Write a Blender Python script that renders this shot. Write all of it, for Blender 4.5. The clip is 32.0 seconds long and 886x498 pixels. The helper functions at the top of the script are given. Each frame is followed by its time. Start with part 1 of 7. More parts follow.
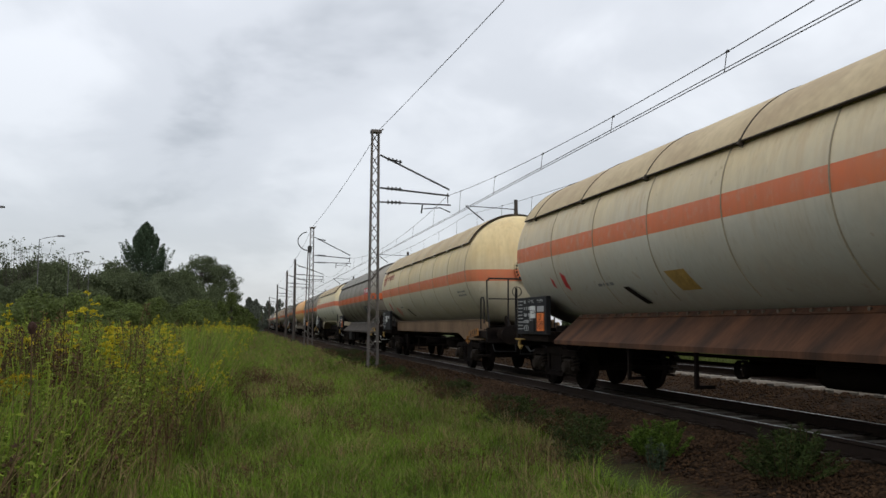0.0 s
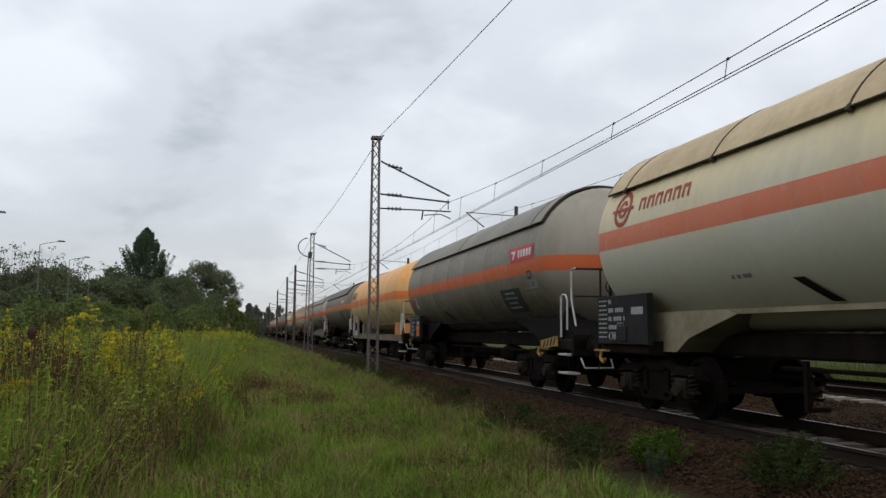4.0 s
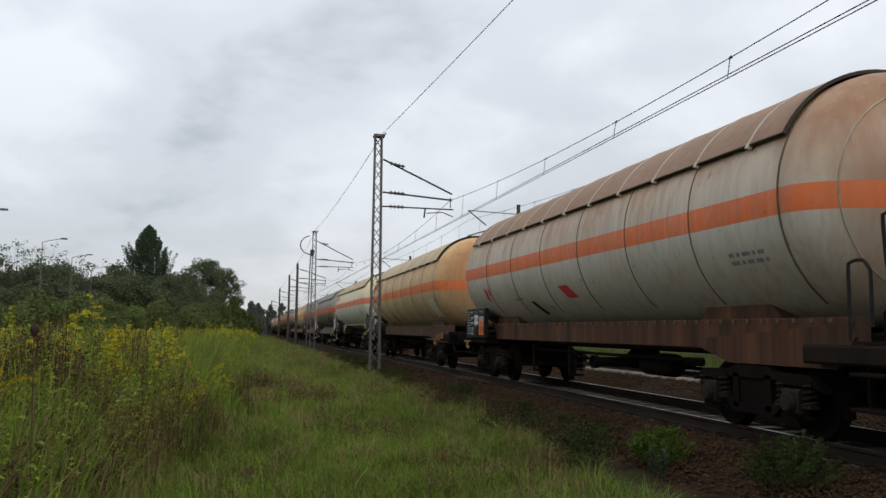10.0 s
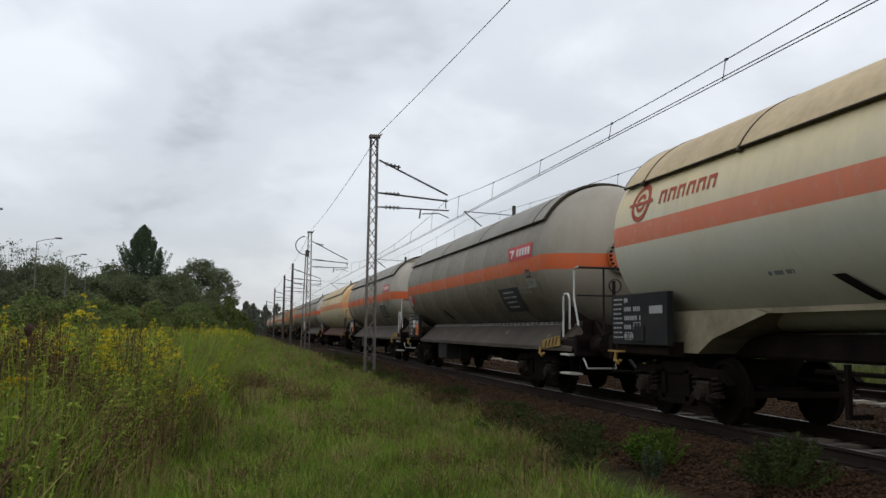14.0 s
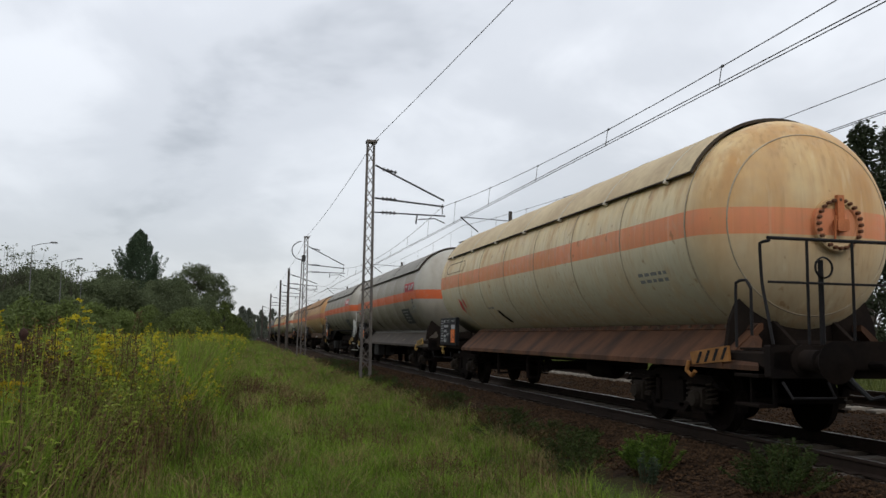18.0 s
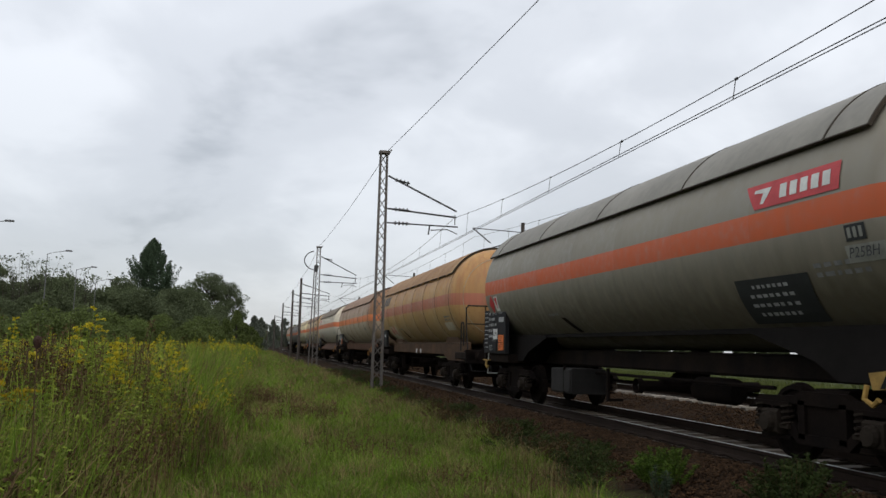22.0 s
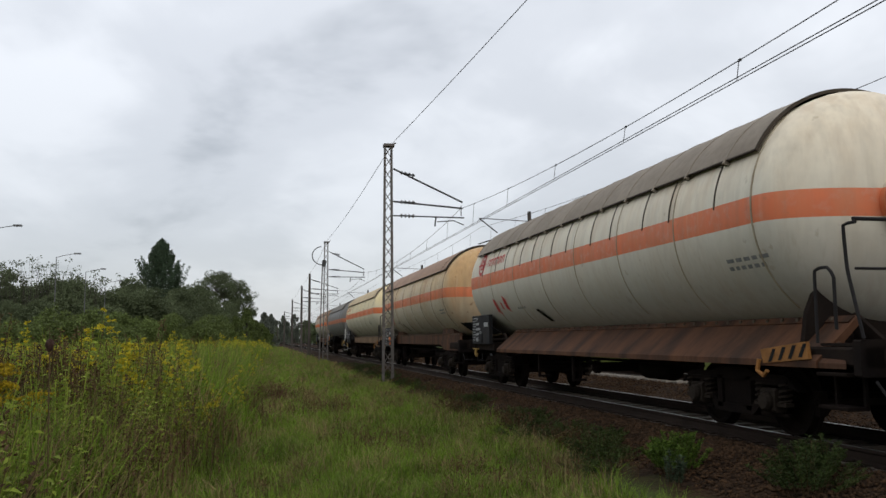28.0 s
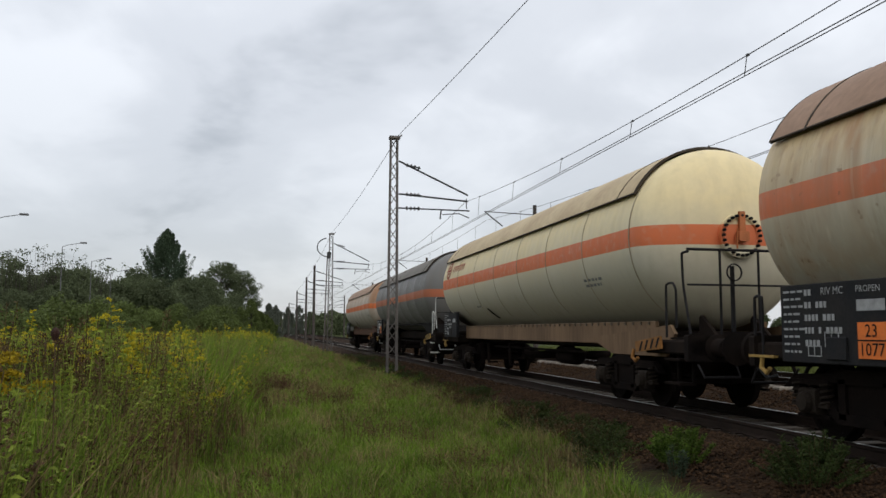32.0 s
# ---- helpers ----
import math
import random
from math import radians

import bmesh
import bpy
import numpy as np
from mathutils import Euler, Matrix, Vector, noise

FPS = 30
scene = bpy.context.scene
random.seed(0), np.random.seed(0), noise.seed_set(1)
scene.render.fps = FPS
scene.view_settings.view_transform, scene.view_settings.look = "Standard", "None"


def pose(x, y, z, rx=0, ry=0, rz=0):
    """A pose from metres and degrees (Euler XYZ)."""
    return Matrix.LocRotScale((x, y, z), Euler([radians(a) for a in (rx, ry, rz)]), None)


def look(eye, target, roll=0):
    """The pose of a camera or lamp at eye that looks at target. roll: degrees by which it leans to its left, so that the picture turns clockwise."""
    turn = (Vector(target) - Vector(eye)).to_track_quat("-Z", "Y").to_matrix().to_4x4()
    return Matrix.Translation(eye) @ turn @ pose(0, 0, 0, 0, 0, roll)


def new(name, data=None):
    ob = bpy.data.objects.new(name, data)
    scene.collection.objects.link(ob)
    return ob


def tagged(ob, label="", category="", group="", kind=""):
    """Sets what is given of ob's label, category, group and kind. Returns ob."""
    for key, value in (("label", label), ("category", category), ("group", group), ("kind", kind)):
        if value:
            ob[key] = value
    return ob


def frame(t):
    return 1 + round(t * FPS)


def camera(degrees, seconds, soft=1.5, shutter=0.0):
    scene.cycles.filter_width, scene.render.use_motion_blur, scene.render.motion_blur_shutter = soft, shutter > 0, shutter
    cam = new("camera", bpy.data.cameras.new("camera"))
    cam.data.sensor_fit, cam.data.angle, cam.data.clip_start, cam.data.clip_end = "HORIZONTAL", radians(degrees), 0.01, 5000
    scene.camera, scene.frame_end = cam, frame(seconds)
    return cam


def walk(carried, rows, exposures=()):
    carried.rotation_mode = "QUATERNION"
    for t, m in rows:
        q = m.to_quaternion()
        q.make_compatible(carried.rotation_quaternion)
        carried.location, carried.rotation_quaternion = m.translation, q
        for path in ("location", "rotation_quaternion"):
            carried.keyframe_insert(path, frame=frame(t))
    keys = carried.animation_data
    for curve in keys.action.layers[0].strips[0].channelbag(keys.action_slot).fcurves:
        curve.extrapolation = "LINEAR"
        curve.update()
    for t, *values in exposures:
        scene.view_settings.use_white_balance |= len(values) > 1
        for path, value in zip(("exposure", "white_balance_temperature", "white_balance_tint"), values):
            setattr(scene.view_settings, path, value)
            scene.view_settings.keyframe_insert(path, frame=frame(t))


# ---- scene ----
cam = camera(55.82, 32.0)
EYE = (0.0, 0.0, 1.27)
# seconds, yaw, pitch, roll
TURNS = [
    (0.0, -13.11, 5.27, -0.30),    (0.5, -12.85, 5.21, -0.03),    (1.0, -12.69, 5.22, -0.34),
    (1.5, -12.50, 5.17, -0.13),    (2.0, -12.66, 5.15, -1.09),    (2.5, -12.96, 5.24, -0.41),
    (3.0, -12.94, 5.61, -0.18),    (3.5, -13.07, 5.70, -0.54),    (5.5, -13.30, 5.74, -0.08),
    (6.0, -13.11, 5.56, -0.31),    (6.5, -13.20, 5.54, -0.21),    (7.0, -13.44, 5.79, -0.98),
    (7.5, -13.19, 6.04, -0.54),    (8.0, -12.98, 5.97, -0.65),    (8.5, -12.80, 5.78, -0.78),
    (9.0, -12.70, 5.70, -0.54),    (9.5, -12.78, 5.67, -0.84),    (10.0, -12.97, 5.58, -0.58),
    (10.5, -12.96, 5.61, -0.46),    (11.0, -12.84, 5.57, -0.46),    (11.5, -13.21, 5.58, -0.46),
    (12.0, -13.63, 5.67, -0.32),    (12.5, -13.85, 5.95, -0.67),    (13.0, -13.53, 5.98, -0.60),
    (13.5, -13.26, 5.85, -0.77),    (15.5, -13.60, 5.31, -0.54),    (16.0, -13.59, 5.51, -0.56),
    (16.5, -13.69, 5.61, -0.63),    (17.0, -13.87, 5.81, -1.09),    (17.5, -13.60, 5.90, -0.71),
    (18.0, -13.57, 6.02, -0.88),    (18.5, -13.68, 6.01, -0.86),    (19.0, -13.93, 5.79, -1.17),
    (19.5, -13.95, 5.73, -1.43),    (20.0, -13.82, 5.56, -0.19),    (20.5, -13.43, 5.48, -0.67),
    (21.0, -13.32, 5.61, -0.75),    (21.5, -13.04, 6.35, -1.16),    (22.0, -12.78, 6.75, -1.37),
    (22.5, -12.53, 6.68, -0.68),    (23.0, -12.36, 6.36, -0.58),    (23.5, -12.22, 6.44, -0.39),
    (24.0, -12.36, 6.60, -0.36),    (24.5, -12.25, 6.41, 0.19),    (25.0, -11.98, 6.47, -0.01),
    (25.5, -12.07, 6.49, -0.42),    (27.5, -12.24, 6.04, 0.44),    (28.0, -12.09, 6.15, 0.33),
    (28.5, -11.74, 6.31, -0.05),    (29.0, -11.28, 6.69, -0.26),    (29.5, -11.12, 6.52, 0.20),
    (30.0, -11.14, 6.23, -0.31),    (30.5, -11.04, 5.72, -0.31),    (31.0, -11.20, 5.32, 0.02),
    (31.5, -11.45, 5.31, -0.43),    (32.0, -11.81, 5.66, -0.25),
]
walk(cam, [(t, pose(*EYE, 90 + pitch, roll, yaw)) for t, yaw, pitch, roll in TURNS])

# ---- world: overcast sky, weak wide sun ----
world = bpy.data.worlds.new("overcast")
scene.world = world
world.use_nodes = True
wn, wl = world.node_tree.nodes, world.node_tree.links
wn.clear()
w_out = wn.new("ShaderNodeOutputWorld")
w_bg = wn.new("ShaderNodeBackground")
w_sky = wn.new("ShaderNodeTexSky")
w_sky.sky_type, w_sky.sun_disc = "NISHITA", False
w_sky.sun_elevation, w_sky.sun_rotation = radians(34), radians(167)
w_geo = wn.new("ShaderNodeTexCoord")
w_sep = wn.new("ShaderNodeSeparateXYZ")
wl.new(w_geo.outputs["Generated"], w_sep.inputs[0])


def w_math(op, a, b=None, clamp=False):
    n = wn.new("ShaderNodeMath")
    n.operation, n.use_clamp = op, clamp
    for i, v in enumerate((a, b)):
        if v is None:
            continue
        if isinstance(v, (int, float)):
            n.inputs[i].default_value = v
        else:
            wl.new(v, n.inputs[i])
    return n.outputs[0]


# the cloud layer lies on a plane: nearer the horizon it is drawn out flat
w_h = w_math("ADD", w_math("ABSOLUTE", w_sep.outputs[2]), 0.33)
w_flat = wn.new("ShaderNodeCombineXYZ")
wl.new(w_math("DIVIDE", w_sep.outputs[0], w_h), w_flat.inputs[0])
wl.new(w_math("DIVIDE", w_sep.outputs[1], w_h), w_flat.inputs[1])


def w_noise(scale, detail, rough, seed, distortion=0.0):
    n = wn.new("ShaderNodeTexNoise")
    n.noise_dimensions = "4D"
    n.inputs["W"].default_value = seed
    n.inputs["Scale"].default_value, n.inputs["Detail"].default_value = scale, detail
    n.inputs["Roughness"].default_value, n.inputs["Distortion"].default_value = rough, distortion
    wl.new(w_flat.outputs[0], n.inputs["Vector"])
    return n.outputs["Fac"]


w_big, w_mid, w_puff = w_noise(1.1, 2.0, 0.5, 3.1, 0.3), w_noise(2.4, 5.0, 0.55, 7.7, 0.4), w_noise(5.0, 3.0, 0.45, 4.6, 0.1)
w_cloud = w_math("ADD", w_math("MULTIPLY", w_big, 0.50), w_math("ADD", w_math("MULTIPLY", w_mid, 0.36), w_math("MULTIPLY", w_puff, 0.14)))
w_ramp = wn.new("ShaderNodeValToRGB")
w_ramp.color_ramp.interpolation = "EASE"
w_ramp.color_ramp.elements[0].position, w_ramp.color_ramp.elements[0].color = 0.37, (0.40, 0.42, 0.45, 1)
w_ramp.color_ramp.elements[1].position, w_ramp.color_ramp.elements[1].color = 0.60, (0.72, 0.74, 0.775, 1)
w_mid_stop = w_ramp.color_ramp.elements.new(0.46)
w_mid_stop.color = (0.575, 0.595, 0.63, 1)
wl.new(w_cloud, w_ramp.inputs[0])
w_mix = wn.new("ShaderNodeMixRGB")
w_mix.inputs[0].default_value = 0.985
wl.new(w_sky.outputs[0], w_mix.inputs[1])
wl.new(w_ramp.outputs[0], w_mix.inputs[2])
# clouds are brighter overhead than near the horizon
w_rise = wn.new("ShaderNodeMapRange")
for w_k, w_v in (("From Min", 0.0), ("From Max", 1.0), ("To Min", 0.86), ("To Max", 2.0)):
    w_rise.inputs[w_k].default_value = w_v
wl.new(w_sep.outputs[2], w_rise.inputs["Value"])
w_mul = wn.new("ShaderNodeMixRGB")
w_mul.blend_type = "MULTIPLY"
w_mul.inputs[0].default_value = 1.0
wl.new(w_mix.outputs[0], w_mul.inputs[1])
wl.new(w_rise.outputs[0], w_mul.inputs[2])
wl.new(w_mul.outputs[0], w_bg.inputs["Color"])
w_bg.inputs["Strength"].default_value = 1.0
wl.new(w_bg.outputs[0], w_out.inputs["Surface"])

sun = new("sun", bpy.data.lights.new("sun", "SUN"))
sun.data.energy, sun.data.angle, sun.data.color = 1.0, radians(40), (1.0, 0.96, 0.9)
sun.matrix_world = look((9, -40, 28), (0, 0, 0))
scene.view_settings.exposure = 0.0

# ---- materials ----
MATS = {}


def mat(name, base, rough=0.8, metal=0.0, vary=0.25, scale=3.0, bump=0.0, bump_scale=40.0, second=None, spread=0.5, stretch=(1, 1, 1),
        island=False, trans=0.0, obvary=0.0, spec=0.3):
    """A two-scale procedural material: base colour mottled by coarse and fine noise, towards a second colour if given."""
    if name in MATS:
        return MATS[name]
    m = MATS[name] = bpy.data.materials.new(name)
    m.use_nodes = True
    n, l = m.node_tree.nodes, m.node_tree.links
    b = n["Principled BSDF"]
    b.inputs["Roughness"].default_value, b.inputs["Metallic"].default_value = rough, metal
    if "Specular IOR Level" in b.inputs:
        b.inputs["Specular IOR Level"].default_value = spec
    tc = n.new("ShaderNodeTexCoord")
    mp = n.new("ShaderNodeMapping")
    mp.inputs["Scale"].default_value = stretch
    l.new(tc.outputs["Object"], mp.inputs["Vector"])
    fine, coarse = n.new("ShaderNodeTexNoise"), n.new("ShaderNodeTexNoise")
    for k, s in ((fine, scale * 9), (coarse, scale)):
        k.inputs["Scale"].default_value, k.inputs["Detail"].default_value = s, 4
        l.new(mp.outputs[0], k.inputs["Vector"])
    mx = n.new("ShaderNodeMixRGB")
    dark = tuple(c * (1 - vary) for c in base)
    mx.inputs[1].default_value = (*(second or dark), 1)
    mx.inputs[2].default_value = (*base, 1)
    r = n.new("ShaderNodeMapRange")
    r.inputs["From Min"].default_value, r.inputs["From Max"].default_value = 0.5 - spread / 2, 0.5 + spread / 2
    if island:
        gi = n.new("ShaderNodeNewGeometry")
        ad = n.new("ShaderNodeMath")
        ad.operation = "MULTIPLY_ADD"
        l.new(gi.outputs["Random Per Island"], ad.inputs[0])
        ad.inputs[1].default_value, ad.inputs[2].default_value = 0.5, -0.25
        ad2 = n.new("ShaderNodeMath")
        l.new(ad.outputs[0], ad2.inputs[0])
        l.new(coarse.outputs["Fac"], ad2.inputs[1])
        l.new(ad2.outputs[0], r.inputs["Value"])
    elif obvary:
        oi = n.new("ShaderNodeObjectInfo")
        ad = n.new("ShaderNodeMath")
        ad.operation = "MULTIPLY_ADD"
        l.new(oi.outputs["Random"], ad.inputs[0])
        ad.inputs[1].default_value, ad.inputs[2].default_value = obvary, -obvary / 2
        ad2 = n.new("ShaderNodeMath")
        l.new(ad.outputs[0], ad2.inputs[0])
        l.new(coarse.outputs["Fac"], ad2.inputs[1])
        l.new(ad2.outputs[0], r.inputs["Value"])
    else:
        l.new(coarse.outputs["Fac"], r.inputs["Value"])
    l.new(r.outputs[0], mx.inputs[0])
    m2 = n.new("ShaderNodeMixRGB")
    m2.blend_type = "MULTIPLY"
    m2.inputs[0].default_value = min(1.0, vary * 1.6)
    cr = n.new("ShaderNodeMapRange")
    cr.inputs["From Min"].default_value, cr.inputs["From Max"].default_value = 0.3, 0.7
    cr.inputs["To Min"].default_value, cr.inputs["To Max"].default_value = 0.72, 1.12
    l.new(fine.outputs["Fac"], cr.inputs["Value"])
    l.new(mx.outputs[0], m2.inputs[1])
    l.new(cr.outputs[0], m2.inputs[2])
    l.new(m2.outputs[0], b.inputs["Base Color"])
    if bump:
        bn, bt = n.new("ShaderNodeBump"), n.new("ShaderNodeTexNoise")
        bt.inputs["Scale"].default_value, bt.inputs["Detail"].default_value = bump_scale, 3
        l.new(mp.outputs[0], bt.inputs["Vector"])
        bn.inputs["Strength"].default_value, bn.inputs["Distance"].default_value = bump, 0.02
        l.new(bt.outputs["Fac"], bn.inputs["Height"])
        l.new(bn.outputs[0], b.inputs["Normal"])
    if trans:
        tr, ms, out = n.new("ShaderNodeBsdfTranslucent"), n.new("ShaderNodeMixShader"), n["Material Output"]
        l.new(m2.outputs[0], tr.inputs["Color"])
        ms.inputs[0].default_value = trans
        l.new(b.outputs[0], ms.inputs[1])
        l.new(tr.outputs[0], ms.inputs[2])
        l.new(ms.outputs[0], out.inputs["Surface"])
    return m


def tank_mat(name, base, stripe, low, high, upper=None, upper_z=3.2, rust=0.0, grime=0.3, rust_col=(0.25, 0.10, 0.04), lower=None, dome=None):
    """Tank paint: a coloured band round the tank between two heights, fading upper coat, rust runs and road dirt in
    streaks; the lower tone holds the belly's shade and dirt.
    """
    m = MATS[name] = bpy.data.materials.new(name)
    m.use_nodes = True
    n, l = m.node_tree.nodes, m.node_tree.links
    b = n["Principled BSDF"]
    b.inputs["Roughness"].default_value = 0.55
    tc, sp = n.new("ShaderNodeTexCoord"), n.new("ShaderNodeSeparateXYZ")
    l.new(tc.outputs["Object"], sp.inputs[0])

    def math_(op, a, c=None, clamp=False):
        k = n.new("ShaderNodeMath")
        k.operation, k.use_clamp = op, clamp
        for i, v in enumerate((a, c)):
            if v is None:
                continue
            if isinstance(v, (int, float)):
                k.inputs[i].default_value = v
            else:
                l.new(v, k.inputs[i])
        return k.outputs[0]

    def noise_(scale, stretch, detail=4.0, seed=0.0):
        mp, k = n.new("ShaderNodeMapping"), n.new("ShaderNodeTexNoise")
        mp.inputs["Scale"].default_value, mp.inputs["Location"].default_value = stretch, (seed, seed * 1.7, seed * 0.3)
        k.inputs["Scale"].default_value, k.inputs["Detail"].default_value = scale, detail
        oi = n.new("ShaderNodeObjectInfo")
        va = n.new("ShaderNodeVectorMath")
        va.operation = "MULTIPLY_ADD"
        l.new(oi.outputs["Random"], va.inputs[0])
        va.inputs[1].default_value = (17.0, 31.0, 5.0)
        l.new(tc.outputs["Object"], va.inputs[2])
        l.new(va.outputs[0], mp.inputs["Vector"])
        l.new(mp.outputs[0], k.inputs["Vector"])
        return k.outputs["Fac"]

    def mix_(fac, a, c, mode="MIX"):
        k = n.new("ShaderNodeMixRGB")
        k.blend_type = mode
        for i, v in enumerate((fac, a, c)):
            if isinstance(v, (int, float)):
                k.inputs[i].default_value = v
            elif isinstance(v, tuple):
                k.inputs[i].default_value = (*v, 1)
            else:
                l.new(v, k.inputs[i])
        return k.outputs[0]

    def ramp_(v, a, c, lo=0.0, hi=1.0):
        k = n.new("ShaderNodeMapRange")
        l.new(v, k.inputs["Value"])
        for i, q in zip(("From Min", "From Max", "To Min", "To Max"), (a, c, lo, hi)):
            k.inputs[i].default_value = q
        return k.outputs[0]

    z = sp.outputs[2]
    big = noise_(0.5, (1, 1, 1), 3, 3.0)
    streak = noise_(1.0, (5, 5, 0.35), 4, 1.0)
    fine = noise_(7.0, (1, 1, 1), 5, 2.0)
    col = mix_(ramp_(big, 0.35, 0.65), base, tuple(c * 0.9 for c in base))
    if upper:
        zz = math_("ADD", z, math_("MULTIPLY", math_("SUBTRACT", big, 0.5), 1.2))
        col = mix_(ramp_(zz, upper_z - 0.7, upper_z + 0.5), col, upper)
    # lower half darkened in the paint: the belly's shade mixed with dirt
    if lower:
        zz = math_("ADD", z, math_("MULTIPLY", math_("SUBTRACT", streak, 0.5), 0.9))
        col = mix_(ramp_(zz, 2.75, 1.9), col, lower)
    if dome:    # the leading dome is stained by what runs down from the shield
        yy = math_("ADD", sp.outputs[1], math_("MULTIPLY", math_("SUBTRACT", big, 0.5), 1.4))
        stain = math_("MULTIPLY", math_("MULTIPLY", ramp_(yy, -14.4, -15.1), ramp_(z, 2.2, 3.1, 0.4, 1.0)), ramp_(noise_(1.0, (1, 1, 0.5), 4, 23.0), 0.25, 0.5))
        col = mix_(math_("MULTIPLY", stain, 0.85), col, dome)
    band = math_("MULTIPLY", math_("GREATER_THAN", z, low), math_("LESS_THAN", z, high))
    col = mix_(math_("MULTIPLY", band, ramp_(fine, 0.2, 0.45, 0.8, 1.0)), col, stripe)
    dirt = math_("MULTIPLY", ramp_(streak, 0.45, 0.75), grime)
    col = mix_(dirt, col, (0.15, 0.10, 0.055))
    if rust:
        rr = math_("MULTIPLY", ramp_(noise_(1.0, (4.2, 4.2, 0.25), 5, 9.0), 0.44, 0.64), ramp_(noise_(0.7, (1, 1, 1), 3, 5.0), 0.34, 0.56))
        rr = math_("MULTIPLY", rr, ramp_(z, 2.7, 3.4, 0.35, 1.0))
        col = mix_(math_("MULTIPLY", rr, rust), col, rust_col)
        blot = ramp_(noise_(0.9, (1, 0.6, 1), 6, 13.0), 0.5, 0.66)
        col = mix_(math_("MULTIPLY", blot, rust * 0.28), col, tuple(c * 0.8 for c in rust_col))
        runs = math_("MULTIPLY", ramp_(noise_(1.0, (15, 15, 0.5), 3, 29.0), 0.5, 0.72), ramp_(noise_(0.6, (1, 1, 1), 3, 31.0), 0.36, 0.6))
        col = mix_(math_("MULTIPLY", runs, rust * 0.55), col, tuple(c * 0.6 for c in rust_col))
        pale_runs = ramp_(noise_(1.0, (9, 9, 0.4), 3, 37.0), 0.62, 0.78)
        col = mix_(math_("MULTIPLY", pale_runs, rust * 0.3), col, tuple(min(0.7, c * 1.25) for c in base))
        spots = ramp_(noise_(5.0, (1, 1, 1), 4, 17.0), 0.67, 0.72)
        col = mix_(math_("MULTIPLY", spots, rust * 0.8), col, tuple(c * 0.5 for c in rust_col))
    col = mix_(0.45, col, mix_(ramp_(fine, 0.3, 0.7), (0.8, 0.8, 0.8), (1.0, 1.0, 1.0)), "MULTIPLY")
    l.new(col, b.inputs["Base Color"])
    bp = n.new("ShaderNodeBump")
    bp.inputs["Strength"].default_value, bp.inputs["Distance"].default_value = 0.15, 0.02
    l.new(big, bp.inputs["Height"])
    l.new(bp.outputs[0], b.inputs["Normal"])
    l.new(ramp_(fine, 0.3, 0.7, 0.45, 0.7), b.inputs["Roughness"])
    return m


ORANGE, RED = (0.78, 0.20, 0.055), (0.66, 0.16, 0.07)
steel = mat("rail_steel", (0.03, 0.02, 0.015), 0.8, 0.0, 0.4, 2, spec=0.1)
rail_top = mat("rail_head", (0.50, 0.49, 0.48), 0.3, 1.0, 0.3, 4)
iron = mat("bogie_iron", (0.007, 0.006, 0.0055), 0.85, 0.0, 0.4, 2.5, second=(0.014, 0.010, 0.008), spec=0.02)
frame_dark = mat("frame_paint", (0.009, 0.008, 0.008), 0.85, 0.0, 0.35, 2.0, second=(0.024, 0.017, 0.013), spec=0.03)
white_rail = mat("white_handrail", (0.54, 0.54, 0.50), 0.6, 0.0, 0.3, 6)
black_rail = mat("black_handrail", (0.022, 0.02, 0.02), 0.7, 0.0, 0.3, 6, spec=0.12)
wood = mat("sleeper_wood", (0.115, 0.094, 0.075), 0.9, 0.0, 0.4, 2.5, 0.4, 30, obvary=0.5)
mast_steel = mat("mast_steel", (0.085, 0.08, 0.076), 0.75, 0.0, 0.35, 4, second=(0.12, 0.10, 0.085))
wire_dark = mat("wire", (0.05, 0.05, 0.05), 0.6, 0.4, 0.2, 4)
concrete = mat("concrete", (0.34, 0.33, 0.31), 0.9, 0.0, 0.3, 2.5, 0.3, 60)

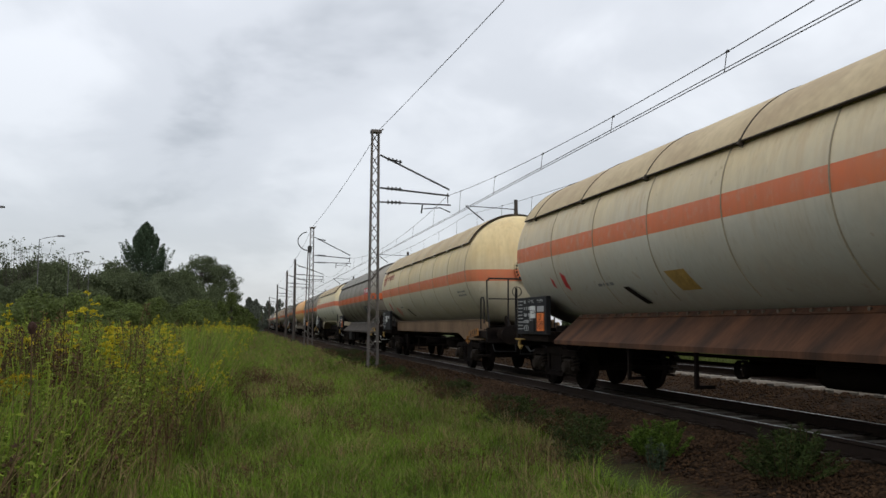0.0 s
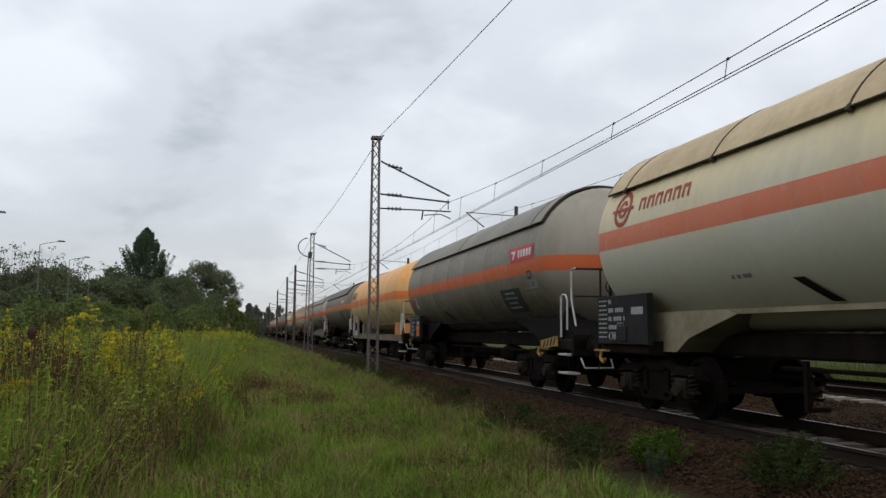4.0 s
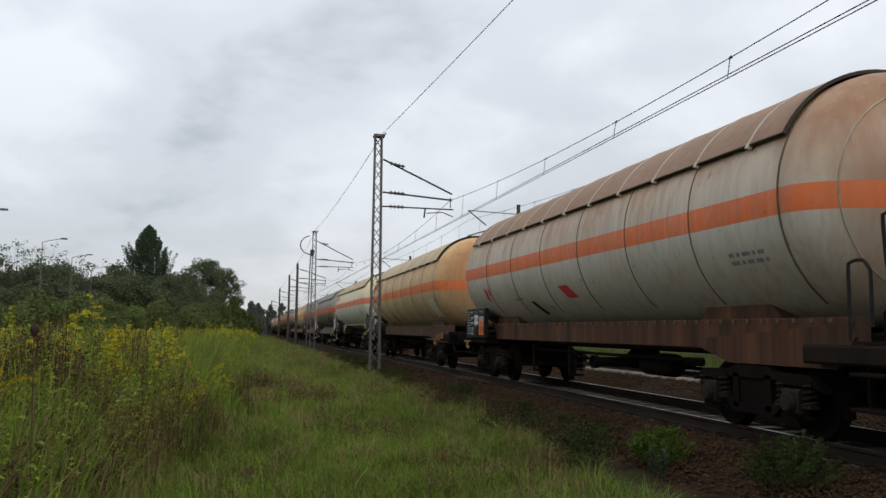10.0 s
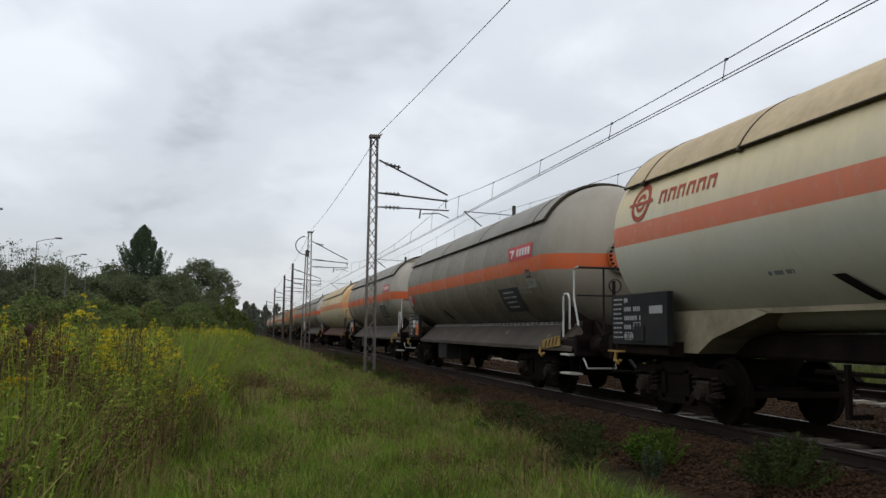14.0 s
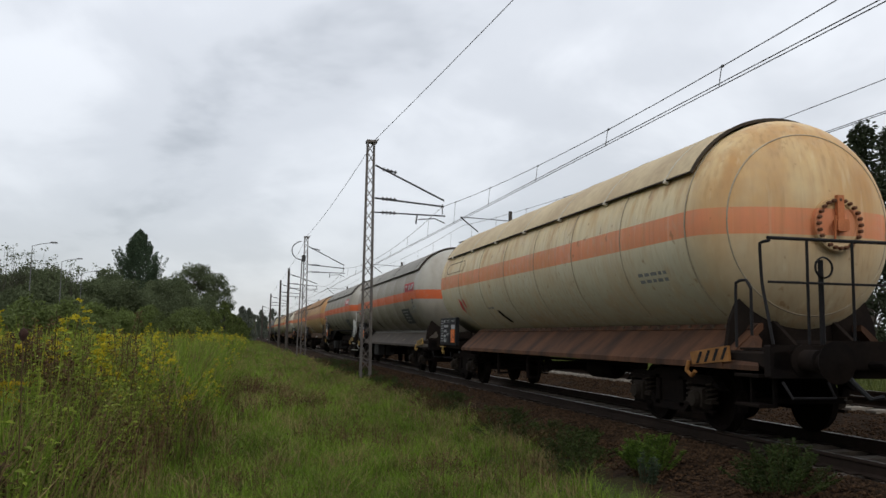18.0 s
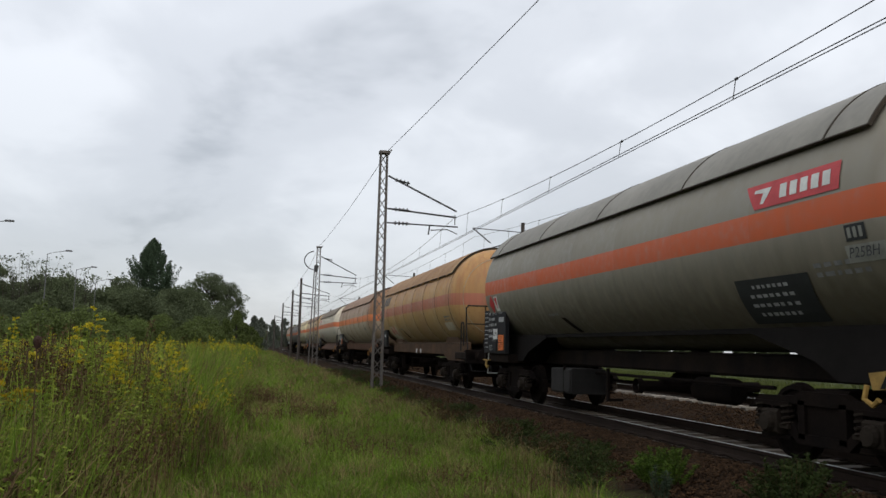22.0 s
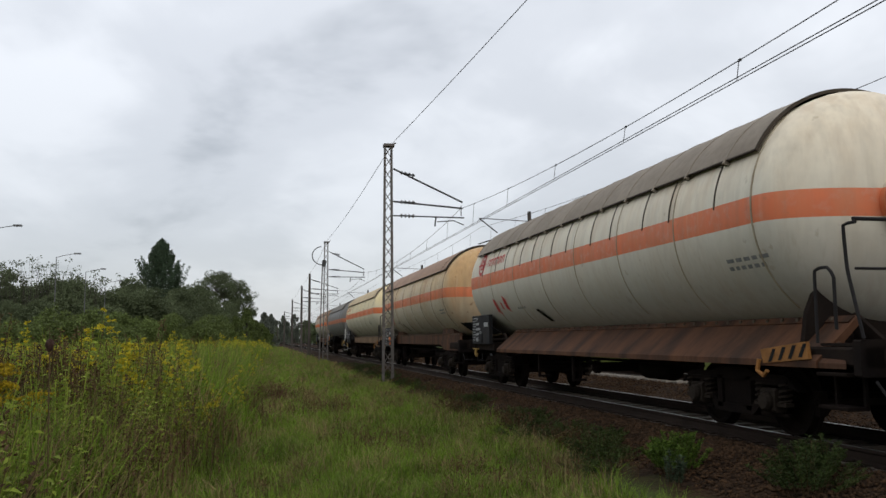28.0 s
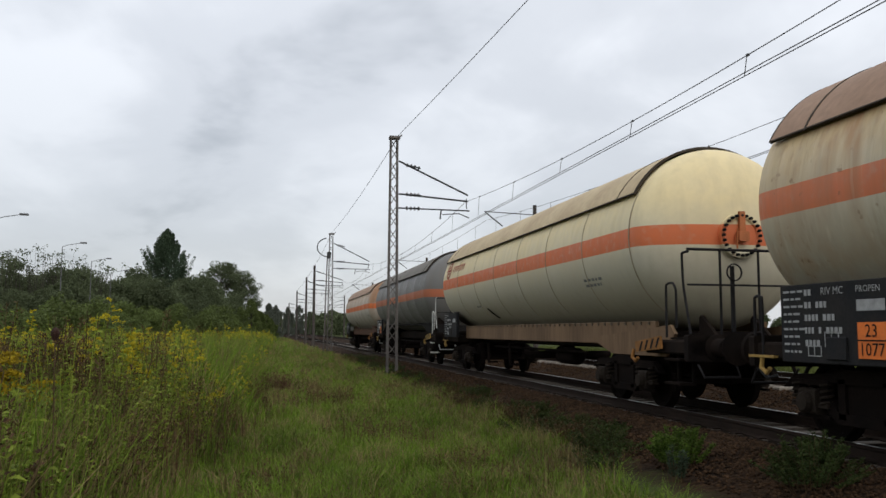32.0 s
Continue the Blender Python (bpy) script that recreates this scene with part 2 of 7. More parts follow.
# ---- mesh building ----
class Geo:
    """Collects vertices and faces of one mesh."""

    def __init__(self):
        self.v, self.f = [], []

    def add(self, verts, faces):
        o = len(self.v)
        self.v += [tuple(p) for p in verts]
        self.f += [tuple(i + o for i in q) for q in faces]
        return self

    def box(self, x0, x1, y0, y1, z0, z1, m=None, bevel=0.0):
        """A box; with bevel its long edges are cut off."""
        if bevel:
            b = bevel
            ring = [(x0 + b, z0), (x1 - b, z0), (x1, z0 + b), (x1, z1 - b), (x1 - b, z1), (x0 + b, z1), (x0, z1 - b), (x0, z0 + b)]
            return self.prism([Vector((x, 0, z)) for x, z in ring], Vector((0, y0, 0)), Vector((0, y1, 0)), m)
        v = [Vector(p) for p in ((x0, y0, z0), (x1, y0, z0), (x1, y1, z0), (x0, y1, z0), (x0, y0, z1), (x1, y0, z1), (x1, y1, z1), (x0, y1, z1))]
        if m:
            v = [m @ p for p in v]
        return self.add(v, [(3, 2, 1, 0), (4, 5, 6, 7), (0, 1, 5, 4), (1, 2, 6, 5), (2, 3, 7, 6), (3, 0, 4, 7)])

    def prism(self, ring, a, b, m=None):
        """A closed outline swept from a to b."""
        k = len(ring)
        v = [p + a for p in ring] + [p + b for p in ring]
        if m:
            v = [m @ p for p in v]
        return self.add(v, [tuple(range(k))[::-1], tuple(range(k, 2 * k))] + [(i, (i + 1) % k, k + (i + 1) % k, k + i) for i in range(k)])

    def tube(self, pts, r, k=6, r2=None, cap=True):
        """A round bar along points, tapering from r to r2."""
        pts = [Vector(p) for p in pts]
        n = len(pts)
        vs, fs = [], []
        side = None
        for i, p in enumerate(pts):
            d = (pts[min(i + 1, n - 1)] - pts[max(i - 1, 0)]).normalized()
            if side is None:
                side = d.orthogonal().normalized()
            side = (side - d * side.dot(d)).normalized()
            up = d.cross(side)
            rr = r if r2 is None else r + (r2 - r) * i / (n - 1)
            vs += [p + (side * math.cos(2 * math.pi * j / k) + up * math.sin(2 * math.pi * j / k)) * rr for j in range(k)]
        for i in range(n - 1):
            fs += [(i * k + j, i * k + (j + 1) % k, (i + 1) * k + (j + 1) % k, (i + 1) * k + j) for j in range(k)]
        if cap:
            fs += [tuple(range(k))[::-1], tuple(range((n - 1) * k, n * k))]
        return self.add(vs, fs)

    def lathe(self, prof, axis="y", k=24, m=None, a0=0.0, a1=2 * math.pi):
        """Radius and place along the axis, turned about it."""
        full = abs(a1 - a0 - 2 * math.pi) < 1e-6
        cols = k if full else k + 1
        vs, fs = [], []
        for r, h in prof:
            for j in range(cols):
                a = a0 + (a1 - a0) * j / k
                c, s = r * math.cos(a), r * math.sin(a)
                p = Vector((c, h, s)) if axis == "y" else Vector((h, c, s)) if axis == "x" else Vector((c, s, h))
                vs.append(m @ p if m else p)
        for i in range(len(prof) - 1):
            for j in range(k):
                q = (j + 1) % cols
                fs.append((i * cols + j, i * cols + q, (i + 1) * cols + q, (i + 1) * cols + j))
        return self.add(vs, fs)

    def mesh(self, name, material, smooth=False):
        me = bpy.data.meshes.new(name)
        me.from_pydata(self.v, [], self.f)
        me.materials.append(material)
        bm = bmesh.new()
        bm.from_mesh(me)
        bmesh.ops.recalc_face_normals(bm, faces=bm.faces)
        if smooth:
            for f in bm.faces:
                f.smooth = True
            for e in bm.edges:
                if len(e.link_faces) == 2 and e.calc_face_angle(0) > 0.6:
                    e.smooth = False
        bm.to_mesh(me)
        bm.free()
        return me


def raw_mesh(name, verts, faces, material):
    """A large loose mesh from arrays, all its faces with the same number of corners."""
    me = bpy.data.meshes.new(name)
    k = faces.shape[1]
    me.vertices.add(len(verts))
    me.vertices.foreach_set("co", np.ascontiguousarray(verts, dtype=np.float32).ravel())
    me.loops.add(faces.size)
    me.loops.foreach_set("vertex_index", np.ascontiguousarray(faces, dtype=np.int32).ravel())
    me.polygons.add(len(faces))
    me.polygons.foreach_set("loop_start", np.arange(0, faces.size, k, dtype=np.int32))
    me.update(calc_edges=True)
    me.materials.append(material)
    return me


CACHE = {}


def part(name, geo, material, parent, label="", smooth=False, at=None, key=None):
    """One mesh object under a thing or a part; alike parts share their mesh by key."""
    if key is not None and (key, material.name) in CACHE:
        me = CACHE[key, material.name]
    else:
        me = (geo() if callable(geo) else geo).mesh(name, material, smooth)
        if key is not None:
            CACHE[key, material.name] = me
    ob = new(name, me)
    ob.parent = parent
    if at is not None:
        ob.matrix_basis = at
    if label:
        tagged(ob, label)
    return ob


def thing(name, label, category, group="", kind="", at=None):
    e = new(name)
    e.empty_display_size = 0.3
    if at is not None:
        e.matrix_basis = at
    return tagged(e, label, category, group, kind)


# ---- ground ----
XC, X2, Z2 = 7.5, 11.75, 0.32      # the two track centres, and the second track's height over the first


def ground_z(x, y):
    """Height of the ground sheet: field, verge, ballast bed under both tracks, far field."""
    pts = [(-4000, -0.6), (-30, -0.6), (-6, -0.42), (-1.2, -0.40), (2.5, -0.45), (4.0, -0.46), (5.0, -0.39), (5.75, -0.22), (6.05, -0.165), (6.62, -0.165), (6.86, -0.25),
           (8.14, -0.25), (8.36, -0.17), (8.9, -0.18), (9.6, -0.1), (10.25, 0.07), (10.5, 0.09), (13.2, 0.09), (14.2, -0.1), (15.4, -0.42), (17, -0.35), (40, -0.2), (4000, -0.2)]
    return np.interp(x, [p[0] for p in pts], [p[1] for p in pts])


def axis_steps(bounds):
    out = []
    for a, b, s in bounds:
        out += list(np.arange(a, b, s))
    return np.array(out + [bounds[-1][1]])


def build_ground():
    xs = axis_steps([(-2500, -300, 440), (-300, -40, 40), (-40, -8, 4), (-8, 3.5, 0.35), (3.5, 15.5, 0.16), (15.5, 40, 2.5), (40, 300, 40), (300, 2500, 440)])
    ys = axis_steps([(-300, -20, 40), (-20, 2, 2), (2, 26, 0.2), (26, 60, 0.8), (60, 200, 4), (200, 600, 40), (600, 3000, 400)])
    gx, gy = np.meshgrid(xs, ys)
    z = ground_z(gx, gy)
    for i in range(gx.shape[0]):
        for j in range(gx.shape[1]):
            x, y = gx[i, j], gy[i, j]
            if -40 < x < 40 and y < 120:
                a = 0.05 if x < 4.0 else 0.03 if (x < 5.9 or 9 < x < 10.3) else 0.008
                z[i, j] += a * noise.noise((x * 0.7, y * 0.7, 0)) + (0.022 if 4.6 < x < 14 else 0.012) * noise.noise((x * 5, y * 5, 3))
    n, m = gx.shape
    idx = np.arange(n * m).reshape(n, m)
    faces = np.stack([idx[:-1, :-1], idx[:-1, 1:], idx[1:, 1:], idx[1:, :-1]], -1).reshape(-1, 4)
    me = raw_mesh("ground", np.stack([gx, gy, z], -1).reshape(-1, 3), faces, ground_mat())
    ob = tagged(new("ground", me), "flat grassy field with a brown stone ballast bed under the tracks", "ground", kind="structure")
    return ob


def ground_mat():
    m = bpy.data.materials.new("ground_soil_grass_ballast")
    m.use_nodes = True
    n, l = m.node_tree.nodes, m.node_tree.links
    b = n["Principled BSDF"]
    b.inputs["Roughness"].default_value = 0.95
    b.inputs["Specular IOR Level"].default_value = 0.04
    tc, sp = n.new("ShaderNodeTexCoord"), n.new("ShaderNodeSeparateXYZ")
    l.new(tc.outputs["Object"], sp.inputs[0])

    def nz(scale, detail=4):
        k = n.new("ShaderNodeTexNoise")
        k.inputs["Scale"].default_value, k.inputs["Detail"].default_value = scale, detail
        l.new(tc.outputs["Object"], k.inputs["Vector"])
        return k.outputs["Fac"]

    def rng(v, a, c):
        k = n.new("ShaderNodeMapRange")
        l.new(v, k.inputs["Value"])
        k.inputs["From Min"].default_value, k.inputs["From Max"].default_value = a, c
        return k.outputs[0]

    def mix(f, a, c):
        k = n.new("ShaderNodeMixRGB")
        for i, v in enumerate((f, a, c)):
            if isinstance(v, tuple):
                k.inputs[i].default_value = (*v, 1)
            else:
                l.new(v, k.inputs[i])
        return k.outputs[0]

    def mth(op, a, c):
        k = n.new("ShaderNodeMath")
        k.operation = op
        for i, v in enumerate((a, c)):
            if isinstance(v, (int, float)):
                k.inputs[i].default_value = v
            else:
                l.new(v, k.inputs[i])
        return k.outputs[0]

    grass = mix(rng(nz(0.5), 0.35, 0.65), (0.03, 0.04, 0.012), (0.05, 0.07, 0.018))
    grass = mix(rng(nz(9), 0.4, 0.7), grass, (0.035, 0.03, 0.014))
    vor = n.new("ShaderNodeTexVoronoi")
    vor.inputs["Scale"].default_value = 16
    l.new(tc.outputs["Object"], vor.inputs["Vector"])
    vs = n.new("ShaderNodeSeparateColor")
    l.new(vor.outputs["Color"], vs.inputs[0])
    stone = mix(vs.outputs[0], (0.015, 0.009, 0.0055), (0.05, 0.029, 0.016))
    stone = mix(rng(nz(1.3), 0.4, 0.65), stone, (0.02, 0.014, 0.01))
    # the wagons' shade painted between and beside the rails, with oil and brake dust
    side = mth("ADD", mth("ABSOLUTE", mth("SUBTRACT", sp.outputs[0], 7.5), 0), mth("MULTIPLY", mth("SUBTRACT", nz(2.5), 0.5), 0.5))
    stone = mix(mth("MULTIPLY", rng(side, 1.35, 0.95), 0.8), stone, (0.011, 0.009, 0.007))
    x = mth("ADD", sp.outputs[0], mth("MULTIPLY", mth("SUBTRACT", nz(1.6), 0.5), 1.6))
    bed = mth("MULTIPLY", rng(x, 4.0, 4.7), rng(x, 15.2, 14.6))
    l.new(mix(bed, grass, stone), b.inputs["Base Color"])
    bp = n.new("ShaderNodeBump")
    bp.inputs["Strength"].default_value, bp.inputs["Distance"].default_value = 0.9, 0.05
    l.new(mth("MULTIPLY", mth("SUBTRACT", 1.0, vor.outputs["Distance"]), bed), bp.inputs["Height"])
    l.new(bp.outputs[0], b.inputs["Normal"])
    return m


build_ground()


# ---- tracks ----
def rail_profile(h=0.17):
    half = [(0.07, 0.0), (0.07, 0.012), (0.012, 0.035), (0.009, h - 0.05), (0.035, h - 0.035), (0.036, h - 0.006), (0.03, h)]
    return half + [(-x, z) for x, z in reversed(half)]


def build_track(xc, z, label):
    track = thing("railway_track", label, "railway track", kind="structure", at=pose(xc, 0, z))
    for side in (-0.755, 0.755):
        ring = [Vector((x + side, 0, q - 0.17)) for x, q in rail_profile()]
        rail = part("rail", Geo().prism(ring, Vector((0, -60, 0)), Vector((0, 620, 0))), steel, track)
        part("running_surface", Geo().box(side - 0.015, side + 0.015, -60, 620, -0.001, 0.003), rail_top, rail, "worn shiny rail head")
    return track


def sleeper_geo():
    ring = [Vector(p) for p in ((-1.3, 0, -0.16), (1.3, 0, -0.16), (1.3, 0, -0.02), (1.28, 0, 0), (-1.28, 0, 0), (-1.3, 0, -0.02))]
    return Geo().prism(ring, Vector((0, -0.12, 0)), Vector((0, 0.12, 0)))


wood_pale = mat("pale_sleeper_wood", (0.27, 0.24, 0.20), 0.9, 0.0, 0.4, 2.5, 0.4, 30, obvary=0.5)


def build_sleepers(track, first, count, material):
    rnd = random.Random(int(first * 10))
    for i in range(count):
        y = first + 0.6 * i
        part("sleeper", sleeper_geo, material, track, at=pose(rnd.uniform(-0.04, 0.04), y + rnd.uniform(-0.02, 0.02), -0.165, 0, 0, rnd.uniform(-0.6, 0.6)), key="sleeper")
        for side in (-0.755, 0.755):
            part("rail_chair", lambda: Geo().box(-0.17, 0.17, -0.08, 0.08, 0, 0.02).box(0.075, 0.13, -0.05, 0.05, 0.02, 0.05),
                 steel, track, at=pose(side, y, -0.165), key="chair") if y < 22 else None


track_near = build_track(XC, 0.0, "straight railway track with steel rails on weathered wooden sleepers")
track_far = build_track(X2, Z2, "second railway track beyond the train, slightly higher bed")


# ---- overhead line ----
def lattice_mast(name, x, y, h, label, w0=0.36, w1=0.25):
    """Four-legged lattice mast with zigzag lacing on two faces and battens."""
    mast = thing(name, label, "catenary mast", "catenary masts", at=pose(x, y, -0.45))
    H = h + 0.45
    d0, d1 = 0.36, 0.25

    def w(z):
        return (w0 + (w1 - w0) * z / H) / 2

    def d(z):
        return (d0 + (d1 - d0) * z / H) / 2

    for sx in (-1, 1):
        for sy in (-1, 1):
            part("leg", Geo().tube([(sx * w(0), sy * d(0), 0), (sx * w(H), sy * d(H), H)], 0.036, 4), mast_steel, mast)
    steps = int(H / 0.42)
    for sy in (-1, 1):
        for i in range(steps):
            z0, z1 = H * i / steps, H * (i + 1) / steps
            s = sy if i % 2 else -sy
            part("lacing_bar", Geo().tube([(-s * w(z0), sy * d(z0), z0), (s * w(z1), sy * d(z1), z1)], 0.02, 4), mast_steel, mast)
            part("lacing_bar", Geo().tube([(sy * w(z0), -s * d(z0), z0), (sy * w(z1), s * d(z1), z1)], 0.02, 4), mast_steel, mast)
    part("footing", Geo().box(-0.4, 0.4, -0.35, 0.35, -0.4, 0.03, bevel=0.02), concrete, mast, "weathered concrete footing")
    part("cap", Geo().box(-w(H) - 0.06, w(H) + 0.1, -d(H) - 0.05, d(H) + 0.05, H - 0.04, H + 0.06).tube([(w(H), 0, H), (w(H) + 0.18, 0, H + 0.14)], 0.03, 5), mast_steel, mast)
    return mast


def insulator(g, a, b):
    a, b = Vector(a), Vector(b)
    g.tube([a, b], 0.03, 6)
    n = 4
    for i in range(n):
        c = a.lerp(b, (i + 0.5) / n)
        e = (b - a).normalized() * 0.025
        g.tube([c - e, c, c + e], 0.075, 8)


def bracket(mast, x0, reach, z_top, z_mid, z_low, flip=1):
    """Cantilever: raked tie from above, horizontal tube, registration arm with its steady arm."""
    o = 0.45
    brk = part("cantilever", Geo().tube([(x0, 0, z_top + o + 0.08), (reach + 0.06 * flip, 0, z_mid + o + 0.04)], 0.035, 6), wire_dark, mast)
    part("tube", Geo().tube([(x0, 0, z_mid + o), (reach + 0.06 * flip, 0, z_mid + o - 0.2)], 0.035, 6), wire_dark, brk)
    part("registration_arm", Geo().tube([(x0, 0, z_low + o), (reach + 0.12 * flip, 0, z_low + o - 0.02)], 0.028, 6)
         .tube([(reach - 1.0 * flip, 0, z_low + o), (reach - 1.05 * flip, 0, z_low + o - 0.38)], 0.03, 6)
         .tube([(reach - 0.95 * flip, 0, z_low + o - 0.2), (reach - 0.3 * flip, 0, z_low + o - 0.14), (reach + 0.1 * flip, 0, z_low + o - 0.3)], 0.02, 6), wire_dark, brk)
    for z, k in ((z_top, -0.17), (z_mid, -0.03), (z_low, 0.0)):
        g = Geo()
        insulator(g, (x0 + 0.25 * flip, 0, z + o + k * 0.3), (x0 + 0.85 * flip, 0, z + o + k))
        part("insulator", g, wire_dark, brk, "dark ribbed insulator")
    part("drop_clamp", Geo().tube([(reach, 0, z_mid + o - 0.1), (reach, 0, z_mid + o - 0.5)], 0.02, 5), wire_dark, brk)


m1 = lattice_mast("catenary_mast", 4.62, 31.5, 8.72, "tall steel lattice mast beside the track, rusty grey")
bracket(m1, 0.2, 2.88, 7.75, 6.55, 6.0)
m2 = lattice_mast("catenary_mast", 4.62, 64.0, 8.68, "steel lattice anchor mast with a raking strut and loops of cable")
bracket(m2, 0.2, 2.88, 7.9, 6.6, 6.05)
part("strut", Geo().tube([(-0.45, 0, 0), (-0.27, 0, 7.4)], 0.045, 5), mast_steel, m2)
part("cable_loop", Geo().tube([(-0.2 - 0.85 * math.sin(a), 0, 8.1 + 0.8 * math.cos(a) * 0.9) for a in np.linspace(0.2, 3.0, 12)], 0.04, 5), wire_dark, m2)
part("switch_box", Geo().box(-0.3, -0.02, -0.2, 0.2, 7.25, 7.75, bevel=0.05), wire_dark, m2)


pole_steel = mat("pole_steel", (0.05, 0.046, 0.043), 0.8, 0.0, 0.35, 3, second=(0.075, 0.06, 0.05), spec=0.1)


def pole_mast(x, y, h, arm):
    mast = thing("catenary_pole", "slim steel catenary pole beside the track", "catenary mast", "catenary masts", at=pose(x, y, -0.45))
    H = h + 0.45
    part("pole", Geo().tube([(0, 0, 0), (0, 0, H)], 0.16, 8, 0.11), pole_steel, mast, smooth=True)
    part("footing", Geo().box(-0.4, 0.4, -0.4, 0.4, -0.3, 0.03, bevel=0.02), concrete, mast)
    if arm:
        bracket(mast, 0.12 * (1 if arm > 0 else -1), arm, 7.4, 6.5, 6.0, 1 if arm > 0 else -1)
    return mast


for x, y, h in ((4.62, 87, 8.05), (4.62, 105, 7.95), (4.62, 139, 7.9), (4.62, 190, 7.6), (4.62, 280, 7.6)):
    pole_mast(x, y, h, 2.88)
for x, y, h in ((14.7, 45.0, 8.45), (14.7, 78, 8.3), (14.7, 120, 8.3), (14.7, 165, 8.3), (14.7, 220, 8.3), (14.7, 300, 8.3)):
    far_mast = pole_mast(x, y, h, X2 - 14.7)
    part("upper_arm", Geo().tube([(-0.1, 0, 8.35), (-2.9, 0, 8.45)], 0.025, 5), wire_dark, far_mast)
    part("push_strut", Geo().tube([(-1.9, 0, 7.65), (-2.95, 0, 8.45)], 0.035, 5), wire_dark, far_mast)


def build_wires(name, xc, zc, ys, label, contact=5.46, high=6.42, sag=0.62, full=0.0):
    """Messenger wire sagging from support to support, two contact wires under it, and droppers; sag is that of a full span, or of any span."""
    line = thing(name, label, "overhead wires", kind="structure")
    mess, droppers = [], []
    for a, b in zip(ys, ys[1:]):
        drop = sag * ((b - a) / full) ** 2 if full else sag

        def height(s):
            return zc + high - drop * 4 * s * (1 - s)
        mess += [(xc + 0.1, a + (b - a) * i / 28, height(i / 28)) for i in range(28)]
        n = max(3, round((b - a) / 4.4))
        droppers += [(a + (b - a) * (i + 0.5) / n, height((i + 0.5) / n)) for i in range(n)]
    mess.append((xc + 0.1, ys[-1], zc + high))
    part("messenger_wire", Geo().tube(mess, 0.009, 4), wire_dark, line)
    for dx in (-0.05, 0.05):
        part("contact_wire", Geo().tube([(xc + dx, y, zc + contact) for y in (ys[0], ys[-1])], 0.009, 4), wire_dark, line)
    for y, z in droppers:
        if y < 70:
            part("dropper", Geo().tube([(xc + 0.1, y, z + 0.03), (xc + 0.08, y, z - 0.03), (xc + 0.03, y, zc + contact)], 0.008, 4), wire_dark, line)
            if -5 < y < 40:
                part("clamp", lambda: Geo().box(-0.016, 0.016, -0.035, 0.035, -0.018, 0.018), wire_dark, line, at=pose(xc + 0.1, y, z), key="wire_clamp")
    return line


build_wires("overhead_line_near", XC, 0.0, [-39, -3.5, 32, 64, 87, 105, 139, 170, 215, 265, 320, 390], "twin contact wires with messenger wire and short droppers")
build_wires("overhead_line_far", X2, Z2, [-21, 45, 78, 120, 165, 220, 300], "contact wires over the second track", 5.33, 7.18, 1.17, 66.0)
feeder = thing("feeder_wire", "single feeder wire from mast top to mast top", "overhead wires", kind="structure")
tops = [(7.6, -14, 9.48), (4.8, 31.5, 8.85), (4.62, 64, 8.75), (4.62, 87, 8.1), (4.62, 105, 8.0), (4.62, 139, 7.95)]
for a, b in zip(tops, tops[1:]):
    a, b = Vector(a), Vector(b)
    part("wire_span", Geo().tube([a.lerp(b, s / 10) - Vector((0, 0, 0.24 * 4 * (s / 10) * (1 - s / 10))) for s in range(11)], 0.011, 6), wire_dark, feeder)

# ---- tank wagons ----
# local frame: y = 0 near the trailing tank end, the train runs towards -y, z = 0 on the rail head, near side -x
TC, TR = 2.88, 1.555          # tank axis height and radius
LEAD = -14.9                 # the leading shoulder of a tank of the usual length
DOME = 0.80
PY = math.pi

red_paint = mat("sign_red", (0.50, 0.035, 0.035), 0.6, 0, 0.3, 5)
pink_red = mat("banner_red", (0.55, 0.07, 0.075), 0.65, 0, 0.3, 4)
emblem_red = mat("emblem_red", (0.42, 0.085, 0.05), 0.7, 0, 0.35, 5)
off_white = mat("sign_white", (0.66, 0.66, 0.62), 0.65, 0, 0.25, 5)
dull_white = mat("faded_white", (0.52, 0.46, 0.34), 0.7, 0, 0.35, 4)
charcoal = mat("plaque_charcoal", (0.028, 0.03, 0.03), 0.65, 0, 0.3, 4)
panel_grey = mat("panel_slate", (0.016, 0.017, 0.019), 0.75, 0, 0.35, 3, second=(0.030, 0.027, 0.025), spec=0.08)
panel_light = mat("panel_dusty", (0.30, 0.285, 0.235), 0.75, 0, 0.35, 3)
letter_grey = mat("faded_lettering", (0.36, 0.36, 0.35), 0.75, 0, 0.35, 12)
hazard_orange = mat("hazard_orange", (0.80, 0.19, 0.03), 0.6, 0, 0.25, 6)
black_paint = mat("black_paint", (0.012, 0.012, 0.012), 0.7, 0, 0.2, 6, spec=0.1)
yellow_paint = mat("hazard_yellow", (0.38, 0.235, 0.06), 0.75, 0, 0.45, 6)
slate_emblem = mat("emblem_slate", (0.12, 0.115, 0.105), 0.7, 0, 0.35, 5)
strip_grey = mat("rivet_strip_grey", (0.17, 0.16, 0.14), 0.7, 0, 0.4, 2.0)
smudge = mat("primer_smudge", (0.15, 0.125, 0.08), 0.8, 0, 0.45, 9, spread=0.3)
seam_faint = mat("weld_dirt", (0.40, 0.35, 0.25), 0.8, 0, 0.4, 3, second=(0.22, 0.17, 0.11))
bracket_rust = mat("bracket_rust", (0.30, 0.13, 0.03), 0.75, 0, 0.45, 6)
seam_dark = mat("seam_dirt", (0.13, 0.10, 0.07), 0.85, 0, 0.4, 5)
strip_dark = mat("shield_edge", (0.06, 0.048, 0.036), 0.8, 0, 0.4, 3, spec=0.12)
rubber = mat("hose_rubber", (0.02, 0.02, 0.02), 0.7, 0, 0.2, 6)
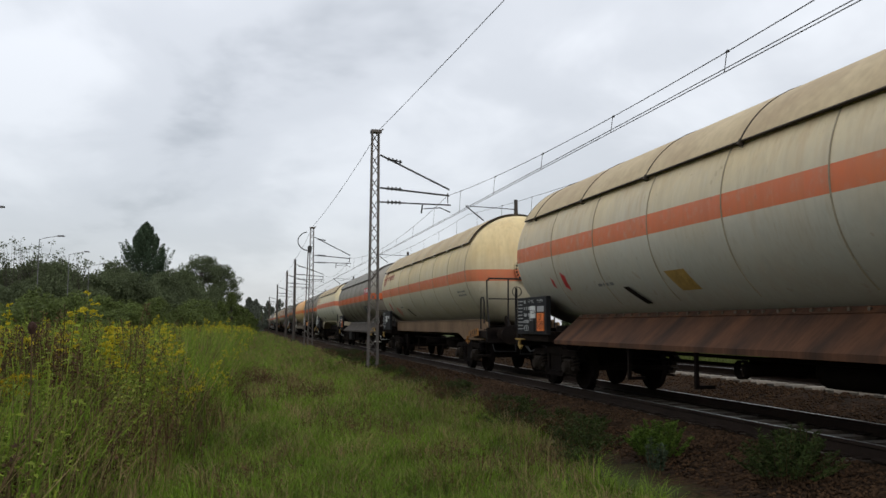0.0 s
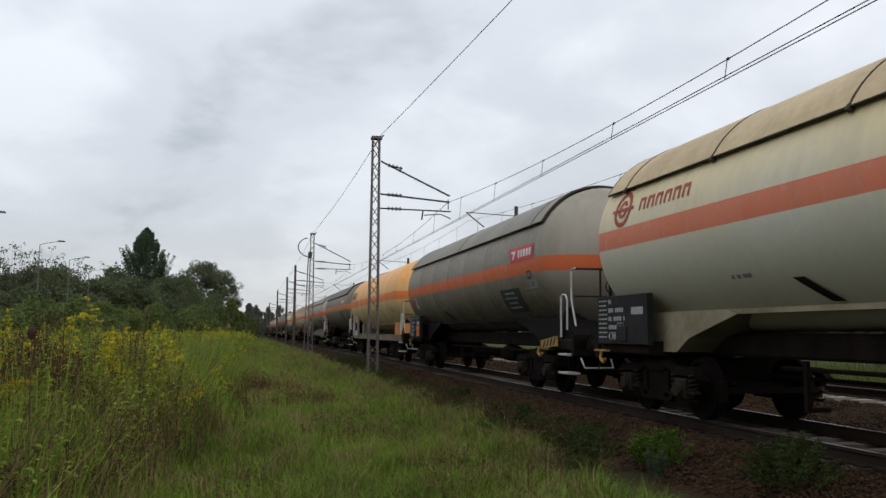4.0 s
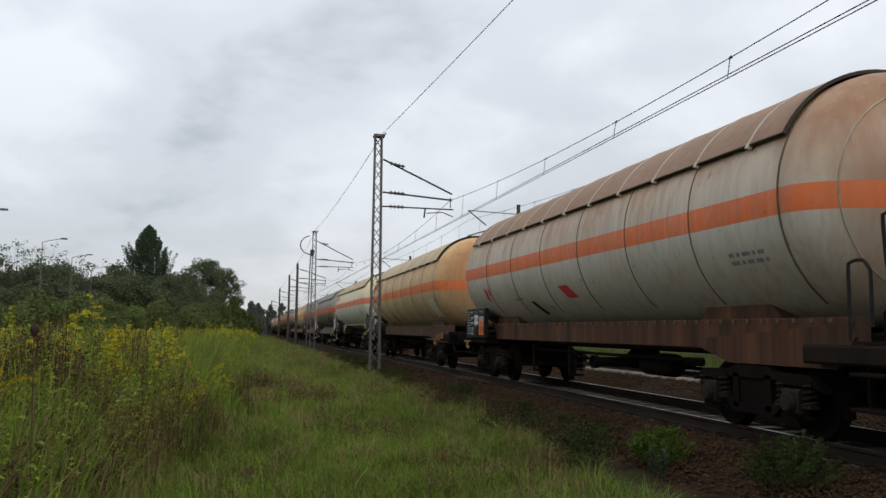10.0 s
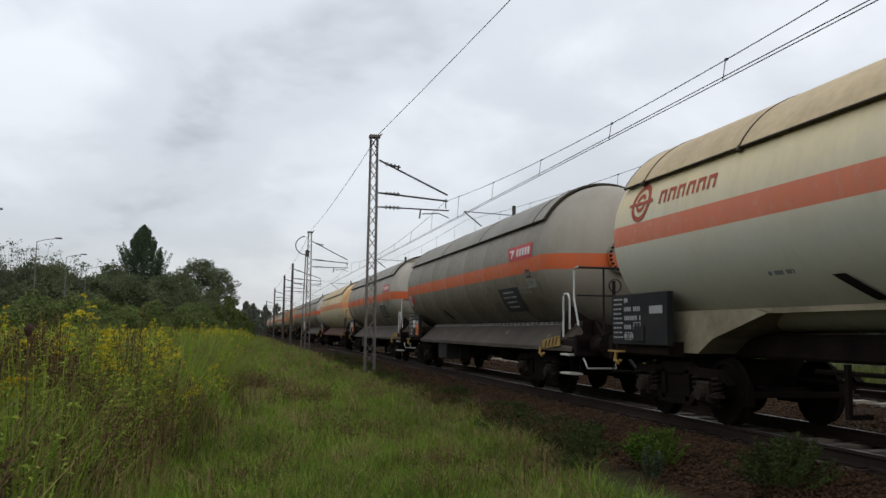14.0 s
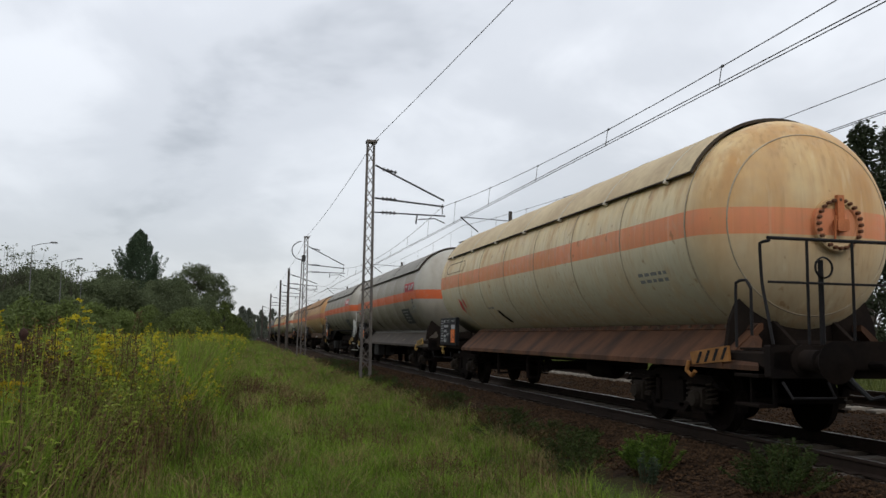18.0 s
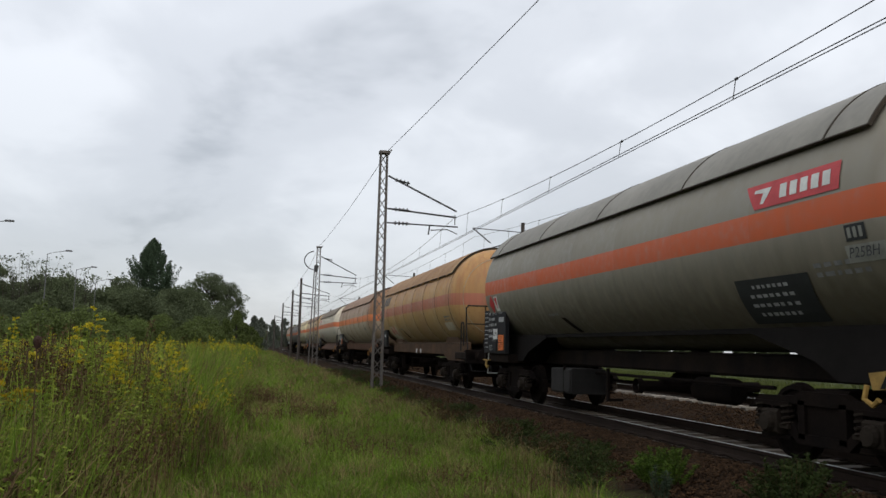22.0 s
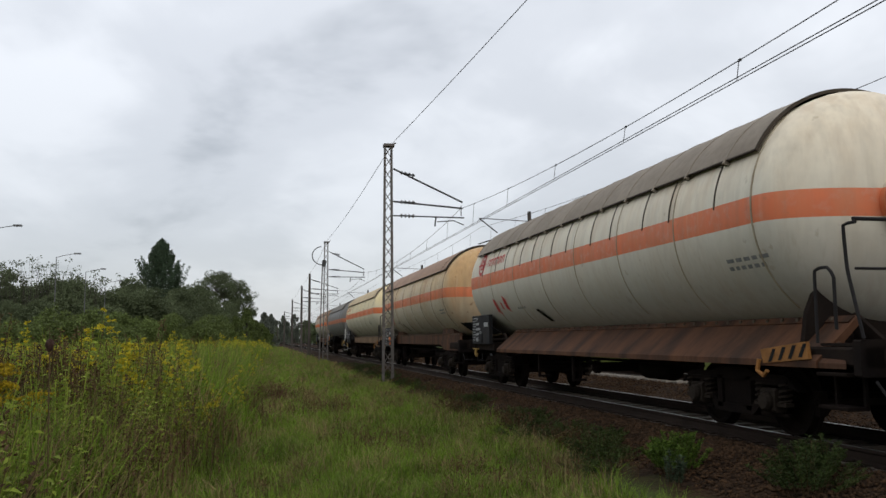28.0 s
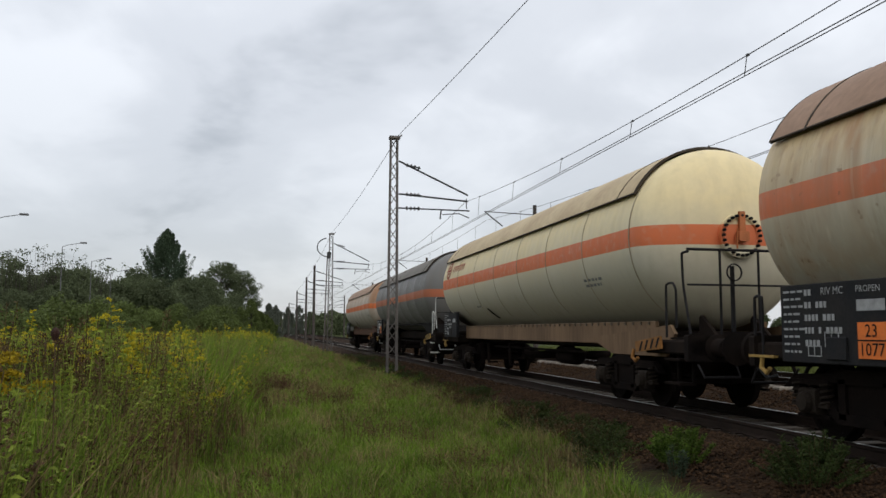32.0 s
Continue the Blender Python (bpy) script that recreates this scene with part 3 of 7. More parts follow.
pale_step = mat("step_paint", (0.50, 0.49, 0.42), 0.7, 0, 0.35, 6)
box_grey = mat("equipment_grey", (0.03, 0.028, 0.026), 0.8, 0, 0.35, 3, spec=0.1)
SIDE = Matrix(((0, 0, -1, 0), (-1, 0, 0, 0), (0, 1, 0, 0), (0, 0, 0, 1)))   # faces the near side, reads towards -y


def on_tank(y, z, off=0.006):
    r = TR + off
    d = max(-r, min(r, z - TC))
    return Vector((-math.sqrt(max(0.0, r * r - d * d)), y, z))


def dome_curve(a):
    """Radius and depth of a tank end, from its centre (0) to the shoulder (a quarter turn)."""
    return TR * math.sin(a) ** 0.87, DOME * max(0.0, math.cos(a)) ** 0.87


def dome_from(yl):
    """Points on the leading dome of a tank whose shoulder lies at yl."""
    def on_dome(x, z, off=0.008):
        q = min(0.999, math.hypot(x, z - TC) / TR)
        return Vector((x, yl - dome_curve(math.asin(q ** (1 / 0.87)))[1] - 2 * off, z))
    return on_dome


def patch(g, c, place=on_tank, nu=6, nv=5, off=0.006):
    """A thin sheet over a curved side, from four corners in its two coordinates."""
    (a0, b0), (a1, b1), (a2, b2), (a3, b3) = c
    vs = []
    for i in range(nu + 1):
        for j in range(nv + 1):
            u, v = i / nu, j / nv
            vs.append(place((a0 * (1 - u) + a1 * u) * (1 - v) + (a3 * (1 - u) + a2 * u) * v, (b0 * (1 - u) + b1 * u) * (1 - v) + (b3 * (1 - u) + b2 * u) * v, off))
    n = nv + 1
    return g.add(vs, [(i * n + j, (i + 1) * n + j, (i + 1) * n + j + 1, i * n + j + 1) for i in range(nu) for j in range(nv)])


def ring_patch(g, cy, cz, r0, r1, a0=0.0, a1=2 * PY, off=0.007, k=28):
    vs = []
    for i in range(k + 1):
        a = a0 + (a1 - a0) * i / k
        for r in (r0, r1):
            vs.append(on_tank(cy - r * math.cos(a), cz + r * math.sin(a), off))
    return g.add(vs, [(2 * i, 2 * i + 1, 2 * i + 3, 2 * i + 2) for i in range(k)])


def lettering(text, size, material, parent, at):
    """Readable words as a flat mesh, built from the built-in font."""
    key = ("text", text, size, material.name)
    if key not in CACHE:
        cu = bpy.data.curves.new("lettering", "FONT")
        cu.body, cu.size, cu.align_x, cu.align_y, cu.resolution_u = text, size, "CENTER", "CENTER", 2
        tmp = new("lettering", cu)
        bpy.context.view_layer.update()
        me = bpy.data.meshes.new_from_object(tmp.evaluated_get(bpy.context.evaluated_depsgraph_get()))
        bpy.data.objects.remove(tmp)
        me.materials.clear()
        me.materials.append(material)
        CACHE[key] = me
    ob = new("lettering", CACHE[key])
    ob.parent = parent
    ob.matrix_basis = at
    return ob


def tank_geo(yt, yl):
    """Tank body: two domed ends and a shell of seven rings with slightly raised welds."""
    prof = []
    for i in range(15):
        q, d = dome_curve(PY / 2 * i / 14)
        prof.append((q if i else 0.001, yt + d if i < 14 else yt))
    for i in range(1, 7):
        y = yt + (yl - yt) * i / 7
        prof += [(TR, y + 0.03), (TR + 0.005, y + 0.008), (TR + 0.005, y - 0.008), (TR, y - 0.03)]
    for i in reversed(range(15)):
        q, d = dome_curve(PY / 2 * i / 14)
        prof.append((q if i else 0.001, yl - d if i < 14 else yl))
    return Geo().lathe(prof, "y", 64, pose(0, 0, TC))


def crown_weld(place, r, w=0.012):
    """The weld round the crown of a dome."""
    g, k = Geo(), 64
    vs = []
    for j in range(k):
        a = 2 * PY * j / k
        for q, off in ((r - w, 0.001), (r, 0.006), (r + w, 0.001)):
            vs.append(place(q * math.cos(a), TC + q * math.sin(a), off))
    return g.add(vs, [(3 * j + e, 3 * j + e + 1, 3 * ((j + 1) % k) + e + 1, 3 * ((j + 1) % k) + e) for j in range(k) for e in (0, 1)])


def arc_sheet(r0, r1, y0, y1, a0, a1, k=20):
    """A curved plate with thickness about the tank's axis; angles from the top, towards the near side positive."""
    vs, fs = [], []
    for y in (y0, y1):
        for r in (r0, r1):
            for j in range(k + 1):
                a = a0 + (a1 - a0) * j / k
                vs.append((-r * math.sin(a), y, TC + r * math.cos(a)))
    n = k + 1
    for j in range(k):
        fs += [(j, j + 1, n + j + 1, n + j), (2 * n + j, 3 * n + j, 3 * n + j + 1, 2 * n + j + 1), (n + j, n + j + 1, 3 * n + j + 1, 3 * n + j), (j, 2 * n + j, 2 * n + j + 1, j + 1)]
    for j in (0, k):
        fs.append((j, n + j, 3 * n + j, 2 * n + j))
    return Geo().add(vs, fs)




def bogie_side():
    """Side frame of a cast bogie: arched beam with openings left between its bars, axle boxes, spring nests."""
    q = Geo()
    top = [(-1.45, 0.60), (-1.2, 0.78), (-0.5, 0.80), (-0.35, 0.86), (0.35, 0.86), (0.5, 0.80), (1.2, 0.78), (1.45, 0.60), (1.2, 0.66), (0.5, 0.70), (-0.5, 0.70), (-1.2, 0.66)]
    q.prism([Vector((0, y, z)) for y, z in top], Vector((-1.10, 0, 0)), Vector((-0.98, 0, 0)))
    low = [(-1.1, 0.62), (-0.72, 0.60), (-0.4, 0.36), (0.4, 0.36), (0.72, 0.60), (1.1, 0.62), (0.75, 0.48), (0.45, 0.24), (-0.45, 0.24), (-0.75, 0.48)]
    q.prism([Vector((0, y, z)) for y, z in low], Vector((-1.10, 0, 0)), Vector((-0.98, 0, 0)))
    for y in (-0.36, 0.36):
        q.box(-1.1, -0.98, y - 0.06, y + 0.06, 0.3, 0.75)
    q.box(-1.06, -1.0, -0.36, 0.36, 0.34, 0.74)
    for y in (-0.9, 0.9):      # axle guards over the boxes and their stay bars
        q.prism([Vector((0, y + a, b)) for a, b in ((-0.34, 0.72), (-0.3, 0.5), (-0.22, 0.5), (-0.2, 0.66), (0.2, 0.66), (0.22, 0.5), (0.3, 0.5), (0.34, 0.72))], Vector((-1.12, 0, 0)), Vector((-1.0, 0, 0)))
        q.box(-1.08, -1.03, y - 0.3, y + 0.3, 0.27, 0.31)
    return q


def axle_box():
    q = Geo().box(-1.17, -1.0, -0.16, 0.16, -0.14, 0.16, bevel=0.03)
    q.lathe([(0.001, -1.25), (0.1, -1.245), (0.125, -1.2), (0.125, -1.12)], "x", 12)
    return q.box(-1.14, -1.02, -0.34, 0.34, -0.06, -0.01)


def spring_geo():
    pts = [(-1.08 + 0.07 * math.cos(a), 0.07 * math.sin(a), -0.04 + 0.28 * a / (8 * PY)) for a in np.linspace(0, 8 * PY, 49)]
    return Geo().tube(pts, 0.018, 4)


def wheelset_geo():
    q = Geo()
    for s in (-1, 1):
        q.lathe([(0.09, s * 0.66), (0.4, s * 0.69), (0.49, s * 0.69), (0.49, s * 0.715), (0.46, s * 0.73), (0.452, s * 0.82), (0.4, s * 0.82), (0.38, s * 0.78), (0.12, s * 0.77), (0.1, s * 0.86), (0.001, s * 0.86)], "x", 28)
    return q.lathe([(0.08, -0.66), (0.08, 0.66)], "x", 10)


iron_light = mat("axle_box_iron", (0.032, 0.025, 0.019), 0.85, 0.0, 0.4, 4, spec=0.06)


WHEELSETS = {-0.9: [], 0.9: []}     # by their place in the bogie


def bogie(w, y):
    bg = new("bogie")
    bg.parent = w
    bg.matrix_basis = pose(0, y, 0)
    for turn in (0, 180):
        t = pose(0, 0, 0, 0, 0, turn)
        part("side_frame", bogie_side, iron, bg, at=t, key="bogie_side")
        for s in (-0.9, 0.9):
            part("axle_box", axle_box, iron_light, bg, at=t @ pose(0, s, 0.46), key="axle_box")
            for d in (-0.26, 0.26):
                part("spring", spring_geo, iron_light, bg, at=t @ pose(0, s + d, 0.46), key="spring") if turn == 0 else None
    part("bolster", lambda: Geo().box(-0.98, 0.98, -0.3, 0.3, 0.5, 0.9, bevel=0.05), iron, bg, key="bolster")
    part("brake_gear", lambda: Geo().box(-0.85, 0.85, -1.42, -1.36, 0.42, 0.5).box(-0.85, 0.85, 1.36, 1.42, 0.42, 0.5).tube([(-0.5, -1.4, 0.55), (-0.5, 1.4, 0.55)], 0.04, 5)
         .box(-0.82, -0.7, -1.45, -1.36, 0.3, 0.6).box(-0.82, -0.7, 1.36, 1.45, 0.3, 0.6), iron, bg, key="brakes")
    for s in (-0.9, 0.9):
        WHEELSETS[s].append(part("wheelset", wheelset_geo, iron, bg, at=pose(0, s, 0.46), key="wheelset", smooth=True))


def buffer_geo():
    return Geo().lathe([(0.001, -0.02), (0.2, -0.02), (0.2, 0.02), (0.14, 0.04), (0.14, 0.3), (0.10, 0.31), (0.10, 0.52), (0.23, 0.53), (0.25, 0.57), (0.001, 0.61)], "y", 18)


def hoop(g, x, pts, r=0.02):
    """A bent grab rail in the plane of the side; points are y and z, corners rounded."""
    out = []
    for i, (y, z) in enumerate(pts):
        if 0 < i < len(pts) - 1:
            for k in (-1, 1):
                q = pts[i + k]
                d = math.hypot(q[0] - y, q[1] - z)
                s = min(0.12, d * 0.4) / d
                out.append((x, y + (q[0] - y) * s, z + (q[1] - z) * s))
                if k == -1:
                    out.append((x, y + ((pts[i - 1][0] - y) + (pts[i + 1][0] - y)) * 0.03, z + ((pts[i - 1][1] - z) + (pts[i + 1][1] - z)) * 0.03))
        else:
            out.append((x, y, z))
    return g.tube(out, r, 7)


def shield(w, material, ribs, rib_mat, s0, s1, drop=1.08):
    """Sheet-metal sun roof standing off the tank, with its lower lips, end rims and ribs hooked round the edge."""
    sh = part("sunshield", arc_sheet(TR + 0.062, TR + 0.075, s0, s1, -drop, drop, 28), material, w, smooth=True)
    # lips and end rims coloured dark for the shadow line along the roof's edge
    for s in (-1, 1):
        part("edge_strip", arc_sheet(TR + 0.045, TR + 0.08, s0, s1, s * drop, s * (drop + 0.012), 1), strip_dark, sh)
    for y in (s0, s1):
        part("end_rim", lambda: arc_sheet(TR + 0.035, TR + 0.078, -0.014, 0.014, -drop - 0.01, drop + 0.01, 28), strip_dark, sh, at=pose(0, y, 0), key=("rim", drop))
    for i in range(ribs):
        y = s0 - 0.7 + (s1 - s0 + 1.4) * i / max(1, ribs - 1)
        part("rib", lambda: arc_sheet(TR + 0.072, TR + 0.084, -0.018, 0.018, -drop - 0.02, drop + 0.02, 20), rib_mat, sh, at=pose(0, y, 0), key=("rib", drop))
        if ribs > 5:
            part("clip", lambda: arc_sheet(TR + 0.02, TR + 0.092, -0.025, 0.025, drop - 0.01, drop + 0.04, 2), rib_mat, sh, at=pose(0, y, 0), key=("clip", drop))


def end_ring(w, place, body, cz, material, bolt_mat, x=0.0, r=0.37):
    """Manhole cover in the tank's paint with its ring of bolts on the leading dome."""
    y = place(x, cz).y
    m = pose(x, y - 0.06, cz, 0, 0, 0) @ pose(0, 0, 0, 0, 0, 180) @ pose(0, -0.05, 0)
    ring = part("manhole_cover", Geo().lathe([(0.001, 0.035), (r - 0.1, 0.03), (r - 0.08, 0.045), (r, 0.045), (r, -0.12)], "y", 28, m), material if material is ring_pale else body, w, "bolted round manhole cover", smooth=True)
    for i in range(24):
        a = 2 * math.pi * i / 24
        part("bolt", lambda: Geo().lathe([(0.026, -0.05), (0.026, 0.07), (0.001, 0.08)], "y", 6), bolt_mat, ring, at=m @ pose((r - 0.045) * math.cos(a), 0.03, (r - 0.045) * math.sin(a)), key="bolt")
    part("hinge", lambda: Geo().box(-0.05, 0.05, 0.04, 0.10, -0.04, r + 0.02).box(-0.09, 0.09, 0.04, 0.14, -0.1, 0.06, bevel=0.02).tube([(0.11, 0.1, -0.22), (0.12, 0.14, 0.1)], 0.015, 5), material, ring, at=m, key=("hinge", r))


def info_panel(w, material, hazard, placard, bars, y0, y1, z0, z1, seed=0):
    """Data panel at the trailing end: writing in rows, orange hazard plate, white placard."""
    rnd = random.Random(seed)
    x = -1.40
    p = part("data_panel", Geo().box(x, x + 0.10, y1, y0, z0, z1, bevel=0.012), material, w, "dark data panel with rows of writing")
    H = z1 - z0
    for i in range(9):      # narrow left column of small print
        z = z1 - 0.08 - i * (H - 0.12) / 9
        y = y0 - 0.06
        while y > y0 - 0.36:
            ln = rnd.uniform(0.04, 0.12)
            part("writing", Geo().box(x - 0.006, x - 0.002, y - ln, y, z - 0.013, z + 0.013), bars, p)
            y -= ln + 0.03
    for i in range(5):      # large figures, kept as bars
        z = z1 - 0.1 - i * 0.145
        y = y0 - 0.46
        for k in range(rnd.choice((5, 7, 8)) if i else 2):
            ln = rnd.uniform(0.035, 0.055)
            part("writing", Geo().box(x - 0.006, x - 0.002, y - ln, y, z - 0.036, z + 0.036), bars, p)
            y -= ln + (0.022 if rnd.random() < 0.75 else 0.09)
    for i in range(2):      # ruled boxes
        zb, yb = z0 + 0.08 + 0.16 * i, y0 - 0.5 - 0.3 * i
        for a0, a1, c0, c1 in ((0, 0.24, 0, 0.012), (0, 0.24, 0.11, 0.122), (0, 0.012, 0, 0.122), (0.228, 0.24, 0, 0.122), (0.11, 0.12, 0, 0.122)):
            part("writing", Geo().box(x - 0.006, x - 0.002, yb - a1, yb - a0, zb + c0, zb + c1), bars, p)
    part("writing", Geo().box(x - 0.006, x - 0.002, y1 + 0.14, y1 + 0.56, z1 - 0.33, z1 - 0.21), bars, p)
    if material is panel_grey and hazard:
        lettering("PROPEN", 0.1, bars, p, pose(x - 0.007, y1 + 0.38, z1 - 0.1) @ SIDE)
        lettering("RIV MC", 0.12, bars, p, pose(x - 0.007, y0 - 0.95, z1 - 0.1) @ SIDE)
    if hazard:
        hz = part("hazard_plate", Geo().box(x - 0.02, x - 0.006, y1 + 0.12, y1 + 0.54, z0 + 0.08, z0 + 0.46), hazard_orange, p, "orange hazard plate")
        part("plate_rule", Geo().box(x - 0.024, x - 0.0205, y1 + 0.12, y1 + 0.54, z0 + 0.262, z0 + 0.278), black_paint, p)
        lettering("23", 0.19, black_paint, p, pose(x - 0.025, y1 + 0.33, z0 + 0.365) @ SIDE)
        lettering("1077", 0.19, black_paint, p, pose(x - 0.025, y1 + 0.33, z0 + 0.17) @ SIDE)
    if placard:
        part("placard", Geo().box(x - 0.016, x - 0.006, y1 + 0.66, y1 + 1.02, z0 + 0.36, z0 + 0.62), off_white, p, "white paper placard")
        lettering("AK 206", 0.13, black_paint, p, pose(x - 0.02, y1 + 0.84, z0 + 0.49) @ SIDE)
    part("pocket", Geo().box(x - 0.03, x - 0.002, y1 + 0.72, y1 + 1.05, z0 + 0.05, z0 + 0.3, bevel=0.01), material, p)
    for q in (y0 - 0.56, y1 + 0.44):
        part("bracket", lambda: Geo().box(x + 0.1, -0.5, -0.04, 0.04, 1.0, 1.1), frame_dark, p, at=pose(0, q, 0), key="panel_bracket")
    return p


def diamonds(w, y, z, spec):
    """Red and white warning diamonds and flags stuck to the tank's side."""
    for kind, dy, dz, s in spec:
        yy, zz = y - dy, z + dz
        if kind == "flag":      # a leaning red lozenge
            part("warning_label", patch(Geo(), ((yy, zz + s), (yy - s, zz + s * 0.55), (yy - s, zz - s * 0.85), (yy, zz - s * 0.4))), red_paint, w, "red warning label")
        elif kind == "diamond":
            part("warning_label", patch(Geo(), ((yy, zz + s), (yy - s * 0.9, zz), (yy, zz - s), (yy + s * 0.9, zz))), red_paint, w, "red warning diamond")
        elif kind == "tri":
            b = part("warning_label", patch(Geo(), ((yy + s * 0.8, zz + s), (yy - s * 0.8, zz + s), (yy - s * 0.8, zz - s), (yy + s * 0.8, zz - s))), off_white, w, "white label with red triangle")
            part("triangle", patch(Geo(), ((yy + s * 0.6, zz + s * 0.8), (yy - s * 0.6, zz + s * 0.8), (yy - 0.01, zz - s * 0.7), (yy + 0.01, zz - s * 0.7)), off=0.011), red_paint, b)
        elif kind == "sheet":
            part("label_sheet", patch(Geo(), ((yy, zz + s), (yy - 2.6 * s, zz + s), (yy - 3.1 * s, zz - s), (yy - 0.3 * s, zz - s))), dull_white, w, "pale repainted patch")


smudge_grey = mat("stencil_ground", (0.27, 0.27, 0.235), 0.75, 0, 0.3, 8)


def writing_block(w, y, z, rows, width, material, rnd):
    """Faint blocks of unreadable lettering on the tank."""
    g = Geo()
    for i in range(rows):
        yy = y
        while yy > y - width:
            ln = rnd.uniform(0.06, 0.2)
            patch(g, ((yy, z - i * 0.1), (yy - ln, z - i * 0.1), (yy - ln, z - i * 0.1 - 0.05), (yy, z - i * 0.1 - 0.05)), nu=1, nv=1, off=0.004)
            yy -= ln + 0.05
    part("tank_lettering", g, material, w)


def banner(w, y, torn=False, z=3.06):
    """Red advertising sheet with a slanting end, a white bird-like mark and white leaning slabs; z is its middle height."""
    b = part("banner", patch(Geo(), ((y, z + 0.16), (y - 1.75, z + 0.16), (y - 1.77, z - 0.16), (y - 0.24, z - 0.16)), off=0.012), pink_red, w, "torn red banner with white marks" if torn else "faded red banner with white marks")
    g = Geo()
    patch(g, ((y - 0.22, z + 0.09), (y - 0.55, z + 0.085), (y - 0.52, z + 0.02), (y - 0.2, z + 0.05)), off=0.018)
    patch(g, ((y - 0.40, z + 0.03), (y - 0.52, z + 0.02), (y - 0.42, z - 0.11), (y - 0.36, z - 0.10)), off=0.018)
    part("mark", g, off_white, b)
    for i in range(5):
        yy = y - 0.72 - 0.19 * i
        if not (torn and i in (0, 2)):
            part("slab", patch(Geo(), ((yy, z + 0.085), (yy - 0.13, z + 0.085), (yy - 0.15, z - 0.085), (yy - 0.02, z - 0.085)), off=0.018), off_white, b)
    if torn:      # strips where the sheet has come away
        for i in range(4):
            yy = y - 0.3 - 0.36 * i
            part("torn_strip", patch(Geo(), ((yy, z + 0.15), (yy - 0.10, z + 0.12), (yy - 0.24, z - 0.10), (yy - 0.10, z - 0.15)), off=0.02), charcoal, b)


def plaque(w, y, rnd, z=2.04):
    """Black address plaque, its rows of writing kept as bars; z is its middle height."""
    p = part("plaque", patch(Geo(), ((y, z + 0.27), (y - 1.48, z + 0.27), (y - 1.36, z - 0.27), (y + 0.12, z - 0.27)), off=0.012), charcoal, w, "black address plaque with pale rows of writing")
    for i in range(4):
        zz = z + 0.19 - i * 0.11
        half = rnd.uniform(0.3, 0.5)
        c, n = y - 0.70 + 0.03 * i, 7
        for k in range(n):
            u0, u1 = c + half - 2 * half * k / n, c + half - 2 * half * (k + rnd.uniform(0.5, 0.8)) / n
            part("writing", patch(Geo(), ((u0, zz), (u1, zz), (u1, zz - 0.04), (u0, zz - 0.04)), nu=1, nv=1, off=0.018), letter_grey, p)
    q = part("test_label", patch(Geo(), ((y - 2.2, 2.43), (y - 2.78, 2.43), (y - 2.78, 2.25), (y - 2.2, 2.25)), off=0.006), smudge_grey, w, "pale stencilled test mark")
    lettering("P25BH", 0.16, charcoal, q, pose(-1.502, y - 2.5, 2.34) @ SIDE)
    q = part("date_frame", patch(Geo(), ((y - 2.25, 2.64), (y - 2.55, 2.64), (y - 2.55, 2.47), (y - 2.25, 2.47)), off=0.006), charcoal, w, "small framed date mark")
    for k in range(3):
        s0 = y - 2.29 - 0.085 * k
        part("writing", patch(Geo(), ((s0, 2.61), (s0 - 0.05, 2.61), (s0 - 0.05, 2.5), (s0, 2.5)), nu=1, nv=1, off=0.012), smudge_grey, q)


def round_emblem(w, y, material):
    """Ringed mark with a bar through it, followed by a row of slabs."""
    e = part("emblem", ring_patch(Geo(), y - 0.34, 3.32, 0.22, 0.30), material, w, "faded red ring emblem with slab marks")
    part("emblem_core", ring_patch(Geo(), y - 0.34, 3.32, 0.09, 0.15, 0.4, 2 * PY), material, e)
    part("emblem_bar", patch(Geo(), ((y + 0.05, 3.34), (y - 0.73, 3.34), (y - 0.73, 3.29), (y + 0.05, 3.29)), off=0.009), material, e)
    for i in range(6):
        yy = y - 0.95 - 0.27 * i
        g = Geo()
        patch(g, ((yy, 3.42), (yy - 0.05, 3.42), (yy - 0.05, 3.22), (yy, 3.22)), nu=1, nv=3, off=0.008)
        patch(g, ((yy - 0.05, 3.42), (yy - 0.2, 3.42), (yy - 0.2, 3.37), (yy - 0.05, 3.37)), nu=2, nv=1, off=0.008)
        patch(g, ((yy - 0.15, 3.37), (yy - 0.2, 3.37), (yy - 0.2, 3.22), (yy - 0.15, 3.22)), nu=1, nv=2, off=0.008)
        part("slab", g, material, e)


def slab_emblem(w, y, material):
    """Dark mark of three leaning lozenges and three heavy slabs."""
    e = part("emblem", patch(Geo(), ((y - 0.22, 3.5), (y - 0.42, 3.5), (y - 0.28, 3.28), (y - 0.02, 3.28)), off=0.009), material, w, "dark company mark of slanted slabs")
    part("slab", patch(Geo(), ((y + 0.02, 3.24), (y - 0.2, 3.24), (y - 0.15, 3.08), (y + 0.12, 3.08)), off=0.009), material, e)
    part("slab", patch(Geo(), ((y - 0.42, 3.44), (y - 0.52, 3.40), (y - 0.62, 3.1), (y - 0.4, 3.1)), off=0.009), material, e)
    for i in range(3):
        yy = y - 0.78 - 0.5 * i
        part("slab", patch(Geo(), ((yy, 3.5), (yy - 0.4, 3.5), (yy - 0.34, 3.1), (yy + 0.02, 3.1)), off=0.009), material, e)


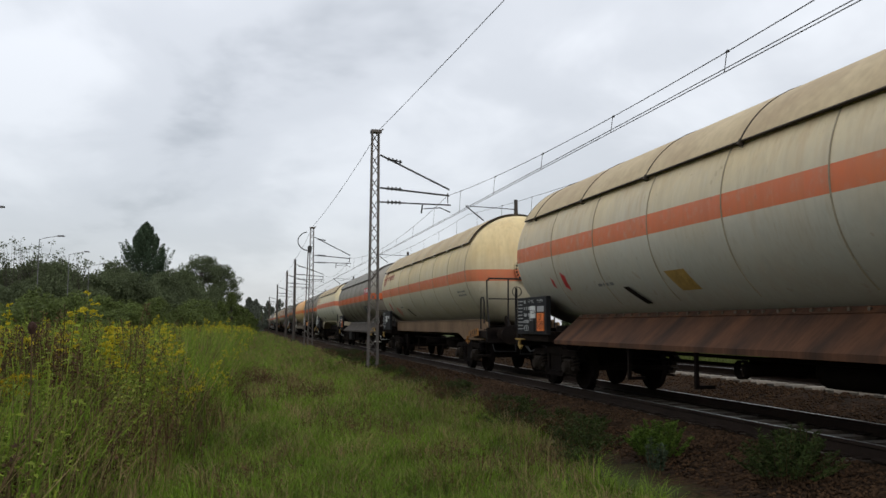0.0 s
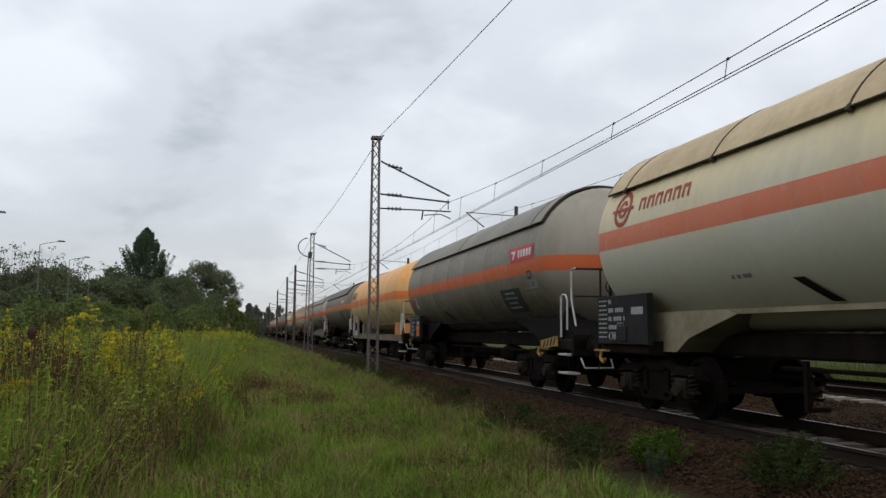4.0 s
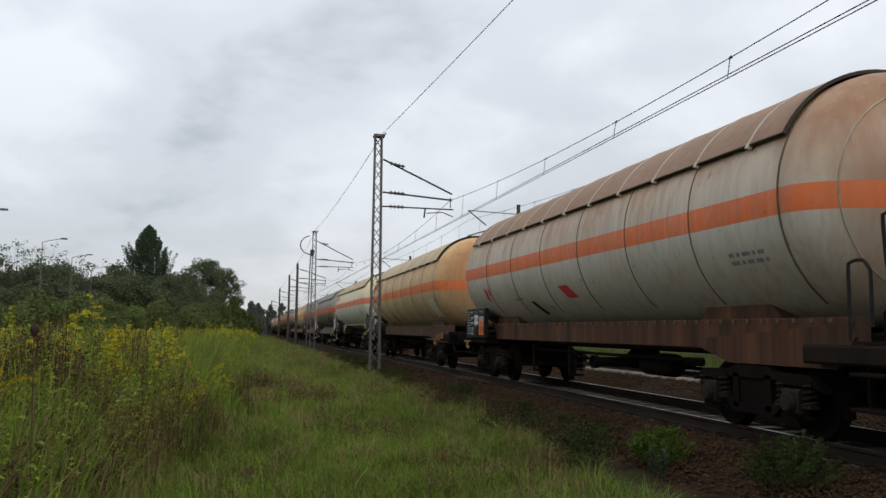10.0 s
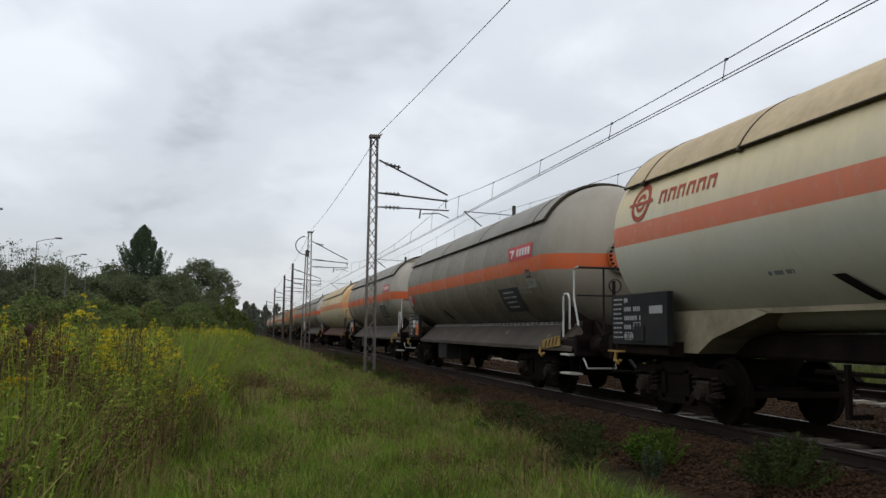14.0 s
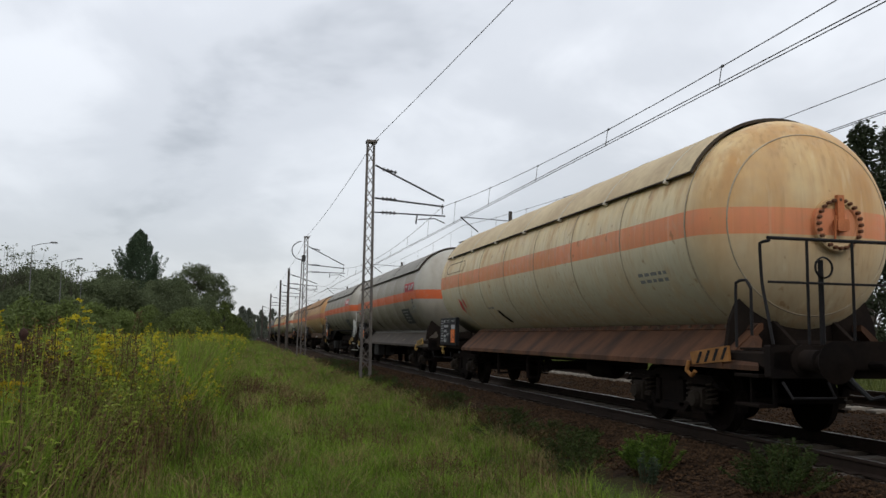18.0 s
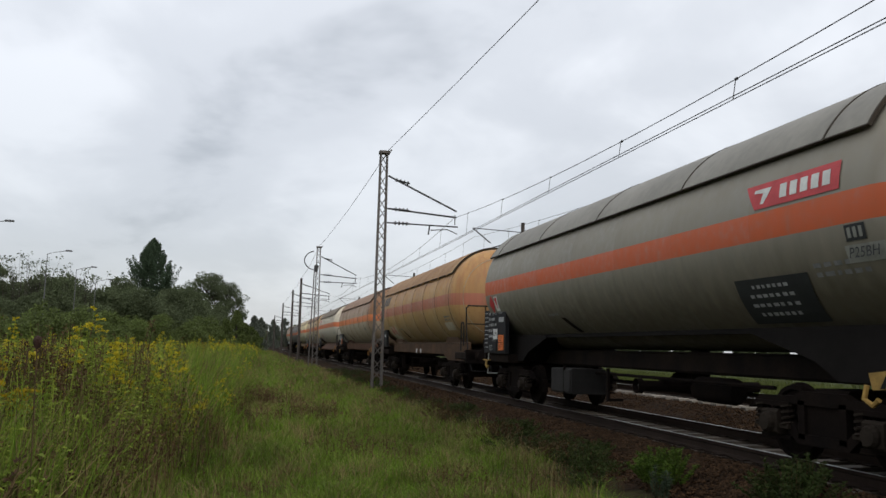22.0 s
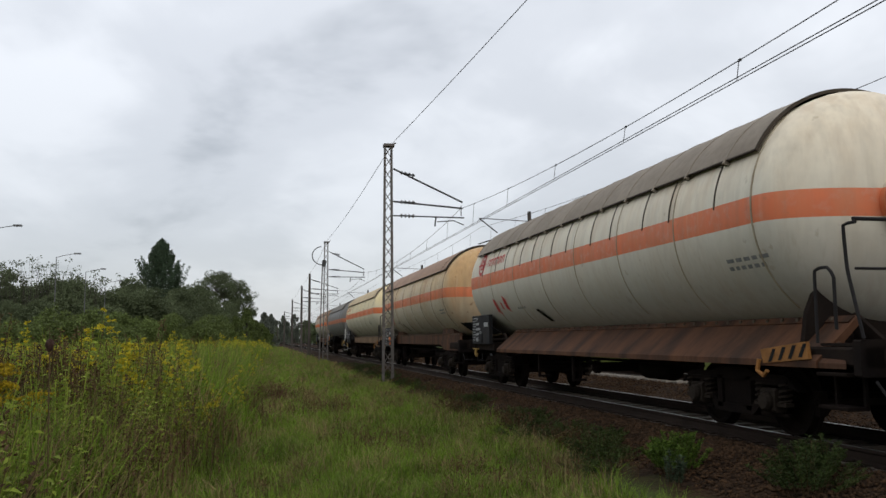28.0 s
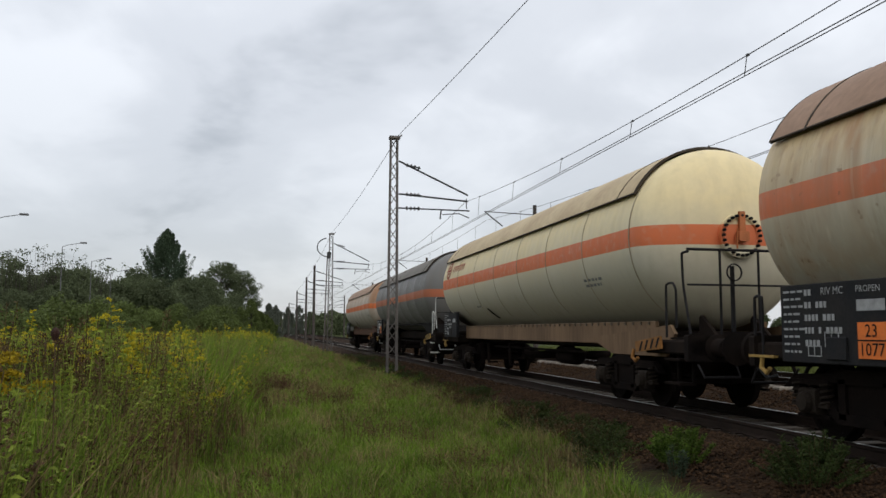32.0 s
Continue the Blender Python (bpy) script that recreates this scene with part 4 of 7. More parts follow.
def wagon(label, body, shield_mat=None, ribs=0, rib_mat=None, base="skirt", base_mat=None, rails=None, ring=None, ring_z=2.85, ring_x=0.0, plate=True,
          seams=False, panel=None, box=False, seed=0, hoops="two", trough=False, rust_panel=False, crown=0.0, crossbar=True, dark_underside=False):
    rnd = random.Random(seed)
    old = base in ("plate", "belt") or rust_panel
    drop = 1.08 if old else 1.06
    yt, yl, s0, s1 = SPANS[seed - 1]
    place = dome_from(yl)
    front = pose(0, yl - LEAD, 0)      # shifts what belongs to the leading end
    w = thing("tank_wagon", label, "tank wagon", "wagons of the gas train")
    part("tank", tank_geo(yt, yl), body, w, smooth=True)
    if shield_mat:
        shield(w, shield_mat, ribs, rib_mat or strip_dark, s0, s1, drop)
    seam_mat = seam_dark if base == "belt" else seam_faint
    if seams:
        for i in range(1, 7):
            y = yt + (yl - yt) * i / 7
            part("weld_seam", lambda: arc_sheet(TR + 0.004, TR + 0.011, -0.012, 0.012, 0.8, 2.45, 18), seam_mat, w, at=pose(0, y, 0), key="seam")
        part("weld_seam", lambda: arc_sheet(TR + 0.002, TR + 0.011, -0.014, 0.014, 0.7, 2.5, 18), seam_mat, w, at=pose(0, yl + 0.02, 0), key="seam_end")
    if crown:
        part("crown_weld", crown_weld(place, crown, 0.009), seam_faint, w)
    if dark_underside:      # one black sheet for the leading dome's black paint and the shade under it
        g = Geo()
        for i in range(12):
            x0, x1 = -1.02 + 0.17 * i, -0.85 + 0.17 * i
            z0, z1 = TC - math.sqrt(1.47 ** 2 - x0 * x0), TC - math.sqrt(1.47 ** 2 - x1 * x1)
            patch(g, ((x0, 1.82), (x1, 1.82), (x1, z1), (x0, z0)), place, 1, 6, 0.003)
        part("black_underside", g, black_paint, w, "black underside of the tank end, paint and shade in one", smooth=True)
    # lower body
    if base == "skirt":
        ring_ = [Vector(p) for p in ((-0.76, 0, 1.52), (-0.82, 0, 1.49), (-1.38, 0, 1.0), (-1.38, 0, 0.92), (-1.31, 0, 0.92), (-0.76, 0, 1.44))]
        for k in (0, 180):
            part("skirt", lambda: Geo().prism(ring_, Vector((0, 6.3, 0)), Vector((0, -7.0, 0))), base_mat, w, at=pose(0, -8.25, 0, 0, 0, k) if k == 0 else pose(0, -8.95, 0, 0, 0, k), key="skirt")
        # tapering end of the skirt towards the buffers
        g = Geo().add([(-0.80, -15.25, 1.49), (-1.38, -15.25, 0.98), (-1.38, -15.25, 0.92), (-0.80, -15.5, 1.3), (-1.34, -16.2, 0.98), (-1.34, -16.2, 0.92)], [(0, 1, 4, 3), (1, 2, 5, 4), (0, 3, 5, 2, 1), (3, 4, 5)])
        part("skirt_end", g, base_mat, w, at=front)
        lip = part("rivet_strip", lambda: Geo().add([(-0.815, -2.0, 1.52), (-0.815, -15.2, 1.52), (-0.90, -15.2, 1.445), (-0.90, -2.0, 1.445), (-0.80, -2.0, 1.50), (-0.80, -15.2, 1.50), (-0.885, -15.2, 1.425), (-0.885, -2.0, 1.425)],
                                                    [(0, 1, 2, 3), (7, 6, 5, 4), (0, 4, 5, 1), (1, 5, 6, 2), (2, 6, 7, 3), (3, 7, 4, 0)]), strip_grey if rails == "white" or box else base_mat, w, key="rivet_strip")
        for i in range(40):
            part("rivet", lambda: Geo().box(-0.885, -0.855, -0.022, 0.022, 1.465, 1.505), seam_dark, lip, at=pose(0, -2.2 - 0.325 * i, 0), key="rivet")
        for i in range(4 if rails == "white" or box else 0):      # smudges of pale primer on the skirt
            u, d = rnd.uniform(0.2, 0.7), rnd.uniform(0.06, 0.14)
            x, z = -0.82 - 0.56 * u, 1.49 - 0.49 * u
            y = -3.5 - 3.2 * i - rnd.uniform(0, 1.6)
            part("paint_smudge", Geo().add([(x - 0.012, y, z), (x - 0.012, y - 2.2 * d, z + 0.01), (x - 0.012 - 0.75 * d, y - 2.4 * d, z - 0.65 * d), (x - 0.012 - 0.75 * d, y - 0.3 * d, z - 0.66 * d)], [(0, 1, 2, 3)]), smudge, w)
    elif base in ("plate", "belt"):
        # narrow riveted side plate, deeper over the leading bogie
        for s in (-1, 1):
            part("side_plate", lambda: Geo().box(s * 1.02 - 0.03, s * 1.02 + 0.03, -15.35, -1.5, 1.06, 1.47, bevel=0.012), base_mat, w, key=("side_plate", s))
            part("plate_end", lambda: Geo().prism([Vector((0, q, z)) for q, z in ((-12.3, 1.06), (-13.0, 0.88), (-15.2, 0.88), (-15.5, 1.25), (-15.36, 1.4), (-12.3, 1.2))], Vector((s * 1.05 - 0.03, 0, 0)), Vector((s * 1.05 + 0.03, 0, 0))), base_mat, w, at=front, key=("plate_end", s))
        for i in range(42):
            part("rivet", lambda: Geo().box(-1.075, -1.04, -0.03, 0.03, 1.41, 1.46), seam_dark, w, at=pose(0, -1.8 - 0.325 * i, 0), key="rivet2")
        for y in (-2.2, -13.0) if base == "belt" else ():
            g = Geo()
            prof = [(0.9, 1.42), (0.7, 1.75), (-0.7, 1.75), (-1.1, 1.42)]
            g.prism([Vector((0, q, z)) for q, z in prof], Vector((-0.95, 0, 0)), Vector((0.95, 0, 0)))
            part("saddle", g, base_mat, w, at=pose(0, y, 0) if y > -9 else front @ pose(0, y, 0))
    elif base == "open":
        # end saddles in the body colour with a sloping cut towards the middle
        for y, f in ((-14.3, 1), (-1.3, -1)):
            prof = [(1.9 * f, 1.62), (2.2 * f, 1.56), (0.9 * f, 1.22), (0.5 * f, 1.0), (-1.5 * f, 1.0), (-1.5 * f, 1.25), (-0.9 * f, 1.62)]
            g = Geo().prism([Vector((0, q, z)) for q, z in prof], Vector((-1.05, 0, 0)), Vector((1.05, 0, 0)))
            part("saddle", g, base_mat, w, at=pose(0, y, 0) if y > -9 else front @ pose(0, y, 0))
        part("belly_rail", lambda: Geo().box(-0.97, -0.9, -15.0, -1.2, 1.56, 1.63), base_mat, w, key="belly")
    elif base == "flat":
        for s in (-1, 1):
            part("side_beam", lambda: Geo().box(s * 1.28 - 0.07, s * 1.28 + 0.07, -15.9, -0.2, 0.9, 1.16, bevel=0.02).box(s * 1.28 - 0.1, s * 1.28 + 0.1, -15.9, -0.2, 1.13, 1.17), base_mat, w, key=("beam", s))
        for y in (-1.9, -14.2):
            prof = [(-1.6, 1.17), (-1.0, 1.72), (1.0, 1.72), (1.05, 1.17)]
            g = Geo().prism([Vector((0, q if y < -9 else -q, z)) for q, z in prof], Vector((-1.12, 0, 0)), Vector((1.12, 0, 0)))
            part("saddle", g, saddle_orange if y < -9 else base_mat, w, at=pose(0, y + (yl - LEAD if y < -9 else 0), 0))
        part("belly_rail", lambda: Geo().box(-1.02, -0.93, -15.0, -0.4, 1.64, 1.70), base_mat, w, key="belly_flat")
        part("valve_post", lambda: Geo().box(-1.36, -1.3, -5.63, -5.57, 1.17, 1.62).box(-1.36, -1.3, -5.95, -5.9, 1.17, 1.5).lathe([(0.13, -1.42), (0.16, -1.40), (0.13, -1.38)], "x", 16, pose(0, -6.3, 1.3)), base_mat, w)
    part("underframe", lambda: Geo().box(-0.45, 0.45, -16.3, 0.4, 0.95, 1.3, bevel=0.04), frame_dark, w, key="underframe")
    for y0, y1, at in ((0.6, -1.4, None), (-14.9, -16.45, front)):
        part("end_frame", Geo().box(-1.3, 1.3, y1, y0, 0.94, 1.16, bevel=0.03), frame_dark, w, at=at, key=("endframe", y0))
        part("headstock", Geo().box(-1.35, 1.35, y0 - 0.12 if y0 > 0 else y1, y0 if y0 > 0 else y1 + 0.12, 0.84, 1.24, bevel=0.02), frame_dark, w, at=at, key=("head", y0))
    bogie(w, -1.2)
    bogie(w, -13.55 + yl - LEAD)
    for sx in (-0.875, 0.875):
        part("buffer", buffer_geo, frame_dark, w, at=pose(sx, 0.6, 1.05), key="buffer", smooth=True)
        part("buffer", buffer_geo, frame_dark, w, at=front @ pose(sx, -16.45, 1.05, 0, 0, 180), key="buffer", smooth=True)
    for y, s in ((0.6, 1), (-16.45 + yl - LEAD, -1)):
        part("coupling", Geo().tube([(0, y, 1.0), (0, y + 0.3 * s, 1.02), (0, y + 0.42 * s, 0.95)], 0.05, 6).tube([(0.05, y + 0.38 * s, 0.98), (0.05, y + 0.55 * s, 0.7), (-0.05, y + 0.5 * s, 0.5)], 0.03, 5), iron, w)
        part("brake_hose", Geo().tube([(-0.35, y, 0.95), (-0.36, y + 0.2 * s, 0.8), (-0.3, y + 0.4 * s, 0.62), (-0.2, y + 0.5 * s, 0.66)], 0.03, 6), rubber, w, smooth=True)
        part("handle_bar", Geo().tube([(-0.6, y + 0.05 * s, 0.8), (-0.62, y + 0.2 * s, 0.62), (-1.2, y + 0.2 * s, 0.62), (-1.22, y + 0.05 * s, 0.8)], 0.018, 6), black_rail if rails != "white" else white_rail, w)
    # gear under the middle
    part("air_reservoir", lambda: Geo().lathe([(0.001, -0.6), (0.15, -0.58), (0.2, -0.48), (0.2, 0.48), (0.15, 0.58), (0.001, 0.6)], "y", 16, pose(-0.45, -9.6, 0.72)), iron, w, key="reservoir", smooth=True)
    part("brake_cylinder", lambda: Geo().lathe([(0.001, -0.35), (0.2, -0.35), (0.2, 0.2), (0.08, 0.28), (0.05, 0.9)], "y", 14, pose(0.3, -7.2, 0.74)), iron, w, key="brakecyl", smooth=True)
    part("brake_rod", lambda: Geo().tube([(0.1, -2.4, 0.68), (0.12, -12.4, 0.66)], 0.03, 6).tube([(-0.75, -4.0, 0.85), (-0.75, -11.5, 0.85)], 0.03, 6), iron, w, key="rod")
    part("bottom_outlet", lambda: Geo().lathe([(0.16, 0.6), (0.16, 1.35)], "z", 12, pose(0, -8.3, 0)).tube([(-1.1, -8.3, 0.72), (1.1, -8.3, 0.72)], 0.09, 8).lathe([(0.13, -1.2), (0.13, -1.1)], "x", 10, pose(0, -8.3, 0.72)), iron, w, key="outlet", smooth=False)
    for y in (-5.2, -7.35):
        part("step_iron", lambda: Geo().box(-1.3, -1.25, -0.03, 0.03, 0.42, 0.98).box(-1.3, -1.0, -0.03, 0.03, 0.4, 0.45), iron, w, at=pose(0, y, 0), key="step_iron")
    if box:
        part("equipment_box", lambda: Geo().box(-1.28, -0.55, -5.6, -4.45, 0.42, 0.92, bevel=0.02), box_grey, w, "grey equipment box", key="eqbox")
        part("box_lid", lambda: Geo().box(-1.3, -1.281, -5.55, -4.5, 0.46, 0.88), box_grey, w, key="boxlid")
    # leading platform
    part("platform_deck", lambda: Geo().box(-1.2, 1.2, -16.4, -15.6, 1.17, 1.20), frame_dark, w, at=front, key="deck")
    if base not in ("belt", "plate"):
        part("end_saddle", lambda: Geo().prism([Vector((x, 0, z)) for x, z in [(-1.2, 1.1), (1.2, 1.1), (1.12, 1.57)] + [(0.98 - 0.14 * i, TC - math.sqrt(1.40 ** 2 - (0.98 - 0.14 * i) ** 2) - 0.02) for i in range(15)] + [(-1.12, 1.57)]],
                                               Vector((0, -15.28, 0)), Vector((0, -15.2, 0))), frame_dark, w, "dark end saddle plate under the dome", at=front, key="end_saddle")
    for x in (-0.47, 0.47):
        part("frame_gusset", lambda: Geo().prism([Vector((0, y, z)) for y, z in ((-15.25, 1.6), (-15.9, 1.14), (-15.25, 1.14))], Vector((-0.03, 0, 0)), Vector((0.03, 0, 0))), frame_dark, w, at=front @ pose(x, 0, 0), key="frame_gusset")
    if trough:
        part("end_trough", lambda: Geo().lathe([(0.001, -1.15), (0.28, -1.12), (0.3, -1.0), (0.3, 1.0), (0.28, 1.12), (0.001, 1.15)], "x", 14, pose(0, -15.65, 1.42)), black_paint, w, at=front, key="trough", smooth=True)
    rm = {"white": white_rail, "black": black_rail}.get(rails)
    if rm:
        g = Geo()
        hoop(g, -1.32, [(-15.72, 1.2), (-15.72, 2.05), (-15.95, 2.05), (-16.05, 1.95), (-16.05, 1.35)])
        part("grab_rail", g, rm, w, at=front)
    if rm and crossbar:
        g = Geo()
        hoop(g, -1.3, [(-16.42, 2.55), (-16.22, 2.52), (-16.22, 1.95), (-16.45, 1.42)] if rails == "white" else [(-16.45, 1.25), (-16.25, 2.0), (-16.22, 2.5), (-16.42, 2.5)])
        part("grab_rail", g, rm, w, at=front)
        dark = black_rail
        part("cross_rail", lambda: Geo().tube([(-1.3, -16.38, 2.54), (1.3, -16.38, 2.54)], 0.022, 6).tube([(-1.3, -16.38, 2.0), (1.3, -16.38, 2.0)], 0.016, 6), dark, w, at=front, key="crossrail")
        for x in (-0.75, -0.1, 0.55, 1.3):
            part("rail_post", lambda: Geo().tube([(0, -16.38, 1.25), (0, -16.38, 2.54)], 0.02, 6), dark, w, at=front @ pose(x, 0, 0), key="railpost")
        part("hand_brake", lambda: Geo().tube([(-0.5, -16.3, 1.25), (-0.5, -16.3, 2.3)], 0.035, 6).lathe([(0.12, -0.02), (0.14, 0.0), (0.12, 0.02)], "y", 16, pose(-0.5, -16.36, 2.2)), dark, w, at=front, key="handbrake")
        if hoops == "three":
            g = Geo()
            hoop(g, -1.32, [(-15.3, 1.2), (-15.3, 2.15), (-15.55, 2.18), (-15.95, 1.5)])
            part("grab_rail", g, rm, w, at=front)
    for z in (0.86, 0.5):
        part("step", lambda: Geo().box(-1.42, -1.15, -16.3, -15.8, -0.02, 0.02, bevel=0.008), pale_step if rails == "white" else iron, w, at=front @ pose(0, 0, z), key="step")
    part("step_hanger", lambda: Geo().box(-1.2, -1.16, -16.3, -16.26, 0.5, 0.95).box(-1.2, -1.16, -15.84, -15.8, 0.5, 0.95), iron, w, at=front, key="hanger")
    if plate:
        p = part("striped_bracket", lambda: Geo().add([(-1.4, -14.75, 0.95), (-1.4, -14.7, 1.12), (-1.4, -15.62, 1.22), (-1.4, -15.65, 1.02), (-1.36, -14.75, 0.95), (-1.36, -14.7, 1.12), (-1.36, -15.62, 1.22), (-1.36, -15.65, 1.02)],
                                                      [(0, 1, 2, 3), (7, 6, 5, 4), (0, 4, 5, 1), (1, 5, 6, 2), (2, 6, 7, 3), (3, 7, 4, 0)]), bracket_rust if old else yellow_paint, w, "yellow bracket with black stripes", at=front, key="bracket_plate")
        for i in range(4):
            y = -14.86 - 0.2 * i
            part("stripe", lambda: Geo().add([(-1.404, 0, 0.97), (-1.404, -0.07, 0.97), (-1.404, -0.17, 1.13), (-1.404, -0.1, 1.13)], [(0, 1, 2, 3)]), black_paint, p, at=pose(0, y, 0.022 * i), key="plate_stripe")
        part("hook", lambda: Geo().tube([(-1.42, -14.7, 1.0), (-1.44, -14.68, 0.86), (-1.42, -14.78, 0.8), (-1.42, -14.86, 0.86)], 0.03, 6), bracket_rust if old else yellow_paint, p, key="tow_hook")
    if ring:
        end_ring(w, place, body, ring_z, ring[0], ring[1], ring_x)
    if panel:
        info_panel(w, *panel, *PANELS.get(seed - 1, (0.35, -1.55, 1.10, 1.92)), seed=seed)
    # trailing end rails and steps
    part("grab_rail", lambda: hoop(Geo(), -1.3, [(0.35, 1.0), (0.35, 1.75), (0.52, 1.75), (0.52, 1.1)]), rm or black_rail, w, key=("trail_rail", rails))
    part("tow_hook", lambda: Geo().tube([(-1.38, 0.25, 0.98), (-1.4, 0.25, 0.84), (-1.39, 0.15, 0.78), (-1.39, 0.08, 0.84)], 0.03, 6).box(-1.42, -1.36, -0.05, 0.5, 0.97, 1.0), yellow_paint, w, key="trail_hook")
    writing_block(w, -12.9 - rnd.random(), 2.3, 2, 0.8, faint_lettering, rnd)
    writing_block(w, -3.6 - rnd.random(), 2.05, 1, 0.5, faint_lettering, rnd)
    part("side_valve", patch(Geo(), ((-5.0, 1.95), (-5.22, 1.95), (-5.58, 1.66), (-5.36, 1.66)), off=0.025), frame_dark, w, "dark drain cover")
    return w


faint_lettering = mat("faint_lettering", (0.20, 0.20, 0.19), 0.8, 0, 0.35, 12)
dusty_ochre = mat("dusty_ochre_patch", (0.40, 0.30, 0.16), 0.75, 0, 0.35, 5)
stencil_dust = mat("dusty_stencil", (0.40, 0.37, 0.29), 0.75, 0, 0.35, 10)
faded_hazard = mat("faded_hazard_orange", (0.42, 0.10, 0.03), 0.7, 0, 0.35, 6)
saddle_orange = mat("saddle_orange", (0.52, 0.23, 0.07), 0.7, 0, 0.4, 2)

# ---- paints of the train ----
# the lower tones paint in the belly's shade, on the greys much dirt too
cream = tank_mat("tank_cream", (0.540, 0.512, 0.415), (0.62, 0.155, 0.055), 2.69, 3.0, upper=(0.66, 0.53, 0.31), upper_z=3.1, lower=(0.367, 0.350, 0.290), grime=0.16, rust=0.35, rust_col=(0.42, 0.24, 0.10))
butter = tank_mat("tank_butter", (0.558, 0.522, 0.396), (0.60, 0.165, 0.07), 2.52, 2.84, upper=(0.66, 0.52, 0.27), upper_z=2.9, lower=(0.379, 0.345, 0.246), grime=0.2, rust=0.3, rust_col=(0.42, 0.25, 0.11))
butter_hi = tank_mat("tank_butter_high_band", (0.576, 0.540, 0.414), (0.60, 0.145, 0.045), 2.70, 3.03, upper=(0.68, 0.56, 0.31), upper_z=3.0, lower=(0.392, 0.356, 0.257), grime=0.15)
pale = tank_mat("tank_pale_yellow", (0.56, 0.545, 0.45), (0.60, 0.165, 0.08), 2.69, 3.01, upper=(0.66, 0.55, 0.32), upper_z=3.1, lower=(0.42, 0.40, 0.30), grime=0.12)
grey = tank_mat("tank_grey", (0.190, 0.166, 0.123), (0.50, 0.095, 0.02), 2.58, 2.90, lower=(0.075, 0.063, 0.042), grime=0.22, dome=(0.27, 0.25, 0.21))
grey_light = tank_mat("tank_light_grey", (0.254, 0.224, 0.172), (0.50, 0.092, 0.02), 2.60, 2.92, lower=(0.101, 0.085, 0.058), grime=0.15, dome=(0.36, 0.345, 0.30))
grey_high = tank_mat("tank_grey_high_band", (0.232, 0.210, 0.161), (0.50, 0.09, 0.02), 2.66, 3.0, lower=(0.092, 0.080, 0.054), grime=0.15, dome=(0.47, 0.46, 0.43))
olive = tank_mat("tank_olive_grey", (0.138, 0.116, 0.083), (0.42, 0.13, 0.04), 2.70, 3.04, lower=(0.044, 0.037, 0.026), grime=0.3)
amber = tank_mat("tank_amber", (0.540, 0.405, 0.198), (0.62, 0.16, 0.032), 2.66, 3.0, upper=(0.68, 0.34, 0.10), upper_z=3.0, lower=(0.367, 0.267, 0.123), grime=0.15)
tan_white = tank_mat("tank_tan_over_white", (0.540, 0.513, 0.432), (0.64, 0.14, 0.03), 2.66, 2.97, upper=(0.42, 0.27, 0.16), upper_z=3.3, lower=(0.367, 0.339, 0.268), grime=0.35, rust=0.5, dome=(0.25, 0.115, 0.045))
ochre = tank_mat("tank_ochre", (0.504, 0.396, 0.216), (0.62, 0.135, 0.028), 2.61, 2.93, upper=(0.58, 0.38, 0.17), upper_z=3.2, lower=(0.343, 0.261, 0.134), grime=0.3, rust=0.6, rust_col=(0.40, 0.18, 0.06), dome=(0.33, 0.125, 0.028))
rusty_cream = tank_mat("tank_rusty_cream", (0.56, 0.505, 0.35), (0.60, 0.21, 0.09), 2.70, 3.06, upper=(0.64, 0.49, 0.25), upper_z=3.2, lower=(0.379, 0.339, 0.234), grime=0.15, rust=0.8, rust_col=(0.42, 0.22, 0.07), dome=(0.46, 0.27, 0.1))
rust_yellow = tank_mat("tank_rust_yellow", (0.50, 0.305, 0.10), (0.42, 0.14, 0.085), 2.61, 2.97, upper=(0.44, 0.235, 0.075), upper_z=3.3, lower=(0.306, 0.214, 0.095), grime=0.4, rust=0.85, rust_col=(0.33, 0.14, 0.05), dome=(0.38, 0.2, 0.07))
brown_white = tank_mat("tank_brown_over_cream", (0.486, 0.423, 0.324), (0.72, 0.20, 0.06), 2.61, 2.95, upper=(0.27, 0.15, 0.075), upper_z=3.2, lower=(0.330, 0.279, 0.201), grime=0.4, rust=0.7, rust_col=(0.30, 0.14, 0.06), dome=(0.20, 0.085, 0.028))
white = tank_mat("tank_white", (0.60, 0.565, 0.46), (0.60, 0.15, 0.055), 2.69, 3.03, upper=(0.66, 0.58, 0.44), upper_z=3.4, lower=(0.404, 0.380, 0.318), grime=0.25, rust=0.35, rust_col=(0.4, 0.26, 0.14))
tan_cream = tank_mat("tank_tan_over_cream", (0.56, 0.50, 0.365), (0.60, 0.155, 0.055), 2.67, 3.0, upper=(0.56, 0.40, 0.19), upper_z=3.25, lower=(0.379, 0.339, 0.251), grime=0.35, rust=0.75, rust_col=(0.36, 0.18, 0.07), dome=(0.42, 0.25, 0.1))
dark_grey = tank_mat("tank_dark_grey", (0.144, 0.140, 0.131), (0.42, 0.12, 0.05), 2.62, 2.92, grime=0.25)

